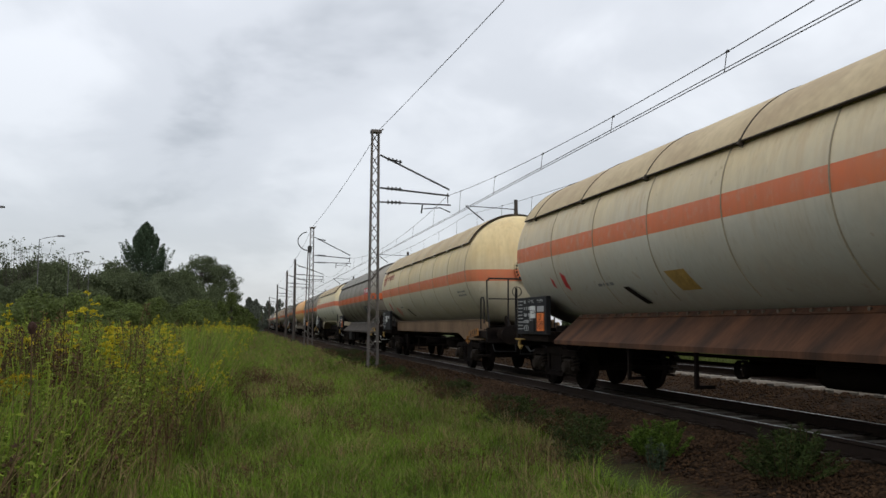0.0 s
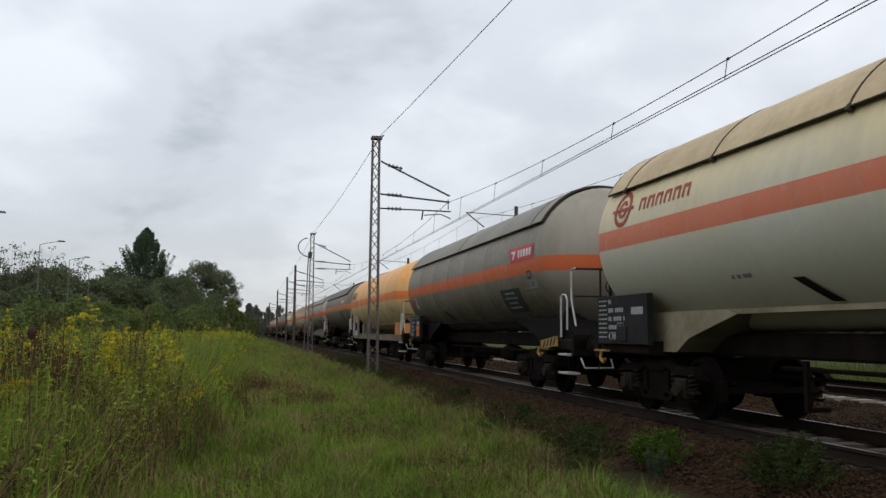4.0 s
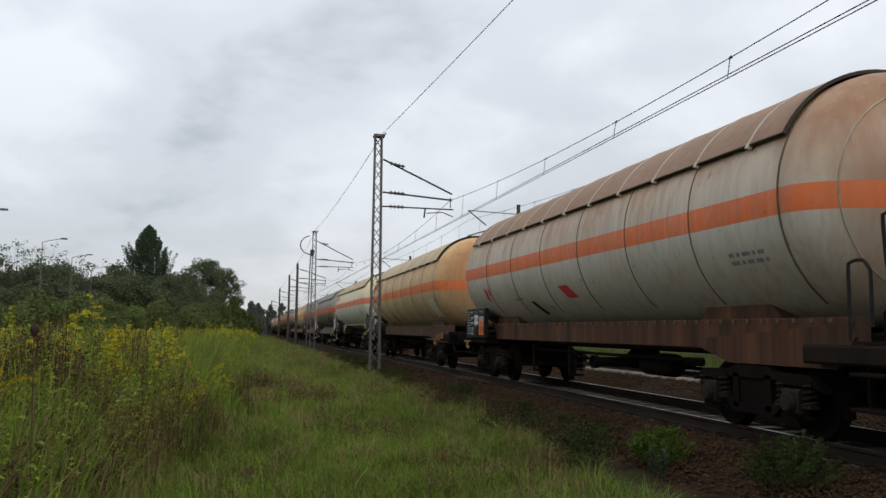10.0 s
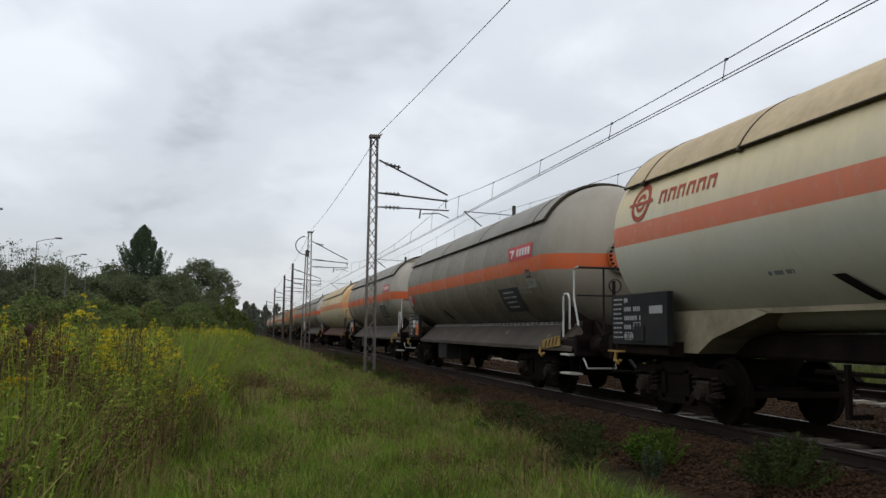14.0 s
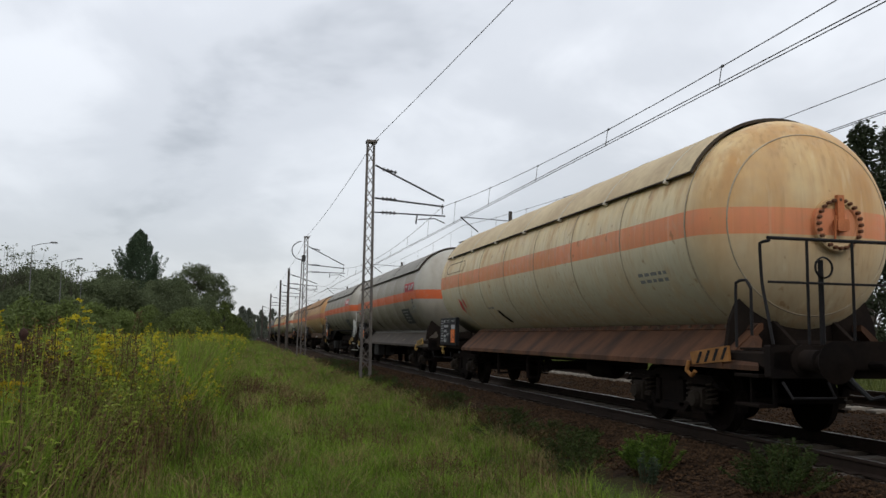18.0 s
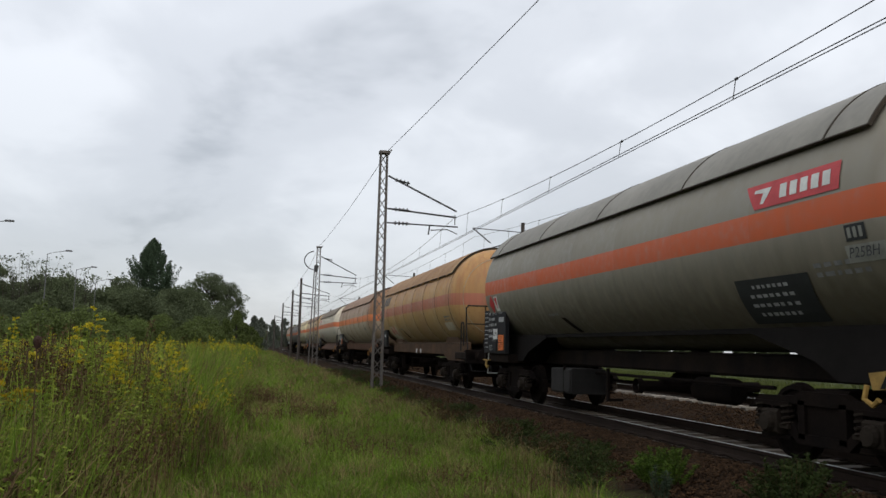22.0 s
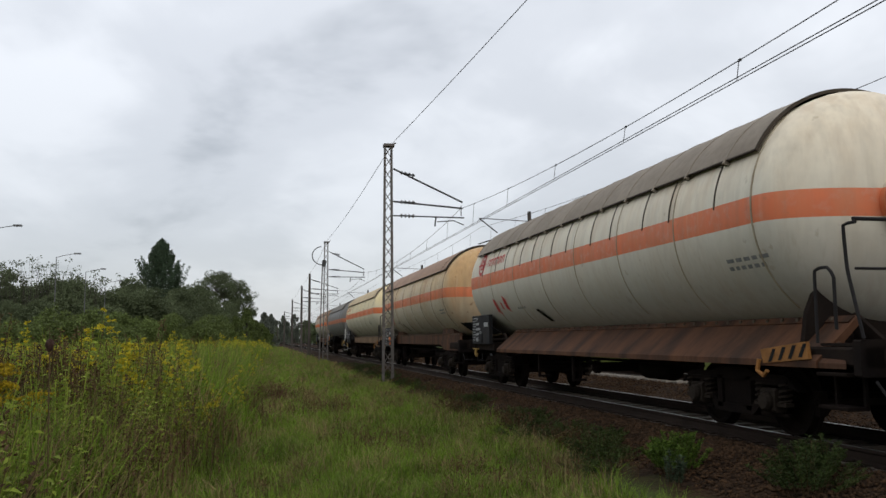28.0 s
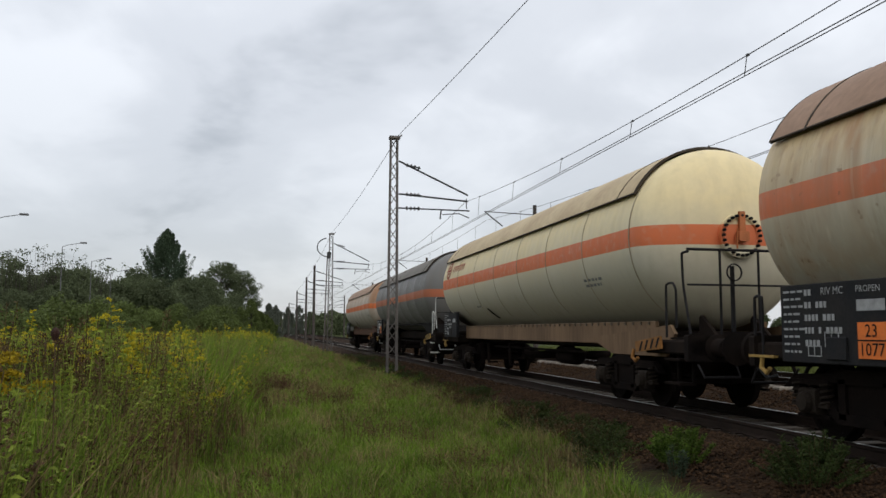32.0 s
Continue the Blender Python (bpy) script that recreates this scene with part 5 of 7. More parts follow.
sh_cream = mat("shield_cream", (0.50, 0.395, 0.235), 0.65, 0, 0.3, 0.8, second=(0.36, 0.265, 0.15))
sh_grey = mat("shield_grey", (0.225, 0.21, 0.175), 0.6, 0, 0.3, 0.8)
sh_olive = mat("shield_olive", (0.135, 0.12, 0.095), 0.65, 0, 0.3, 0.8)
sh_brown = mat("shield_brown", (0.30, 0.19, 0.125), 0.7, 0, 0.35, 1.0, second=(0.22, 0.13, 0.08))
sh_rust = mat("shield_rust", (0.36, 0.22, 0.10), 0.7, 0, 0.4, 1.2, second=(0.22, 0.11, 0.05))
sh_dust = mat("shield_dust", (0.23, 0.195, 0.15), 0.75, 0, 0.35, 1.0, second=(0.15, 0.12, 0.09))
pale_rib = mat("rib_pale", (0.55, 0.50, 0.40), 0.7, 0, 0.3, 3)
sill_brown = mat("sill_brown", (0.115, 0.052, 0.027), 0.75, 0, 0.4, 0.9, second=(0.034, 0.021, 0.015), stretch=(1, 2.6, 0.1), spread=0.4, spec=0.1)
sill_grey = mat("sill_grey", (0.078, 0.062, 0.048), 0.7, 0, 0.35, 0.9, second=(0.04, 0.032, 0.025), spec=0.12)
sill_cream = mat("sill_cream", (0.22, 0.14, 0.08), 0.75, 0, 0.45, 0.9, second=(0.11, 0.07, 0.042), stretch=(1, 1.5, 0.2), spec=0.12)
sill_pale = mat("sill_pale", (0.36, 0.31, 0.21), 0.7, 0, 0.4, 0.9, second=(0.17, 0.14, 0.09), spec=0.12)
sill_rust = mat("sill_rust", (0.10, 0.055, 0.03), 0.8, 0, 0.4, 1.2, second=(0.04, 0.025, 0.016), spec=0.12)
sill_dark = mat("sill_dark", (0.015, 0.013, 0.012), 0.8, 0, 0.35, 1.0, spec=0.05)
beam_grey = mat("beam_grey", (0.22, 0.19, 0.15), 0.75, 0, 0.45, 1.5, second=(0.12, 0.08, 0.05), spec=0.12)
ring_dark = mat("flange_dark", (0.07, 0.065, 0.06), 0.7, 0, 0.3, 4)
ring_orange = mat("flange_orange", (0.52, 0.17, 0.06), 0.65, 0, 0.35, 4)
crown_brown = mat("crown_dirt", (0.20, 0.17, 0.12), 0.85, 0, 0.45, 3)
ring_pale = mat("flange_pale", (0.50, 0.48, 0.42), 0.65, 0, 0.35, 4)
rust_bolt = mat("bolt_rust", (0.16, 0.07, 0.035), 0.85, 0, 0.4, 8)

# where each wagon's trailing tank end lies along the track at 0 s, and the train's speed falling off
PLACES = [18.20, 38.02, 56.82, 75.25, 93.12, 111.54, 128.72, 146.83, 165.43, 184.23, 202.81, 221.22, 239.57, 258.64, 277.51, 295.30, 314.05, 333.88, 352.68, 371.66, 390.90, 409.40, 427.90]
SPEED = (16.3206, -0.24411, 0.0038664, -0.000034951)


def run_on(t):
    """How far the braking train has rolled at t seconds."""
    return SPEED[0] * t + SPEED[1] * t ** 2 + SPEED[2] * t ** 3 + SPEED[3] * t ** 4


rnd_w = random.Random(5)
SLATE, SLATE_BARE, SLATE_HAZARD, SLATE_PLACARD = ((panel_grey, h, p, letter_grey) for h, p in ((True, True), (False, False), (True, False), (False, True)))
# trailing and leading tank shoulder, trailing and leading end of the sun roof
SPANS = [(-0.20, -14.80, -0.30, -14.75), (-0.20, -15.20, -0.30, -15.15), (-0.20, -14.95, -0.20, -14.90), (-0.20, -15.00, -0.20, -14.95), (-0.11, -14.68, -0.03, -14.63),
         (-0.33, -14.85, -0.30, -14.80), (-0.32, -14.13, -0.24, -14.08), (-0.26, -14.55, -0.18, -14.50), (-0.19, -14.62, -0.45, -14.57), (-0.26, -14.54, -0.50, -14.49),
         (-0.20, -14.78, -0.20, -14.73), (-0.33, -14.77, -0.30, -14.72), (-0.01, -14.76, 0.07, -14.71), (-0.17, -14.68, -0.42, -14.63), (-0.26, -14.88, -0.18, -14.83),
         (-0.18, -14.22, -0.10, -14.17), (-0.09, -14.55, -0.28, -14.50), (-0.17, -15.38, -0.28, -15.33), (-0.03, -14.40, -0.26, -14.35), (-0.23, -14.85, -0.15, -14.80),
         (-0.20, -15.47, -0.20, -15.42), (-0.20, -14.70, -0.20, -14.65), (-0.20, -14.70, -0.20, -14.65)]
# the data panel's ends along the wagon and its lower and upper edge
PANELS = {4: (0.32, -1.60, 1.06, 1.88), 5: (-0.30, -2.30, 1.02, 2.15), 6: (0.44, -1.50, 1.18, 2.33), 7: (0.10, -1.80, 1.10, 1.90), 8: (0.27, -1.60, 1.09, 1.88),
          9: (0.55, -1.35, 1.20, 1.98), 11: (0.10, -1.79, 1.06, 1.86), 12: (0.25, -1.65, 1.13, 1.90), 13: (0.52, -1.40, 1.04, 1.85), 14: (0.21, -1.70, 1.12, 1.94),
          15: (0.45, -1.45, 1.17, 2.29), 16: (0.54, -1.34, 1.27, 2.04), 17: (0.38, -1.50, 1.29, 2.07), 18: (0.58, -1.30, 1.12, 1.94), 19: (-0.20, -2.10, 0.93, 1.84)}
T_FLAGS = (("tri", 0.0, 0.0, 0.17), ("diamond", 0.52, -0.02, 0.22))
TRAIN = []


def crown_dirt(w, yl, rnd):
    """Dried dirt that has run from under the roof's edge onto the top of the leading dome."""
    place, g, k = dome_from(yl), Geo(), 26
    vs, low = [], 0.88
    for i in range(k + 1):
        a = math.radians(48 + 76 * i / k)
        low = min(0.91, max(0.84, low + rnd.uniform(-0.03, 0.03)))
        for j in range(11):
            q = 0.992 + (low - 0.992) * min(1, 0.1 + 5 * min(i, k - i) / k) * j / 10
            vs.append(place(TR * q * math.cos(a), TC + TR * q * math.sin(a), 0.005) + 0.008 * Vector((math.cos(a), 0, math.sin(a))))
    g.add(vs, [(11 * i + j, 11 * i + j + 1, 11 * i + j + 12, 11 * i + j + 11) for i in range(k) for j in range(10)])
    part("dirt_stain", g, crown_brown, w, "brownish dried dirt below the roof edge")


def add(*args, **kw):
    TRAIN.append(wagon(*args, seed=len(TRAIN) + 1, **kw))
    return TRAIN[-1]


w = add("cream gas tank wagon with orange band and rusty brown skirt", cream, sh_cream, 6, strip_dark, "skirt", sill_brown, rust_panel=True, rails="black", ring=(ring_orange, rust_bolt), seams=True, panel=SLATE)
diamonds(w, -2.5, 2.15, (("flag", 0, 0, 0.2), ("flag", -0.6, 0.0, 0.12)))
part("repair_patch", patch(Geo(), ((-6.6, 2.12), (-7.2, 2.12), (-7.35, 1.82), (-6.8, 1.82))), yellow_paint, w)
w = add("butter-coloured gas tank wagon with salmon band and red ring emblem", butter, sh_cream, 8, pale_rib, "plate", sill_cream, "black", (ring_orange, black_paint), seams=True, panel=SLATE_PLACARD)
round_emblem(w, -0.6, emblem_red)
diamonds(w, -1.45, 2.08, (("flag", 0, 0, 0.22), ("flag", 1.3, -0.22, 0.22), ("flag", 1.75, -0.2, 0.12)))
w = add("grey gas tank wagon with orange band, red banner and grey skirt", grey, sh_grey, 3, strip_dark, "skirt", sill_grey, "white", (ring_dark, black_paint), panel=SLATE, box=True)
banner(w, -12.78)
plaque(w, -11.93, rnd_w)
w = add("pale yellow gas tank wagon with salmon band and open saddles", pale, sh_cream, 6, strip_dark, "open", sill_pale, "black", (ring_pale, ring_pale), ring_z=2.2, ring_x=-0.05, crossbar=False, dark_underside=True, plate=False, panel=SLATE_BARE)
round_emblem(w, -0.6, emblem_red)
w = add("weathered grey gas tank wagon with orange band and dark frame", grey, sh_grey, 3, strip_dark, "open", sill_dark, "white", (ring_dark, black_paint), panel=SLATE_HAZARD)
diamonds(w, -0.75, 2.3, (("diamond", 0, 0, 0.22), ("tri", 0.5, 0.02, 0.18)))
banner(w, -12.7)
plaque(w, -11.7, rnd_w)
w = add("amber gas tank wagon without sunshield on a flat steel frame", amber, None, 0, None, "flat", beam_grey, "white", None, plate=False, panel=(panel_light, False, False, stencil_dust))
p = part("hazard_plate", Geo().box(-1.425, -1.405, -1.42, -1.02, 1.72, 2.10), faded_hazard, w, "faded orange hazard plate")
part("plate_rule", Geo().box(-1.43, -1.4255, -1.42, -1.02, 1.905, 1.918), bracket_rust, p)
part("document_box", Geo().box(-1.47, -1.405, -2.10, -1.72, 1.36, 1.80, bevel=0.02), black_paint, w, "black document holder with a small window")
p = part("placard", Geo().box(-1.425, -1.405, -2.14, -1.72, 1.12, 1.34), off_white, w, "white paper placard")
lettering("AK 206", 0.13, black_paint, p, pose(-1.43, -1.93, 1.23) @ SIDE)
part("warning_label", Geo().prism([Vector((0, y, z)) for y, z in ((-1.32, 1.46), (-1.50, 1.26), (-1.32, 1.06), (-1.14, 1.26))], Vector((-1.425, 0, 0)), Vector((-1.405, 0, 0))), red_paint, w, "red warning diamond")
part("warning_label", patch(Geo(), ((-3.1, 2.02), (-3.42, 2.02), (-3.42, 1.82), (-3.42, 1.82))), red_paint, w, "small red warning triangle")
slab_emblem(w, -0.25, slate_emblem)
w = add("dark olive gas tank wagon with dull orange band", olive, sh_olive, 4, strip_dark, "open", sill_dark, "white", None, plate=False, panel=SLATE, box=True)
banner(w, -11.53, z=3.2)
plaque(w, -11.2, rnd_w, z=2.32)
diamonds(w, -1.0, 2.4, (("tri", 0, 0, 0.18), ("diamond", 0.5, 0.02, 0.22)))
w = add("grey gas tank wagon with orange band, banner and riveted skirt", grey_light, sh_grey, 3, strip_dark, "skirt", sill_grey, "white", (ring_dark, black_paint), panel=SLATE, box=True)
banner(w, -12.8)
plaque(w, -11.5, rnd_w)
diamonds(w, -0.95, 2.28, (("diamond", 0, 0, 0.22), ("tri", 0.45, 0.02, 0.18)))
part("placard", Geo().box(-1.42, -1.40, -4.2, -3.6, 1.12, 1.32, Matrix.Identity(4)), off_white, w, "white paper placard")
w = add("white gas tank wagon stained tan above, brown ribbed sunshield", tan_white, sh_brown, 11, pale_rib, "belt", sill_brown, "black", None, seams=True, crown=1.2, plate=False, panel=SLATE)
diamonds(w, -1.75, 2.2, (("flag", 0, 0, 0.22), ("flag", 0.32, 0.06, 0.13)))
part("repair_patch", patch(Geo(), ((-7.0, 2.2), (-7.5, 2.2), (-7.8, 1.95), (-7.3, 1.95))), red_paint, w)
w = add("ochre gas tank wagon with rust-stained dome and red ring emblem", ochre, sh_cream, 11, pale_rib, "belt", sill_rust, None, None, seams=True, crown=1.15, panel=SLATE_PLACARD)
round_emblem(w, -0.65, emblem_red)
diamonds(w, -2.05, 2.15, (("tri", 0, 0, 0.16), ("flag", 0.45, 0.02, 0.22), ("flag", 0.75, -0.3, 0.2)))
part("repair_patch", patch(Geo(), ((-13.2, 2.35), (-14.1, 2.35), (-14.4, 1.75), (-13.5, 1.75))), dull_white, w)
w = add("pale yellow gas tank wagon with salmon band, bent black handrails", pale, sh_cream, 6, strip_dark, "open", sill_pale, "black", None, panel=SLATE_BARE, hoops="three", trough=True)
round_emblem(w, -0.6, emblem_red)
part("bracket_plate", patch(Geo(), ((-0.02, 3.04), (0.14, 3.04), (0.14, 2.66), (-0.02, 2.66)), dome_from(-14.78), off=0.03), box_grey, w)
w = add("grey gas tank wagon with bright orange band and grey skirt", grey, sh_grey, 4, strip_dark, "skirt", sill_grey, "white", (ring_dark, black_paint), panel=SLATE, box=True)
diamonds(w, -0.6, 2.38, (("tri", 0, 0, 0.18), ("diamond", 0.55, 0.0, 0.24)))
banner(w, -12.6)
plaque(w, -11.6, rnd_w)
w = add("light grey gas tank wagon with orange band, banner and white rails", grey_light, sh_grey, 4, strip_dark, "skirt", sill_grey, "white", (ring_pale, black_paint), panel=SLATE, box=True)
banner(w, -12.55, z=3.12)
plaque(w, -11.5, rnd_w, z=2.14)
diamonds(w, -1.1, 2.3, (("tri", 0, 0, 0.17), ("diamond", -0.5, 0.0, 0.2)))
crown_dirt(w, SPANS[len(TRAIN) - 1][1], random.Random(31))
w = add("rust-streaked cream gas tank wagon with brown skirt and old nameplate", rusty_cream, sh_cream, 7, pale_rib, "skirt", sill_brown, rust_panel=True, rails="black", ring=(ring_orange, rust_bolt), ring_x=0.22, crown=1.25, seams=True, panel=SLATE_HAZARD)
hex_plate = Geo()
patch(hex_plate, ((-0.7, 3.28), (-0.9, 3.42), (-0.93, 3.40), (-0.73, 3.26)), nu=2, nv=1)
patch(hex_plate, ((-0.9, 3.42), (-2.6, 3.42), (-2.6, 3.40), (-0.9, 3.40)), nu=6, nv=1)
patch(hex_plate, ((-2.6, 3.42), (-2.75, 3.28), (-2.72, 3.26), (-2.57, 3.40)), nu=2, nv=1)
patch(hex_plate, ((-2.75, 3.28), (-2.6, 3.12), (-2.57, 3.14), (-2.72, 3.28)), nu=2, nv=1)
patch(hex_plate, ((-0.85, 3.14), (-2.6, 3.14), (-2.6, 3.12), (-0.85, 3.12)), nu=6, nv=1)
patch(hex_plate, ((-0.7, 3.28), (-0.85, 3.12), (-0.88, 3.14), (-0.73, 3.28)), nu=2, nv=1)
part("nameplate_frame", hex_plate, seam_dark, w)
diamonds(w, -1.9, 2.15, (("flag", 0, 0, 0.22), ("flag", 0.4, 0.06, 0.14)))
w = add("light grey gas tank wagon with torn red banner and grey skirt", grey_light, sh_grey, 4, strip_dark, "skirt", sill_grey, None, None, panel=SLATE, box=True)
banner(w, -12.95, True)
plaque(w, -11.95, rnd_w)
diamonds(w, -0.8, 2.35, (("tri", 0, 0, 0.18), ("diamond", 0.5, -0.04, 0.24)))
w = add("light grey gas tank wagon with orange band and dark open frame", grey_high, sh_grey, 5, strip_dark, "open", sill_dark, "white", (ring_dark, black_paint), panel=SLATE, box=True, hoops="three")
banner(w, -12.1, z=3.2)
plaque(w, -11.65, rnd_w, z=1.95)
diamonds(w, -0.55, 2.42, (("diamond", 0, 0, 0.24), ("tri", 0.4, 0.0, 0.18)))
w = add("rusty yellow gas tank wagon with red band and pale dome patch", rust_yellow, sh_rust, 11, sh_rust, "belt", sill_rust, "black", None, seams=True, crown=1.22, plate=False, panel=SLATE_BARE)
slab_emblem(w, -0.55, slate_emblem)
part("repaint_patch", patch(Geo(), ((-2.0, 2.17), (-3.72, 2.15), (-3.4, 1.51), (-1.66, 1.51))), dull_white, w, "pale repainted patch")
diamonds(w, -2.3, 1.95, (("flag", 0, 0, 0.2), ("flag", 0.35, 0.0, 0.1), ("flag", 0.65, 0.02, 0.26)))
part("repaint_patch", patch(Geo(), ((-0.27, 3.70), (1.0, 3.68), (1.08, 3.27), (-0.24, 3.28)), dome_from(-14.55), 10, 4), dull_white, w, "pale repainted dome patch")
part("repaint_patch", patch(Geo(), ((-13.2, 2.1), (-14.3, 2.1), (-14.2, 1.85), (-13.1, 1.85))), dull_white, w)
part("repaint_patch", patch(Geo(), ((-6.38, 2.08), (-7.05, 2.08), (-6.99, 1.84), (-6.32, 1.84))), dusty_ochre, w)
for y in (-6.98, -7.82):
    part("paper_label", Geo().box(-1.062, -1.052, y - 0.1, y + 0.1, 1.06, 1.22), off_white, w, "white paper label")
w = add("cream gas tank wagon browned above with wide dome patch", brown_white, sh_brown, 11, sh_brown, "belt", sill_brown, None, None, seams=True, panel=SLATE)
part("repaint_patch", patch(Geo(), ((-0.32, 3.62), (0.98, 3.64), (1.02, 3.07), (-0.33, 3.07)), dome_from(-15.38), 10, 4), dull_white, w, "pale repainted dome patch")
w = add("white gas tank wagon with dusty strapped sunshield and brown skirt", white, sh_dust, 13, sh_dust, "skirt", sill_brown, rust_panel=True, rails="black", ring=(ring_orange, rust_bolt), seams=True, panel=SLATE_BARE)
round_emblem(w, -0.7, red_paint)
diamonds(w, -1.9, 2.1, (("flag", 0, 0, 0.26), ("flag", 0.55, 0.02, 0.13), ("flag", 0.9, 0.05, 0.24)))
for i in range(12):
    part("strap", lambda: arc_sheet(TR + 0.003, TR + 0.012, -0.012, 0.012, 1.08, 1.5, 6), strip_dark, w, at=pose(0, -1.2 - 1.1 * i - 0.2 * (i % 2), 0), key="strap")
w = add("tan and cream gas tank wagon with bolted dome flange", tan_cream, sh_brown, 2, strip_dark, "belt", sill_brown, None, (ring_pale, black_paint), ring_z=2.82, ring_x=0.1, dark_underside=True, seams=True, plate=False, panel=SLATE_HAZARD)
part("repaint_patch", patch(Geo(), ((-0.62, 3.62), (0.55, 3.62), (0.62, 3.0), (-0.58, 3.02)), dome_from(-14.85), 10, 5), dull_white, w, "pale repainted dome patch")
diamonds(w, -2.5, 2.15, (("flag", 0, 0, 0.24), ("flag", 0.5, 0.08, 0.13)))
w = add("butter gas tank wagon with orange band and riveted side plates", butter_hi, sh_cream, 2, strip_dark, "plate", sill_cream, "black", (ring_orange, black_paint), ring_x=0.0, seams=True, panel=SLATE_BARE)
round_emblem(w, -0.6, emblem_red)
w = add("dark grey gas tank wagon with dull red band near the tail", dark_grey, sh_olive, 3, strip_dark, "open", sill_dark, "white", None, panel=SLATE)
w = add("last gas tank wagon, rusty cream with brown sunshield", tan_white, sh_brown, 8, pale_rib, "belt", sill_brown, None, None, panel=SLATE_BARE)
part("tail_board", Geo().box(-1.1, -0.85, 0.62, 0.66, 1.35, 1.65), off_white, w, "white tail board")
part("tail_board", Geo().box(0.85, 1.1, 0.62, 0.66, 1.35, 1.65), off_white, w, "white tail board")

# ---- vegetation ----
rng = np.random.default_rng(11)
grass_green = mat("grass_blades", (0.172, 0.268, 0.030), 0.65, 0, 0.3, 0.45, second=(0.050, 0.080, 0.011), island=True, trans=0.25, spread=0.45, spec=0.08)
grass_dry = mat("dry_grass", (0.27, 0.21, 0.095), 0.75, 0, 0.3, 0.5, second=(0.10, 0.07, 0.034), island=True, trans=0.2, spec=0.08)
weed_leaf = mat("weed_leaves", (0.25, 0.31, 0.045), 0.6, 0, 0.3, 0.4, second=(0.12, 0.155, 0.025), island=True, trans=0.25, spec=0.08)
weed_stem = mat("weed_stems", (0.11, 0.075, 0.038), 0.75, 0, 0.35, 0.6, second=(0.035, 0.025, 0.014), island=True, spec=0.08)
flower = mat("goldenrod_bloom", (0.50, 0.415, 0.028), 0.7, 0, 0.25, 0.8, second=(0.30, 0.26, 0.018), island=True, trans=0.3, spec=0.08)
seed_brown = mat("dry_seedheads", (0.11, 0.062, 0.032), 0.85, 0, 0.35, 1.0, second=(0.04, 0.024, 0.015), island=True, spec=0.08)
bush_leaf = mat("verge_weed_leaves", (0.055, 0.078, 0.021), 0.6, 0, 0.35, 0.8, second=(0.022, 0.035, 0.010), island=True, trans=0.2, spec=0.08)
tree_leaf = mat("tree_leaves", (0.105, 0.128, 0.064), 0.65, 0, 0.2, 0.12, second=(0.072, 0.088, 0.046), island=True, trans=0.25, spec=0.08)
pale_leaf = mat("young_tree_leaves", (0.120, 0.158, 0.046), 0.65, 0, 0.3, 0.12, second=(0.070, 0.088, 0.030), island=True, trans=0.2, spec=0.08)
# distance haze mixed into the leaf colour: paler and greyer
hazy_leaf = mat("haze_tinted_leaves", (0.12, 0.135, 0.105), 0.7, 0, 0.3, 0.12, second=(0.085, 0.096, 0.075), island=True, trans=0.1, spec=0.08)
pine_leaf = mat("pine_needles", (0.036, 0.046, 0.024), 0.7, 0, 0.35, 0.3, second=(0.022, 0.029, 0.015), island=True, spec=0.08)
bark = mat("bark", (0.06, 0.05, 0.04), 0.9, 0, 0.4, 2.0, 0.4, 12)


def blades(x, y, z, h, w, lean, curl=0.5):
    """Bent grass blades as two-piece tapered strips."""
    n = len(x)
    a = rng.uniform(0, 2 * np.pi, n)
    b = rng.uniform(0, 2 * np.pi, n)
    side = np.stack([np.cos(a), np.sin(a), np.zeros(n)], 1) * (w / 2)[:, None]
    out = np.stack([np.cos(b), np.sin(b), np.zeros(n)], 1)
    base = np.stack([x, y, z - 0.03], 1)
    mid = base + out * (lean * h * 0.35)[:, None] + np.stack([0 * h, 0 * h, h * 0.58], 1)
    tip = base + out * (lean * h * (0.9 + curl))[:, None] + np.stack([0 * h, 0 * h, h * (1 - 0.25 * lean)], 1)
    v = np.stack([base - side, base + side, mid + side * 0.75, mid - side * 0.75, tip], 1).reshape(-1, 3)
    o = (np.arange(n) * 5)[:, None]
    f = np.concatenate([o + [0, 1, 2], o + [0, 2, 3], o + [3, 2, 4]])
    return v, f


def leaves(c, d, length, width, droop=0.2):
    """Pointed leaves: a folded lozenge from c along d."""
    n = len(c)
    d = d / np.linalg.norm(d, axis=1, keepdims=True)
    r = rng.normal(size=(n, 3))
    s = np.cross(d, r)
    s /= np.linalg.norm(s, axis=1, keepdims=True) + 1e-9
    tip = c + d * length[:, None]
    tip[:, 2] -= droop * length
    m = (c + tip) / 2
    m[:, 2] += droop * length * 0.3
    v = np.stack([c, m + s * (width / 2)[:, None], tip, m - s * (width / 2)[:, None]], 1).reshape(-1, 3)
    f = (np.arange(n) * 4)[:, None] + np.array([[0, 1, 2, 3]])
    return v, f


def merge(parts):
    vs, fs, o = [], [], 0
    for v, f in parts:
        vs.append(v)
        fs.append(f + o)
        o += len(v)
    return np.concatenate(vs), np.concatenate(fs)


def stuff(name, v, f, material, parent=None, label="", category=""):
    ob = new(name, raw_mesh(name, v, f, material))
    if parent:
        ob.parent = parent
    else:
        tagged(ob, label, category)
    return tagged(ob, kind="stuff")


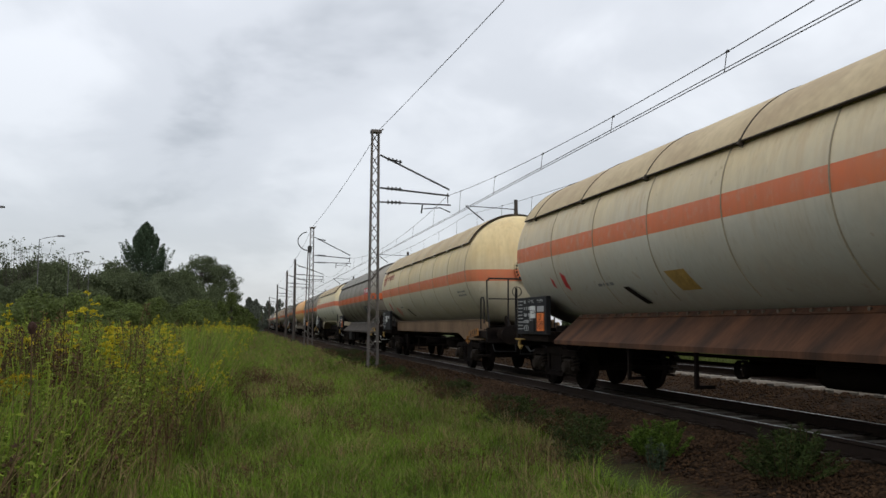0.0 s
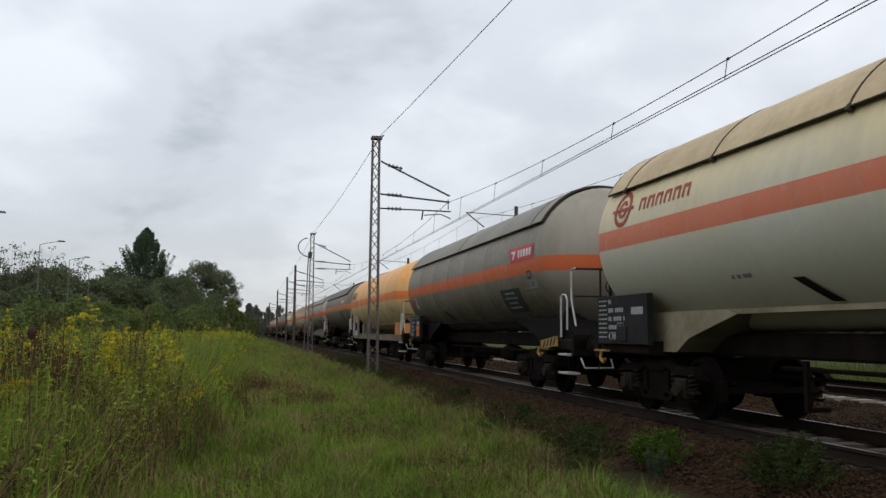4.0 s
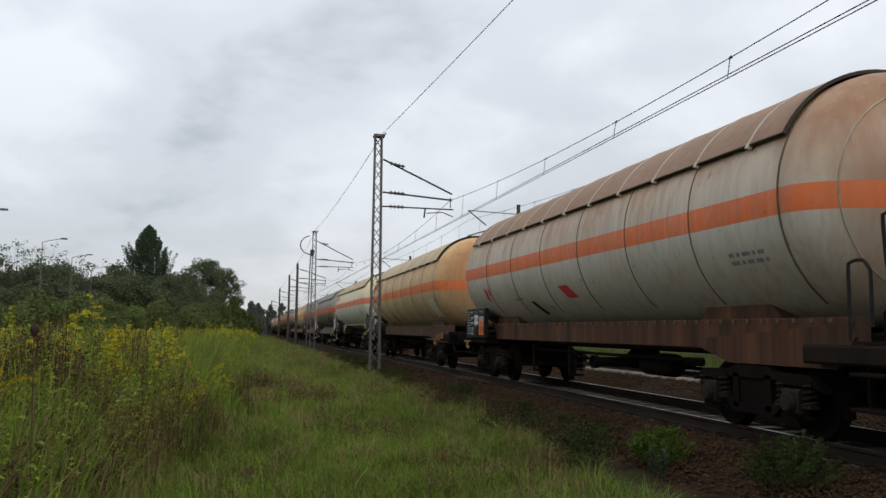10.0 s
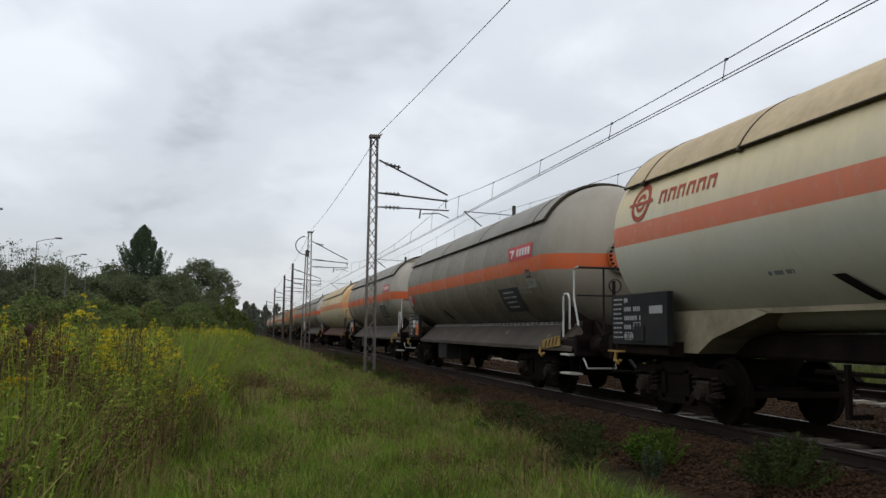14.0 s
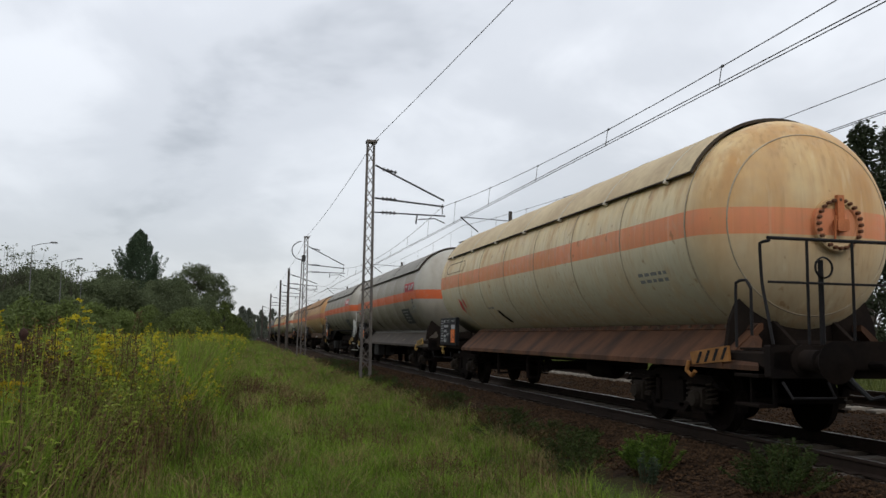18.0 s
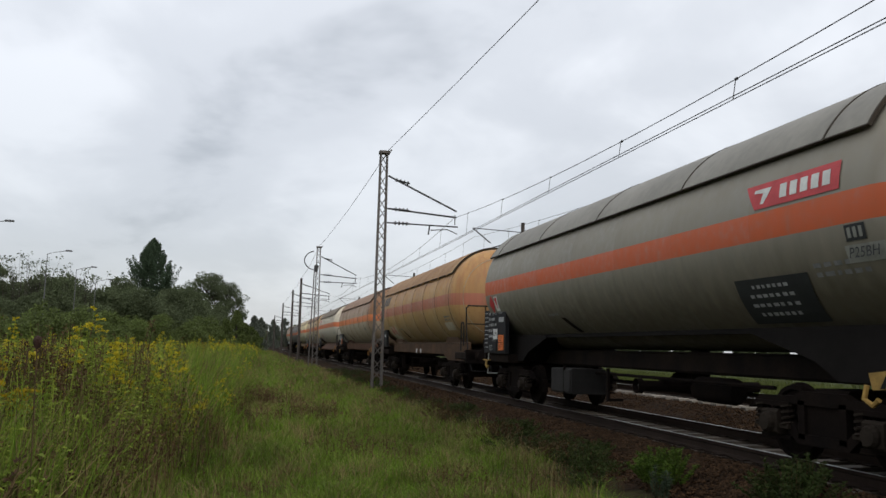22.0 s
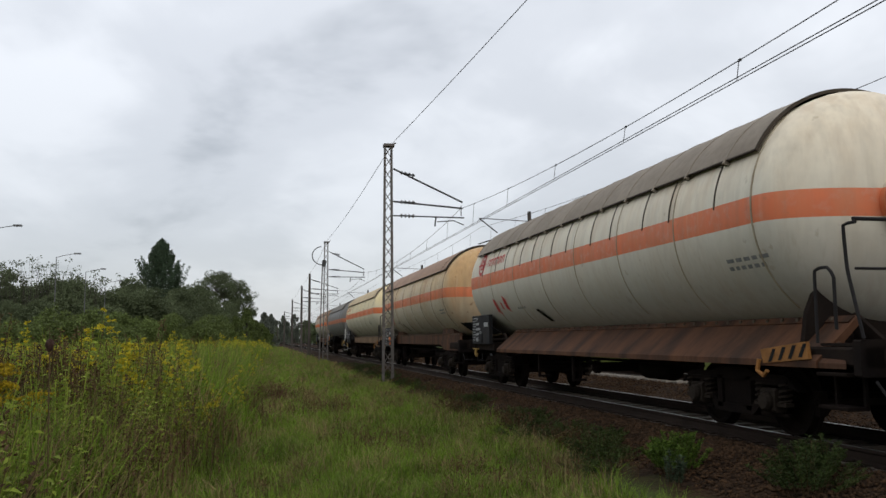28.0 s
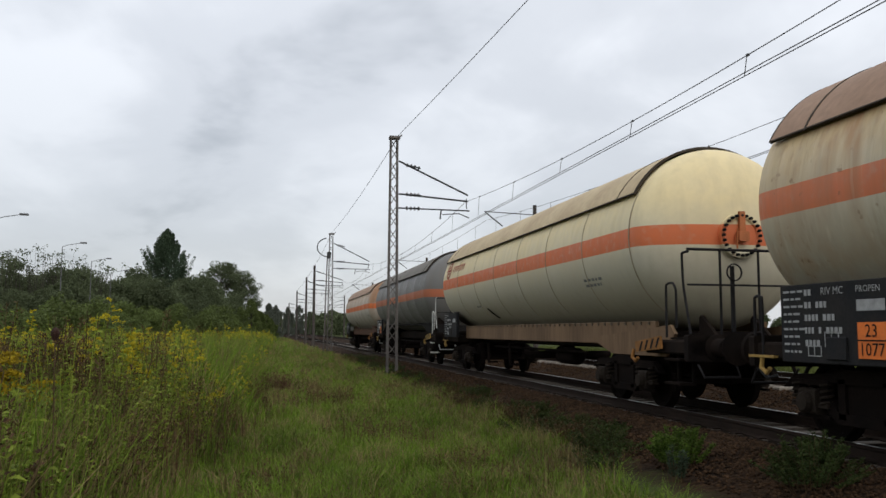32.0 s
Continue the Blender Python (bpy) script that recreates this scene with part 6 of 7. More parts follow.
def scatter(n, y0, y1, xl, xr):
    """Points between two side lines, evenly by area."""
    y = rng.uniform(y0, y1, n * 3)
    a, b = xl(y), xr(y)
    keep = rng.uniform(0, 1, n * 3) < np.clip((b - a) / max(1e-6, float(np.max(b - a))), 0, 1)
    y, a, b = y[keep][:n], a[keep][:n], b[keep][:n]
    return a + (b - a) * rng.uniform(0, 1, len(y)), y


def wobble(x, y, s, seed):
    return np.array([noise.noise((p * s, q * s, seed)) for p, q in zip(x, y)])


def field_edge(y):
    return np.interp(y, (4, 9, 12, 16, 43, 100, 200), (-1.1, -0.95, -0.83, -0.5, -0.36, 0.7, 2.2)) + 0.15 * np.sin(y * 0.55) + 0.1 * np.sin(y * 1.7)


# mown verge between the weeds and the ballast
def verge():
    bl, dry = [], []
    for n, y0, y1, k in ((74000, 6.5, 16, 0.8), (44000, 16, 32, 1.1), (22000, 32, 75, 1.9), (9000, 75, 200, 3.5)):
        x, y = scatter(n, y0, y1, field_edge, lambda q: np.interp(q, (8, 12, 17), (3.75, 4.45, 4.85)) + 0.2 * np.sin(q * 0.8))
        p = wobble(x, y, 0.45, 5)
        q = wobble(x, y, 1.6, 9)
        thin = np.clip((np.interp(y, (8, 12, 17), (3.85, 4.5, 4.85)) - x) / 0.7, 0.06, 1)
        keep = rng.uniform(0, 1, len(x)) < thin * (0.75 + 0.5 * q)
        x, y, p, q = x[keep], y[keep], p[keep], q[keep]
        h = (0.18 + 0.10 * p + 0.12 * np.clip(q, -0.5, 1)) * rng.uniform(0.5, 1.5, len(x)) * k ** 0.35 + 0.05
        v = blades(x, y, ground_z(x, y), h, 0.009 * k ** 0.9 * rng.uniform(0.6, 1.6, len(x)), rng.uniform(0.1, 0.8, len(x)))
        isdry = rng.uniform(0, 1, len(x)) < 0.08 + np.clip((y - 12) / 60, 0, 0.16) + 0.22 * np.clip((x - 2.6) / 1.6, 0, 1) + 0.55 * np.clip(q, 0, 1) + 0.2 * np.clip(-p, 0, 1)
        for sel, lst in ((~isdry, bl), (isdry, dry)):
            i = np.nonzero(sel)[0]
            vv = v[0].reshape(-1, 5, 3)[i].reshape(-1, 3)
            o = (np.arange(len(i)) * 5)[:, None]
            lst.append((vv, np.concatenate([o + [0, 1, 2], o + [0, 2, 3], o + [3, 2, 4]])))
    # longer tufts, green and withered
    for k in range(1000):
        ty = 6.8 + 60 * rng.uniform(0, 1) ** 1.7
        tx = rng.uniform(float(field_edge(ty)), float(np.interp(ty, (8, 12, 17), (3.7, 4.4, 4.7))))
        m = 34
        a, q = rng.uniform(0, 6.28, m), np.abs(rng.normal(0, 0.10, m))
        x, y = tx + np.cos(a) * q, ty + np.sin(a) * q
        h = rng.uniform(0.2, 0.46) * rng.uniform(0.5, 1.1, m)
        far = 1 + max(0.0, ty - 14) / 18
        (dry if rng.uniform() < 0.38 else bl).append(blades(x, y, ground_z(x, y), h, 0.008 * far * np.ones(m), rng.uniform(0.15, 0.8, m)))
    # dark dead stalks standing in the grass
    brown = []
    for k in range(26):
        ty = 7.2 + 20 * rng.uniform(0, 1) ** 1.8
        tx = rng.uniform(float(field_edge(ty)), 4.6)
        m = int(rng.integers(14, 30))
        x, y = tx + rng.normal(0, 0.16, m), ty + rng.normal(0, 0.16, m)
        h = rng.uniform(0.2, 0.5) * rng.uniform(0.6, 1.1, m)
        far = 1 + max(0.0, ty - 12) / 14
        brown.append(blades(x, y, ground_z(x, y), h, 0.006 * far * np.ones(m), rng.uniform(0.02, 0.25, m), 0.1))
        i = np.repeat(np.arange(m), 7)
        c = np.stack([x[i], y[i], ground_z(x[i], y[i]) + h[i] * rng.uniform(0.5, 1.0, len(i))], 1)
        lv, lfc = leaves(c, rng.normal(size=(len(i), 3)) + (0, 0, 0.8), 0.025 * far ** 0.5 * rng.uniform(0.6, 1.4, len(i)), 0.009 * far * np.ones(len(i)), 0.1)
        tri = np.concatenate([lfc[:, [0, 1, 2]], lfc[:, [0, 2, 3]]])
        brown.append((lv, tri))
    # darker clumps of withered weed, two in the verge, the others along the meadow's edge
    for cx, cy, cr, ch, m in ((1.24, 18.7, 0.42, 0.56, 80), (1.49, 12.5, 0.34, 0.52, 75), (2.5, 9.6, 0.3, 0.4, 36), (0.2, 24.0, 0.5, 0.55, 120), (-0.3, 16.4, 0.22, 0.8, 120), (-1.2, 8.6, 0.24, 1.1, 75),
                              (-1.55, 9.2, 0.3, 1.05, 60), (-2.05, 8.5, 0.3, 1.15, 70), (-0.85, 10.6, 0.2, 0.95, 70), (-0.62, 12.6, 0.25, 0.9, 80), (-2.6, 10.5, 0.4, 1.2, 80), (-1.9, 12.2, 0.4, 1.25, 75)):
        x, y = cx + rng.normal(0, cr, m), cy + rng.normal(0, cr * 1.3, m)
        h = ch * rng.uniform(0.45, 1.08, m)
        z = ground_z(x, y)
        far = 1 + max(0.0, cy - 12) / 14
        lx, ly = rng.normal(0, 0.1, m), rng.normal(0, 0.1, m)
        brown.append(blades(x, y, z, h, 0.010 * far * np.ones(m), rng.uniform(0.02, 0.22, m), 0.1))
        i = np.repeat(np.arange(m), 12)
        t = rng.uniform(0.35, 1.0, len(i))
        c = np.stack([x[i] + rng.normal(0, 0.05, len(i)), y[i] + rng.normal(0, 0.05, len(i)), z[i] + h[i] * t], 1)
        lv, lfc = leaves(c, rng.normal(size=(len(i), 3)) + (0, 0, 0.6), 0.04 * far ** 0.5 * rng.uniform(0.6, 1.4, len(i)), 0.013 * far * np.ones(len(i)), 0.2)
        brown.append((lv, np.concatenate([lfc[:, [0, 1, 2]], lfc[:, [0, 2, 3]]])))
    stuff("dead_weed_stalks", *merge(brown), seed_brown, None, "dark brown dead weed stalks standing in the verge", "weeds")
    stuff("verge_grass", *merge(bl), grass_green, None, "uneven short green grass along the railway verge", "grass")
    stuff("dry_verge_grass", *merge(dry), grass_dry, None, "brownish dry grass tufts in the verge", "grass")


verge()


# weed field: goldenrod, dead stalks and tall grass
def weeds():
    meadow = thing("goldenrod_meadow", "wild meadow of goldenrod, tall grass and brown dead stalks", "meadow", kind="stuff")
    st_v, gs_v, lf, fl, sd = [], [], [], [], []
    left = lambda q: -0.30 * q - 1.5
    for n, y0, y1, k in ((3200, 4.0, 13, 1.0), (3000, 13, 28, 1.3), (4200, 28, 80, 2.0), (2200, 80, 150, 3.4)):
        x, y = scatter(n, y0, y1, left, field_edge)
        z = ground_z(x, y)
        p, q = wobble(x, y, 0.35, 2), wobble(x, y, 0.9, 14)
        edge = np.clip((field_edge(y) - x) / 0.9, 0.0, 1)
        h = (0.72 + 0.85 * edge ** 0.8 + 0.40 * p + 0.2 * q) * rng.uniform(0.58, 1.12, len(x))
        h *= np.where(y < 9, 0.8, np.where(y < 30, 0.88, 0.95))
        lean = rng.normal(0, 0.12, (len(x), 2))
        h *= 1 + 0.22 * (rng.uniform(0, 1, len(x)) < 0.08)
        top = np.stack([x + lean[:, 0] * h, y + lean[:, 1] * h, z + h], 1)
        base = np.stack([x, y, z - 0.05], 1)
        # stems
        m = len(x)
        a = rng.uniform(0, 2 * np.pi, m)
        s = np.stack([np.cos(a), np.sin(a), 0 * a], 1) * (0.009 * k ** 0.7)
        s2 = np.stack([-np.sin(a), np.cos(a), 0 * a], 1) * (0.009 * k ** 0.7)
        vv = np.stack([base - s, base + s, top + s * 0.4, top - s * 0.4, base - s2, base + s2, top + s2 * 0.4, top - s2 * 0.4], 1).reshape(-1, 3)
        o = (np.arange(m) * 8)[:, None]
        dead = rng.uniform(0, 1, m) < (0.5 if k < 1.2 else 0.26 if k < 2 else 0.16) + 0.8 * np.clip(wobble(x, y, 0.6, 77), -0.4, 0.6)
        for sel, lst in ((dead, st_v), (~dead, gs_v)):
            pick = np.nonzero(sel)[0]
            o = (np.arange(len(pick)) * 8)[:, None]
            lst.append((vv.reshape(-1, 8, 3)[pick].reshape(-1, 3), np.concatenate([o + [0, 1, 2, 3], o + [4, 5, 6, 7]])))
        # leaves up the stem
        nl = 30 if k < 2 else 20
        live = np.nonzero(~dead)[0]
        i = np.repeat(live, nl)
        t = rng.uniform(0.18, 0.96, len(i))
        c = base[i] + (top[i] - base[i]) * t[:, None]
        az = rng.uniform(0, 2 * np.pi, len(i))
        d = np.stack([np.cos(az), np.sin(az), rng.uniform(0.1, 0.9, len(i))], 1)
        lf.append(leaves(c, d, (0.13 * (1.15 - t * 0.7)) * k ** 0.4 * rng.uniform(0.7, 1.4, len(i)), 0.026 * k ** 0.5 * np.ones(len(i)), 0.45))
        # plumes on the flowering ones: arching sprays set with florets
        bloom = live[(y[live] > 9) & (rng.uniform(0, 1, len(live)) < 0.05 + 1.15 * np.clip(wobble(x[live], y[live], 0.42, 21), -0.04, 0.5) + (0.42 if k > 3 else 0.08 if k > 1.5 else 0))]
        ns, nf = (12, 18) if k < 1.2 else (12, 13) if k < 1.5 else (8, 10)
        i = np.repeat(bloom, ns)
        t = rng.uniform(0, 1, len(i))
        az = rng.uniform(0, 2 * np.pi, len(i))
        root = top[i] + np.stack([0 * t, 0 * t, -0.34 * (1 - t)], 1)
        reach = (0.04 + 0.12 * (1 - t)) * rng.uniform(0.7, 1.2, len(i))
        i2 = np.repeat(np.arange(len(i)), nf)
        u = rng.uniform(0.1, 1, len(i2))
        c = root[i2] + np.stack([np.cos(az[i2]) * reach[i2] * u, np.sin(az[i2]) * reach[i2] * u, reach[i2] * (0.9 * u - 0.75 * u * u) + 0.02], 1) + rng.normal(0, 0.008 * k ** 0.5, (len(i2), 3))
        d = np.stack([np.cos(az[i2]), np.sin(az[i2]), rng.uniform(0.4, 1.4, len(i2))], 1)
        fl.append(leaves(c, d, 0.03 * k ** 0.5 * rng.uniform(0.7, 1.4, len(i2)), 0.016 * k ** 0.6 * np.ones(len(i2)), 0.1))
        # brown seed heads on the dead ones
        dd = np.nonzero(dead)[0]
        i = np.repeat(dd, 30 if k < 1.2 else 16)
        t = rng.uniform(0, 1, len(i))
        az = rng.uniform(0, 2 * np.pi, len(i))
        rad = (0.11 * (1 - t) + 0.01) * rng.uniform(0.3, 1, len(i))
        c = top[i] + np.stack([np.cos(az) * rad, np.sin(az) * rad, -0.42 * (1 - t)], 1)
        d = np.stack([np.cos(az), np.sin(az), rng.uniform(0.3, 1, len(i))], 1)
        sd.append(leaves(c, d, 0.04 * k ** 0.6 * rng.uniform(0.6, 1.3, len(i)), 0.016 * k ** 0.6 * np.ones(len(i)), 0.0))
    stuff("dead_stems", *merge(st_v), weed_stem, meadow)
    stuff("stems", *merge(gs_v), weed_leaf, meadow)
    stuff("leaves", *merge(lf), weed_leaf, meadow)
    stuff("blooms", *merge(fl), flower, meadow)
    stuff("seedheads", *merge(sd), seed_brown, meadow)
    g, dr = [], []
    for n, y0, y1, k in ((20000, 4.0, 12, 1.0), (60000, 12, 30, 1.4), (40000, 30, 80, 2.4), (9000, 80, 160, 5.0)):
        x, y = scatter(n, y0, y1, left, lambda q: field_edge(q) + 0.35)
        edge = np.clip((field_edge(y) + 0.35 - x) / 0.7, 0.1, 1)
        h = (0.42 + np.where(y > 12, 1.0, 0.82) * edge + 0.3 * wobble(x, y, 0.5, 41)) * rng.uniform(0.4, 1.2, len(x))
        v, f = blades(x, y, ground_z(x, y), h, 0.010 * k ** 0.85 * rng.uniform(0.6, 1.6, len(x)), rng.uniform(0.03, 0.4, len(x)))
        isdry = rng.uniform(0, 1, len(x)) < np.where(y < 14, 0.38, 0.26) + 0.5 * wobble(x, y, 0.6, 31)
        for sel, lst in ((~isdry, g), (isdry, dr)):
            i = np.nonzero(sel)[0]
            vv = v.reshape(-1, 5, 3)[i].reshape(-1, 3)
            o = (np.arange(len(i)) * 5)[:, None]
            lst.append((vv, np.concatenate([o + [0, 1, 2], o + [0, 2, 3], o + [3, 2, 4]])))
    stuff("tall_grass", *merge(g), grass_green, meadow)
    stuff("dead_grass", *merge(dr), grass_dry, meadow)


weeds()


# single plants standing before the meadow
ripe_flower = mat("ripe_goldenrod_bloom", (0.40, 0.29, 0.015), 0.7, 0, 0.25, 0.8, second=(0.18, 0.13, 0.012), island=True, trans=0.3, spec=0.08)


def goldenrod(x, y, top):
    g0 = float(ground_z(x, y))
    p = thing("goldenrod_plant", "tall goldenrod with arching yellow plumes", "weed", at=pose(x, y, g0))
    h = top - g0
    part("stem", Geo().tube([(0.05, 0.02, -0.05), (0.03, 0, h * 0.5), (0, 0, h)], 0.008, 5, 0.003), weed_stem, p)
    n = 60
    t, az = rng.uniform(0.2, 0.9, n), rng.uniform(0, 6.28, n)
    c = np.stack([0 * t, 0 * t, h * t], 1)
    d = np.stack([np.cos(az), np.sin(az), rng.uniform(0.2, 0.9, n)], 1)
    ob = new("leaves", raw_mesh("leaves", *leaves(c, d, rng.uniform(0.09, 0.15, n), rng.uniform(0.018, 0.03, n), 0.5), weed_leaf))
    ob.parent = p
    vs = []
    for i in range(24):
        az, s, L = rng.uniform(0, 6.28), rng.uniform(0, 1), rng.uniform(0.08, 0.2)
        u = rng.uniform(0.1, 1, 46)
        c = np.stack([np.cos(az) * L * u, np.sin(az) * L * u, h - 0.26 * (1 - s) + L * (0.7 * u - 0.65 * u * u)], 1) + rng.normal(0, 0.006, (46, 3))
        d = rng.normal(size=(46, 3)) + (0, 0, 0.9)
        vs.append(leaves(c, d, rng.uniform(0.022, 0.036, 46), rng.uniform(0.010, 0.016, 46), 0.1))
    ob = new("plume", raw_mesh("plume", *merge(vs), ripe_flower))
    ob.parent = p


for x, y, top in ((-1.70, 6.0, 1.1), (-2.05, 8.4, 0.8)):
    goldenrod(x, y, top)


ball_brown = mat("seedhead_ball", (0.05, 0.022, 0.014), 0.9, 0, 0.4, 20, 0.6, 200)


def seedhead_plant(x, y, top):
    g0 = float(ground_z(x, y))
    p = thing("seedhead_plant", "dead brown plant with an egg-shaped seedhead", "weed", at=pose(x, y, g0))
    h = top - g0
    part("stem", Geo().tube([(0.04, 0, -0.05), (0.02, 0.01, h * 0.5), (0, 0, h - 0.04)], 0.006, 5, 0.004), weed_stem, p)
    part("seedhead", Geo().lathe([(0.002, h - 0.05), (0.015, h - 0.042), (0.028, h - 0.012), (0.03, h + 0.005), (0.02, h + 0.027), (0.008, h + 0.036), (0.001, h + 0.04)], "z", 12), ball_brown, p, "dry brown egg-shaped seedhead", smooth=True)


seedhead_plant(-1.38, 6.0, 1.25)


# low weeds at the ballast's foot, each a bush of its own
brown_weed = mat("withered_weed_leaves", (0.10, 0.065, 0.03), 0.8, 0, 0.35, 0.8, second=(0.045, 0.028, 0.015), island=True, spec=0.08)


def weed_bush(x, y, r, h, label, material=None, n=420):
    z = float(ground_z(x, y))
    b = thing("weed_bush", label, "weed", "weeds at the ballast edge", at=pose(x, y, z))
    n = int(n * 4.5)
    m = max(10, int(34 * r / 0.4))
    a, q = rng.uniform(0, 2 * np.pi, m), np.sqrt(rng.uniform(0, 1, m))
    bx, by = np.cos(a) * q * r * 0.5, np.sin(a) * q * r * 0.5
    hh = h * (1 - 0.45 * q ** 2) * rng.uniform(0.7, 1.1, m)
    tx, ty = np.cos(a) * q * r * 1.15, np.sin(a) * q * r * 1.15
    v, f = [], []
    g = Geo()
    for i in range(m):
        g.tube([(bx[i], by[i], -0.05), ((bx[i] + tx[i]) / 2, (by[i] + ty[i]) / 2, hh[i] * 0.55), (tx[i], ty[i], hh[i])], 0.006, 3, 0.002)
    part("stem_tuft", g, weed_stem, b)
    i = rng.integers(0, m, n)
    t = rng.uniform(0.15, 1, n)
    c = np.stack([bx[i] + (tx[i] - bx[i]) * t, by[i] + (ty[i] - by[i]) * t, hh[i] * t], 1)
    az = rng.uniform(0, 2 * np.pi, n)
    d = np.stack([np.cos(az), np.sin(az), rng.uniform(0.2, 1.4, n)], 1)
    v, f = leaves(c, d, rng.uniform(0.03, 0.07, n), rng.uniform(0.010, 0.018, n), 0.2)
    ob = new("foliage", raw_mesh("foliage", v, f, material or bush_leaf))
    ob.parent = b
    return b


green_bush = mat("bright_weed_leaves", (0.125, 0.20, 0.03), 0.6, 0, 0.3, 0.8, second=(0.04, 0.068, 0.012), island=True, trans=0.25, spec=0.08)
blue_bush = mat("greyish_weed_leaves", (0.072, 0.101, 0.061), 0.65, 0, 0.3, 0.8, second=(0.043, 0.061, 0.036), island=True, trans=0.2, spec=0.08)
weed_bush(5.05, 9.75, 0.42, 0.52, "bright green bushy weed at the ballast edge", green_bush, 1500)
weed_bush(4.62, 9.0, 0.12, 0.42, "greyish green upright weed in the verge", blue_bush, 220)
weed_bush(5.45, 7.75, 0.55, 0.5, "dark green bushy weed at the ballast edge", None, 1100)
weed_bush(5.95, 8.2, 0.35, 0.4, "dark green bushy weed at the ballast edge", None, 600)
for i in range(90):
    y = 8.5 + 46 * (i / 90) ** 1.4 + rng.uniform(-0.5, 0.5)
    x = 4.85 + rng.normal(0, 0.34)
    if y < 10.9 and x > 4.45:
        continue
    weed_bush(x, y, rng.uniform(0.2, 0.5), rng.uniform(0.15, 0.42), "dark low weed at the ballast foot" if i % 3 else "brown withered weed at the ballast foot", None if i % 3 else brown_weed, 300)


# ---- trees ----
def leaf_cloud(clumps, per, size):
    """Leaves in uneven clumps: rows of centre and radius."""
    c = np.repeat(clumps, per, 0)
    n = len(c)
    d = rng.normal(size=(n, 3))
    d /= np.linalg.norm(d, axis=1, keepdims=True)
    r = c[:, 3] * rng.uniform(0.25, 1.05, n) ** 0.6
    p = c[:, :3] + d * r[:, None] * np.array([1, 1, 0.8])
    return leaves(p, d + rng.normal(0, 0.5, (n, 3)), size * rng.uniform(0.6, 1.4, n), size * 0.6 * rng.uniform(0.6, 1.4, n), 0.15)


def tree(name, x, y, h, r, label, material, shape="round", n=70, per=42, leaf=0.4, category="tree", low=0.12):
    z = float(ground_z(x, y))
    t = thing(name, label, category, "trees round the line", at=pose(x, y, z))
    part("trunk", Geo().tube([(0, 0, -0.3), (0.05 * h / 10, 0, h * 0.45), (0, 0.05, h * 0.93)], 0.022 * h + 0.04, 7, 0.03), bark, t, smooth=True)
    cl = []
    limbs = Geo()
    for i in range(n):
        u = low + (1 - low) * (i + rng.uniform(0, 1)) / n
        a = rng.uniform(0, 2 * np.pi)
        if shape == "spire":
            w = r * min(1.0, (1.0 - u) / 0.30) ** 0.85
        elif shape == "pine":
            w = r * (1.05 - u) ** 0.9
        else:
            w = r * math.sqrt(max(0.02, 1 - ((u - 0.56) / 0.5) ** 2))
        w *= 0.85 + 0.6 * noise.noise((math.cos(a) * 1.3 + x, math.sin(a) * 1.3 + y, u * 7))
        q = w * rng.uniform(0.4, 1.0)
        p = (math.cos(a) * q, math.sin(a) * q, u * h)
        if shape == "spire":    # limbs sweep up and end in pointed leafy shoots
            up = rng.uniform(0.9, 2.6) * (0.35 + 0.65 * min(1.0, (1 - u) / 0.3)) * h / 18
            for k in range(6):
                s = k / 5
                cl.append((p[0] * (0.8 + 0.25 * s), p[1] * (0.8 + 0.25 * s), p[2] - 0.5 + up * s, (0.50 - 0.40 * s) * (h / 18) ** 0.5))
        else:
            cl.append((*p, rng.uniform(0.10, 0.21) * r * (0.95 if shape == "round" else 0.42) + 0.15))
        if i % 3 == 0:
            limbs.tube([(0, 0, max(0.1, u - 0.16) * h), (p[0] * 0.5, p[1] * 0.5, (u - 0.07) * h), (p[0] * 0.9, p[1] * 0.9, p[2])], 0.006 * h, 4, 0.015)
    part("branch_work", limbs, bark, t)
    v, f = leaf_cloud(np.array(cl), per, leaf)
    ob = new("crown", raw_mesh("crown", v, f, material))
    ob.parent = t
    return t


poplar_leaf = mat("poplar_leaves", (0.070, 0.100, 0.058), 0.65, 0, 0.2, 0.12, second=(0.050, 0.074, 0.044), island=True, trans=0.25, spec=0.08)
tree("poplar_tree", -17.2, 150, 18.9, 4.9, "tall dark poplar rising above the thicket", poplar_leaf, "spire", 560, 26, 0.2, low=0.12)
tree("poplar_tree", -21.6, 152, 11.5, 3.6, "shorter dark tree beside the poplar", poplar_leaf, "spire", 120, 26, 0.2)
tree("broadleaf_tree", -9.2, 170, 14.8, 5.0, "broad dark green tree with rounded crown", tree_leaf, "round", 190, 150, 0.25)
tree("broadleaf_tree", -5.4, 176, 13.4, 4.4, "broad dark green tree with rounded crown", tree_leaf, "round", 160, 150, 0.25)
tree("broadleaf_tree", -12.2, 172, 12.2, 3.4, "broad dark green tree with rounded crown", tree_leaf, "round", 90, 150, 0.25)
for x, y, h, r in ((-2.7, 144, 7.4, 2.0), (-4.3, 139, 5.8, 1.9), (-6.2, 134, 4.8, 2.0), (-1.2, 150, 5.4, 1.8), (-8.6, 131, 4.4, 2.1), (-0.2, 165, 5.0, 1.9), (0.6, 185, 4.6, 1.8)):
    tree("young_tree", x, y, h, r, "lighter green young tree at the field's end", pale_leaf, "spire", 60, 26, 0.22, low=0.04)
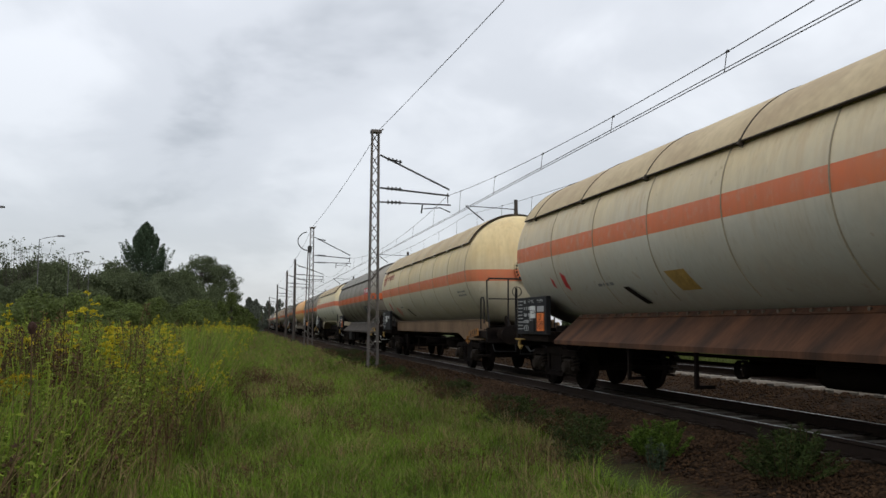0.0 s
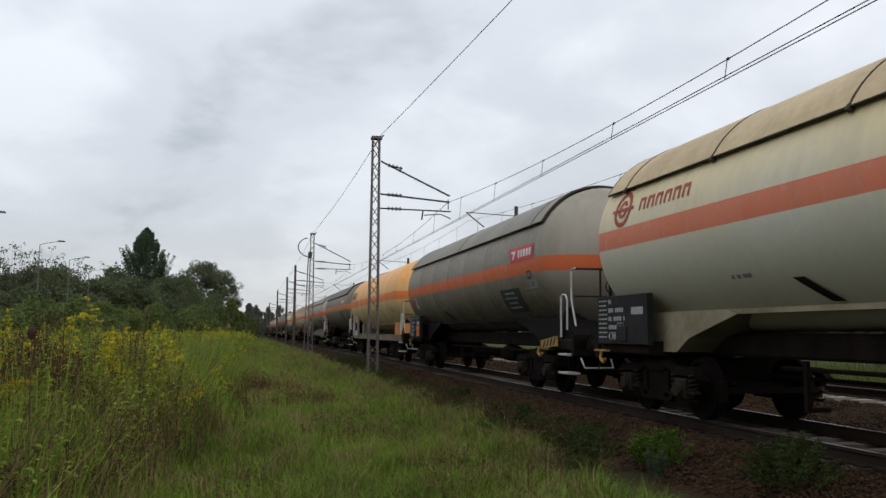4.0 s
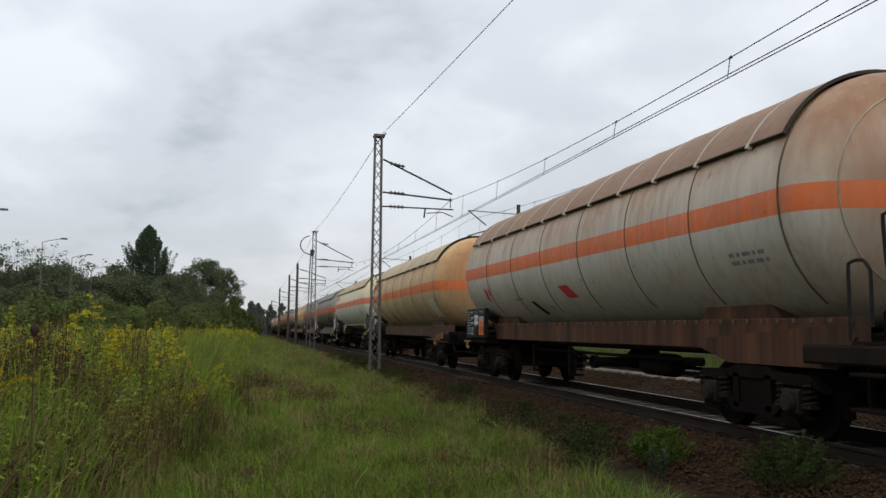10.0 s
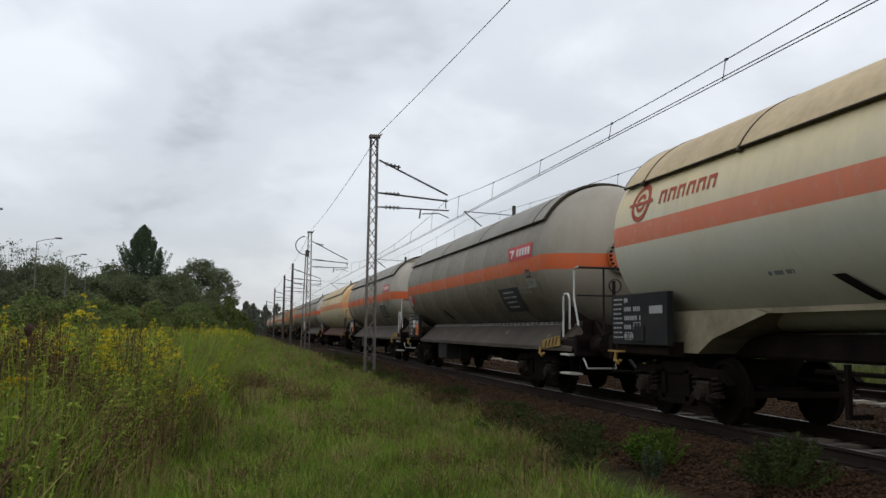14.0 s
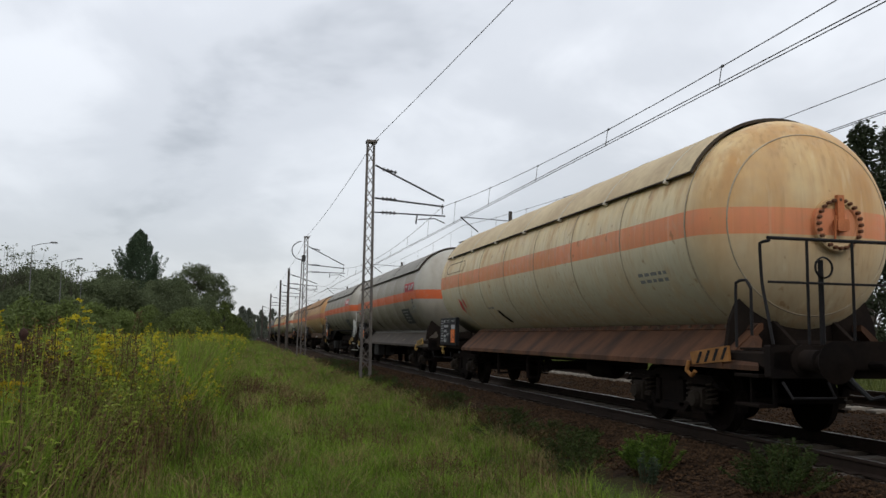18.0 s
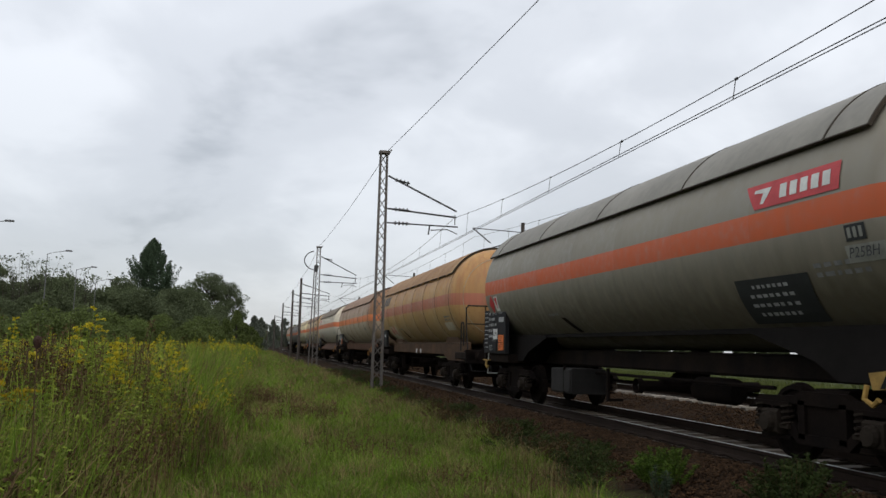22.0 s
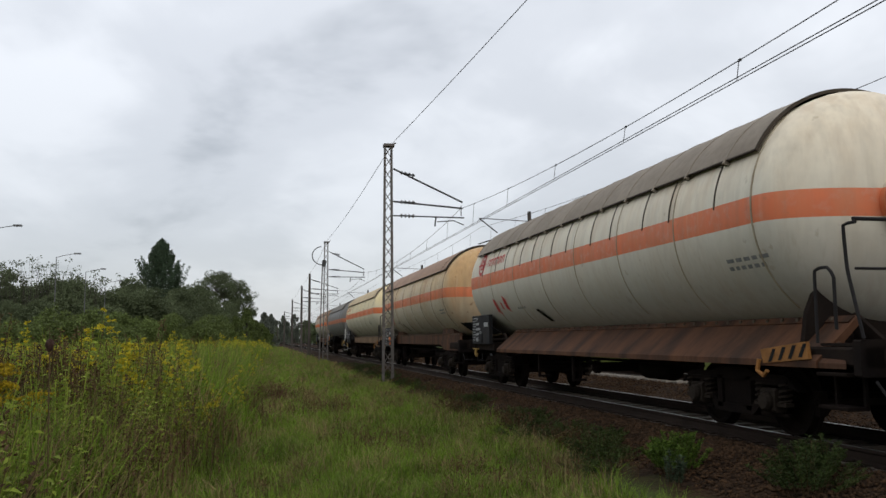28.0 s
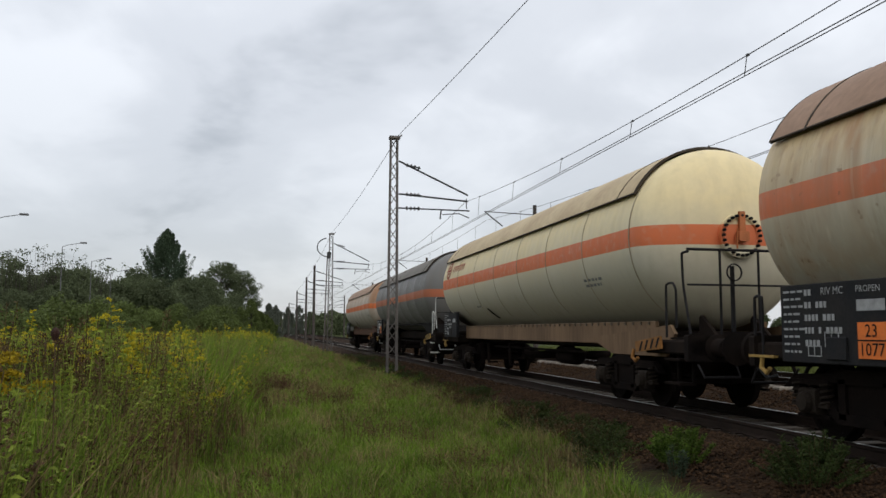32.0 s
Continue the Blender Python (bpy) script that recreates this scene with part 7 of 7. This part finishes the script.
for x, y, h in ((0.3, 200, 8.2), (1.9, 215, 8.2), (1.2, 232, 7.0), (6.0, 262, 8.8), (10.3, 285, 9.8), (7.8, 310, 8.8)):
    tree("distant_tree", x, y, h, 2.4, "slim dark tree standing far beside the line", hazy_leaf, "spire", 50, 24, 0.34)
tree("pine_tree", 27.3, 32, 11.4, 3.4, "dark pine beyond the tracks", pine_leaf, "pine", 120, 60, 0.22)
tree("pine_tree", 30.2, 33.5, 11.8, 3.6, "dark pine beyond the tracks", pine_leaf, "pine", 120, 60, 0.22)
tree("pine_tree", 31.0, 30.0, 10.5, 2.6, "dark pine beyond the tracks", pine_leaf, "pine", 110, 60, 0.22)


def thicket(name, label, rows, material, leaf, per):
    """A belt of shrubs: rounded masses, each clad in small leaf clumps, under an uneven top line."""
    cl = []
    for x0, y0, x1, y1, h, depth, n in rows:
        for i in range(n):
            s = rng.uniform(0, 1)
            x, y = x0 + (x1 - x0) * s, y0 + (y1 - y0) * s + rng.uniform(0, depth)
            top = h * (0.74 + 0.5 * noise.noise((x * 0.16, y * 0.08, 4)) + 0.3 * noise.noise((x * 0.6, y * 0.3, 8)))
            top *= rng.uniform(0.45, 1.0) ** 0.6
            R = rng.uniform(1.1, 2.3) * (h / 8) ** 0.4
            zc = max(0.3, top - R)
            g = float(ground_z(x, y))
            m = int(20 * R)
            d = rng.normal(size=(m, 3))
            d /= np.linalg.norm(d, axis=1, keepdims=True)
            d[:, 1] = -np.abs(d[:, 1])
            d[:, 2] = np.where(d[:, 2] < -0.3, -d[:, 2], d[:, 2])
            k = R * rng.uniform(0.72, 1.06, m)
            c = np.stack([x + d[:, 0] * k, y + d[:, 1] * k, g + zc + d[:, 2] * k * 1.15, R * rng.uniform(0.13, 0.27, m)], 1)
            cl.append(c[c[:, 2] > g + 0.2])
            if zc > R:
                m = int(9 * zc)
                c = np.stack([x + rng.uniform(-R, R, m), y + rng.uniform(-0.6, 0.6, m) * R, g + rng.uniform(0.3, zc, m), R * rng.uniform(0.18, 0.32, m)], 1)
                cl.append(c)
    return stuff(name, *leaf_cloud(np.concatenate(cl), per, leaf), material, None, label, "thicket")


thicket("shrub_thicket", "dense dark belt of shrubs and small trees behind the meadow",
        [(-60, 118, -24, 126, 12.9, 12, 150), (-26, 120, -14, 128, 12.6, 10, 60), (-32, 124, -11, 136, 12.6, 12, 110), (-36, 112, -27, 116, 11.0, 5, 24), (-16, 135, -4.2, 160, 10.0, 14, 80)], tree_leaf, 0.25, 26)
thicket("distant_shrubs", "low belt of trees running on beside the line", [(-4, 190, 2.4, 330, 5.2, 25, 60)], hazy_leaf, 0.45, 14)
thicket("green_shrubs", "lighter green shrubs in front of the dark thicket",
        [(-26, 66, -13.2, 72, 5.2, 4, 26), (-20, 84, -12.5, 90, 5.4, 4, 18), (-26, 104, -6, 122, 6.4, 8, 60), (-60, 100, -26, 108, 6.6, 8, 60), (-9, 122, -1.6, 140, 4.4, 10, 40), (-3.5, 165, -0.5, 210, 6.5, 12, 34)], pale_leaf, 0.22, 26)
thicket("far_woods", "hazy far treeline closing the railway's vista",
        [(-40, 430, 90, 450, 13, 40, 130), (4, 330, -20, 340, 10, 20, 30), (60, 260, 260, 240, 10, 40, 90), (17, 300, 60, 420, 10, 30, 40)], tree_leaf, 1.0, 10)


def bare_shrub(x, y, h):
    """Half-bare bush with thin upright twigs above the thicket."""
    t = thing("bare_shrub", "thin half-bare shrub with dark upright twigs", "shrub", "bare shrubs", at=pose(x, y, float(ground_z(x, y))))
    g = Geo()
    ends = []
    for i in range(15):
        a, q = rng.uniform(0, 6.28), rng.uniform(0.1, 1.0) * 0.25 * h
        e = (math.cos(a) * q, math.sin(a) * q, h * rng.uniform(0.7, 1.0))
        g.tube([(0, 0, -0.2), (e[0] * 0.5, e[1] * 0.5, e[2] * 0.55), e], 0.035, 4, 0.012)
        ends.append((*e, 0.35))
    part("branch_work", g, bark, t)
    v, f = leaf_cloud(np.array(ends), 9, 0.3)
    ob = new("leaves", raw_mesh("leaves", v, f, tree_leaf))
    ob.parent = t


for x, y, h in ((-27.2, 122, 12.9), (-25.6, 124, 12.0), (-29.4, 121, 13.2), (-30.9, 122, 13.6), (-22.8, 126, 11.4), (-34.4, 120, 13.2), (-24.0, 126, 11.2), (-32.2, 121, 12.6), (-28.3, 123, 12.4)):
    bare_shrub(x, y, h)


# grass beyond the second track
far_grass = mat("far_side_blades", (0.105, 0.125, 0.032), 0.7, 0, 0.3, 0.35, second=(0.05, 0.06, 0.018), island=True, trans=0.2, spec=0.08)


def far_side():
    x, y = scatter(26000, 8, 70, lambda q: 15.2 + 0 * q, lambda q: 26 + 0 * q)
    h = rng.uniform(0.25, 0.7, len(x))
    v, f = blades(x, y, ground_z(x, y), h, 0.03 * rng.uniform(0.7, 1.4, len(x)), rng.uniform(0.05, 0.5, len(x)))
    stuff("far_side_grass", v, f, far_grass, None, "tall pale green grass beyond the second track", "grass")


far_side()


# ---- street lamps along the road behind the meadow ----
lamp_steel = mat("lamp_steel", (0.13, 0.13, 0.133), 0.6, 0.2, 0.3, 3)


def street_lamp(x, y, h):
    s = thing("street_lamp", "grey street lamp with a long arm", "street lamp", "street lamps", at=pose(x, y, -0.6))
    part("pole", Geo().tube([(0, 0, 0), (0, 0, h)], 0.06, 8, 0.03), lamp_steel, s, smooth=True)
    part("arm", Geo().tube([(0, 0, h - 0.05), (0.5, 0, h + 0.12), (1.5, 0, h + 0.3)], 0.025, 6), lamp_steel, s)
    part("lamp_head", Geo().box(1.4, 1.95, -0.1, 0.1, h + 0.25, h + 0.37, bevel=0.04), lamp_steel, s, "flat lamp head")
    part("base", Geo().lathe([(0.18, 0.0), (0.18, 0.8), (0.12, 0.9)], "z", 10), lamp_steel, s)


for x, y in ((-17.25, 58.0), (-17.25, 76.0), (-18.0, 92.0), (-19.2, 110.0)):
    street_lamp(x, y, 9.0)

# ---- sleepers and ballast stones ----
build_sleepers(track_near, 5.1, 150, wood)
build_sleepers(track_far, 9.3, 120, wood_pale)


def stone_mesh(seed):
    r = random.Random(seed)
    g = Geo()
    v = [Vector(p).normalized() * r.uniform(0.75, 1.15) for p in ((1, 0, 0), (-1, 0, 0), (0, 1, 0), (0, -1, 0), (0, 0, 1), (0, 0, -1), (0.7, 0.7, 0.3), (-0.7, 0.6, 0.4))]
    bm = bmesh.new()
    for p in v:
        bm.verts.new(p)
    bmesh.ops.convex_hull(bm, input=bm.verts)
    co = np.array([q.co[:] for q in bm.verts])
    bm.verts.index_update()
    fa = np.array([[q.index for q in f.verts] for f in bm.faces if len(f.verts) == 3])
    bm.free()
    return co, fa


stone_mat = mat("ballast_stone", (0.068, 0.039, 0.021), 0.9, 0, 0.35, 6, second=(0.018, 0.012, 0.008), island=True, spread=0.55, spec=0.05)


# stone colour lowered for the shade under the wagons as well as oil
shaded_oily_mat = mat("shaded_oily_stone", (0.035, 0.026, 0.019), 0.85, 0, 0.35, 6, second=(0.012, 0.009, 0.007), island=True, spread=0.55, spec=0.05)


def ballast(name, beds, material, label):
    """Loose stones on the bed, joined: too many to count."""
    shapes = [stone_mesh(s) for s in range(8)]
    vs, fs, o = [], [], 0
    for n, x0, x1, y0, y1, zoff, k in beds:
        x, y = rng.uniform(x0, x1, n), rng.uniform(y0, y1, n)
        keep = rng.uniform(0, 1, n) < np.clip((x - x0) / 0.7 + 0.1, 0, 1) if x0 < 5 else np.ones(n, bool)
        x, y = x[keep], y[keep]
        z = ground_z(x, y) + zoff
        s = rng.uniform(0.012, 0.032, len(x)) * k
        a = rng.uniform(0, 6.28, len(x))
        for j in range(8):
            i = np.nonzero(np.arange(len(x)) % 8 == j)[0]
            co, fa = shapes[j]
            c, sn = np.cos(a[i])[:, None], np.sin(a[i])[:, None]
            px = (co[None, :, 0] * c - co[None, :, 1] * sn) * s[i][:, None] + x[i][:, None]
            py = (co[None, :, 0] * sn + co[None, :, 1] * c) * s[i][:, None] + y[i][:, None]
            pz = co[None, :, 2] * s[i][:, None] * 0.75 + z[i][:, None] + s[i][:, None] * 0.3
            vs.append(np.stack([px, py, pz], -1).reshape(-1, 3))
            fs.append((fa[None] + (np.arange(len(i)) * len(co))[:, None, None]).reshape(-1, 3) + o)
            o += len(i) * len(co)
    stuff(name, np.concatenate(vs), np.concatenate(fs), material, None, label, "ballast")


ballast("ballast_stones", ((19000, 4.75, 6.45, 6.5, 22, 0.0, 1.0), (5000, 4.9, 6.45, 22, 50, 0.0, 1.6), (11000, 8.7, 10.7, 9, 30, 0.0, 1.1), (4000, 8.8, 10.7, 30, 60, 0.0, 1.8)),
        stone_mat, "brown crushed stone ballast beside the tracks")
ballast("oily_ballast", ((7000, 6.45, 8.7, 7, 25, -0.02, 0.9),), shaded_oily_mat, "ballast stones between the rails, dark with oil and painted train shade")


def motions():
    for c, w in zip(PLACES, TRAIN):
        walk(w, [(t, pose(XC, c - run_on(t), 0)) for t in range(0, 33)])
    # all wheels roll alike: the first of each kind is keyed, the others take over its action
    times = [i / FPS for i in range(32 * FPS + 1)]
    for s, (first, *others) in WHEELSETS.items():
        walk(first, [(t, pose(0, s, 0.46, math.degrees(run_on(t) / 0.46), 0, 0)) for t in times])
        for o in others:
            o.rotation_mode = "QUATERNION"
            o.animation_data_create()
            o.animation_data.action, o.animation_data.action_slot = first.animation_data.action, first.animation_data.action_slot


motions()
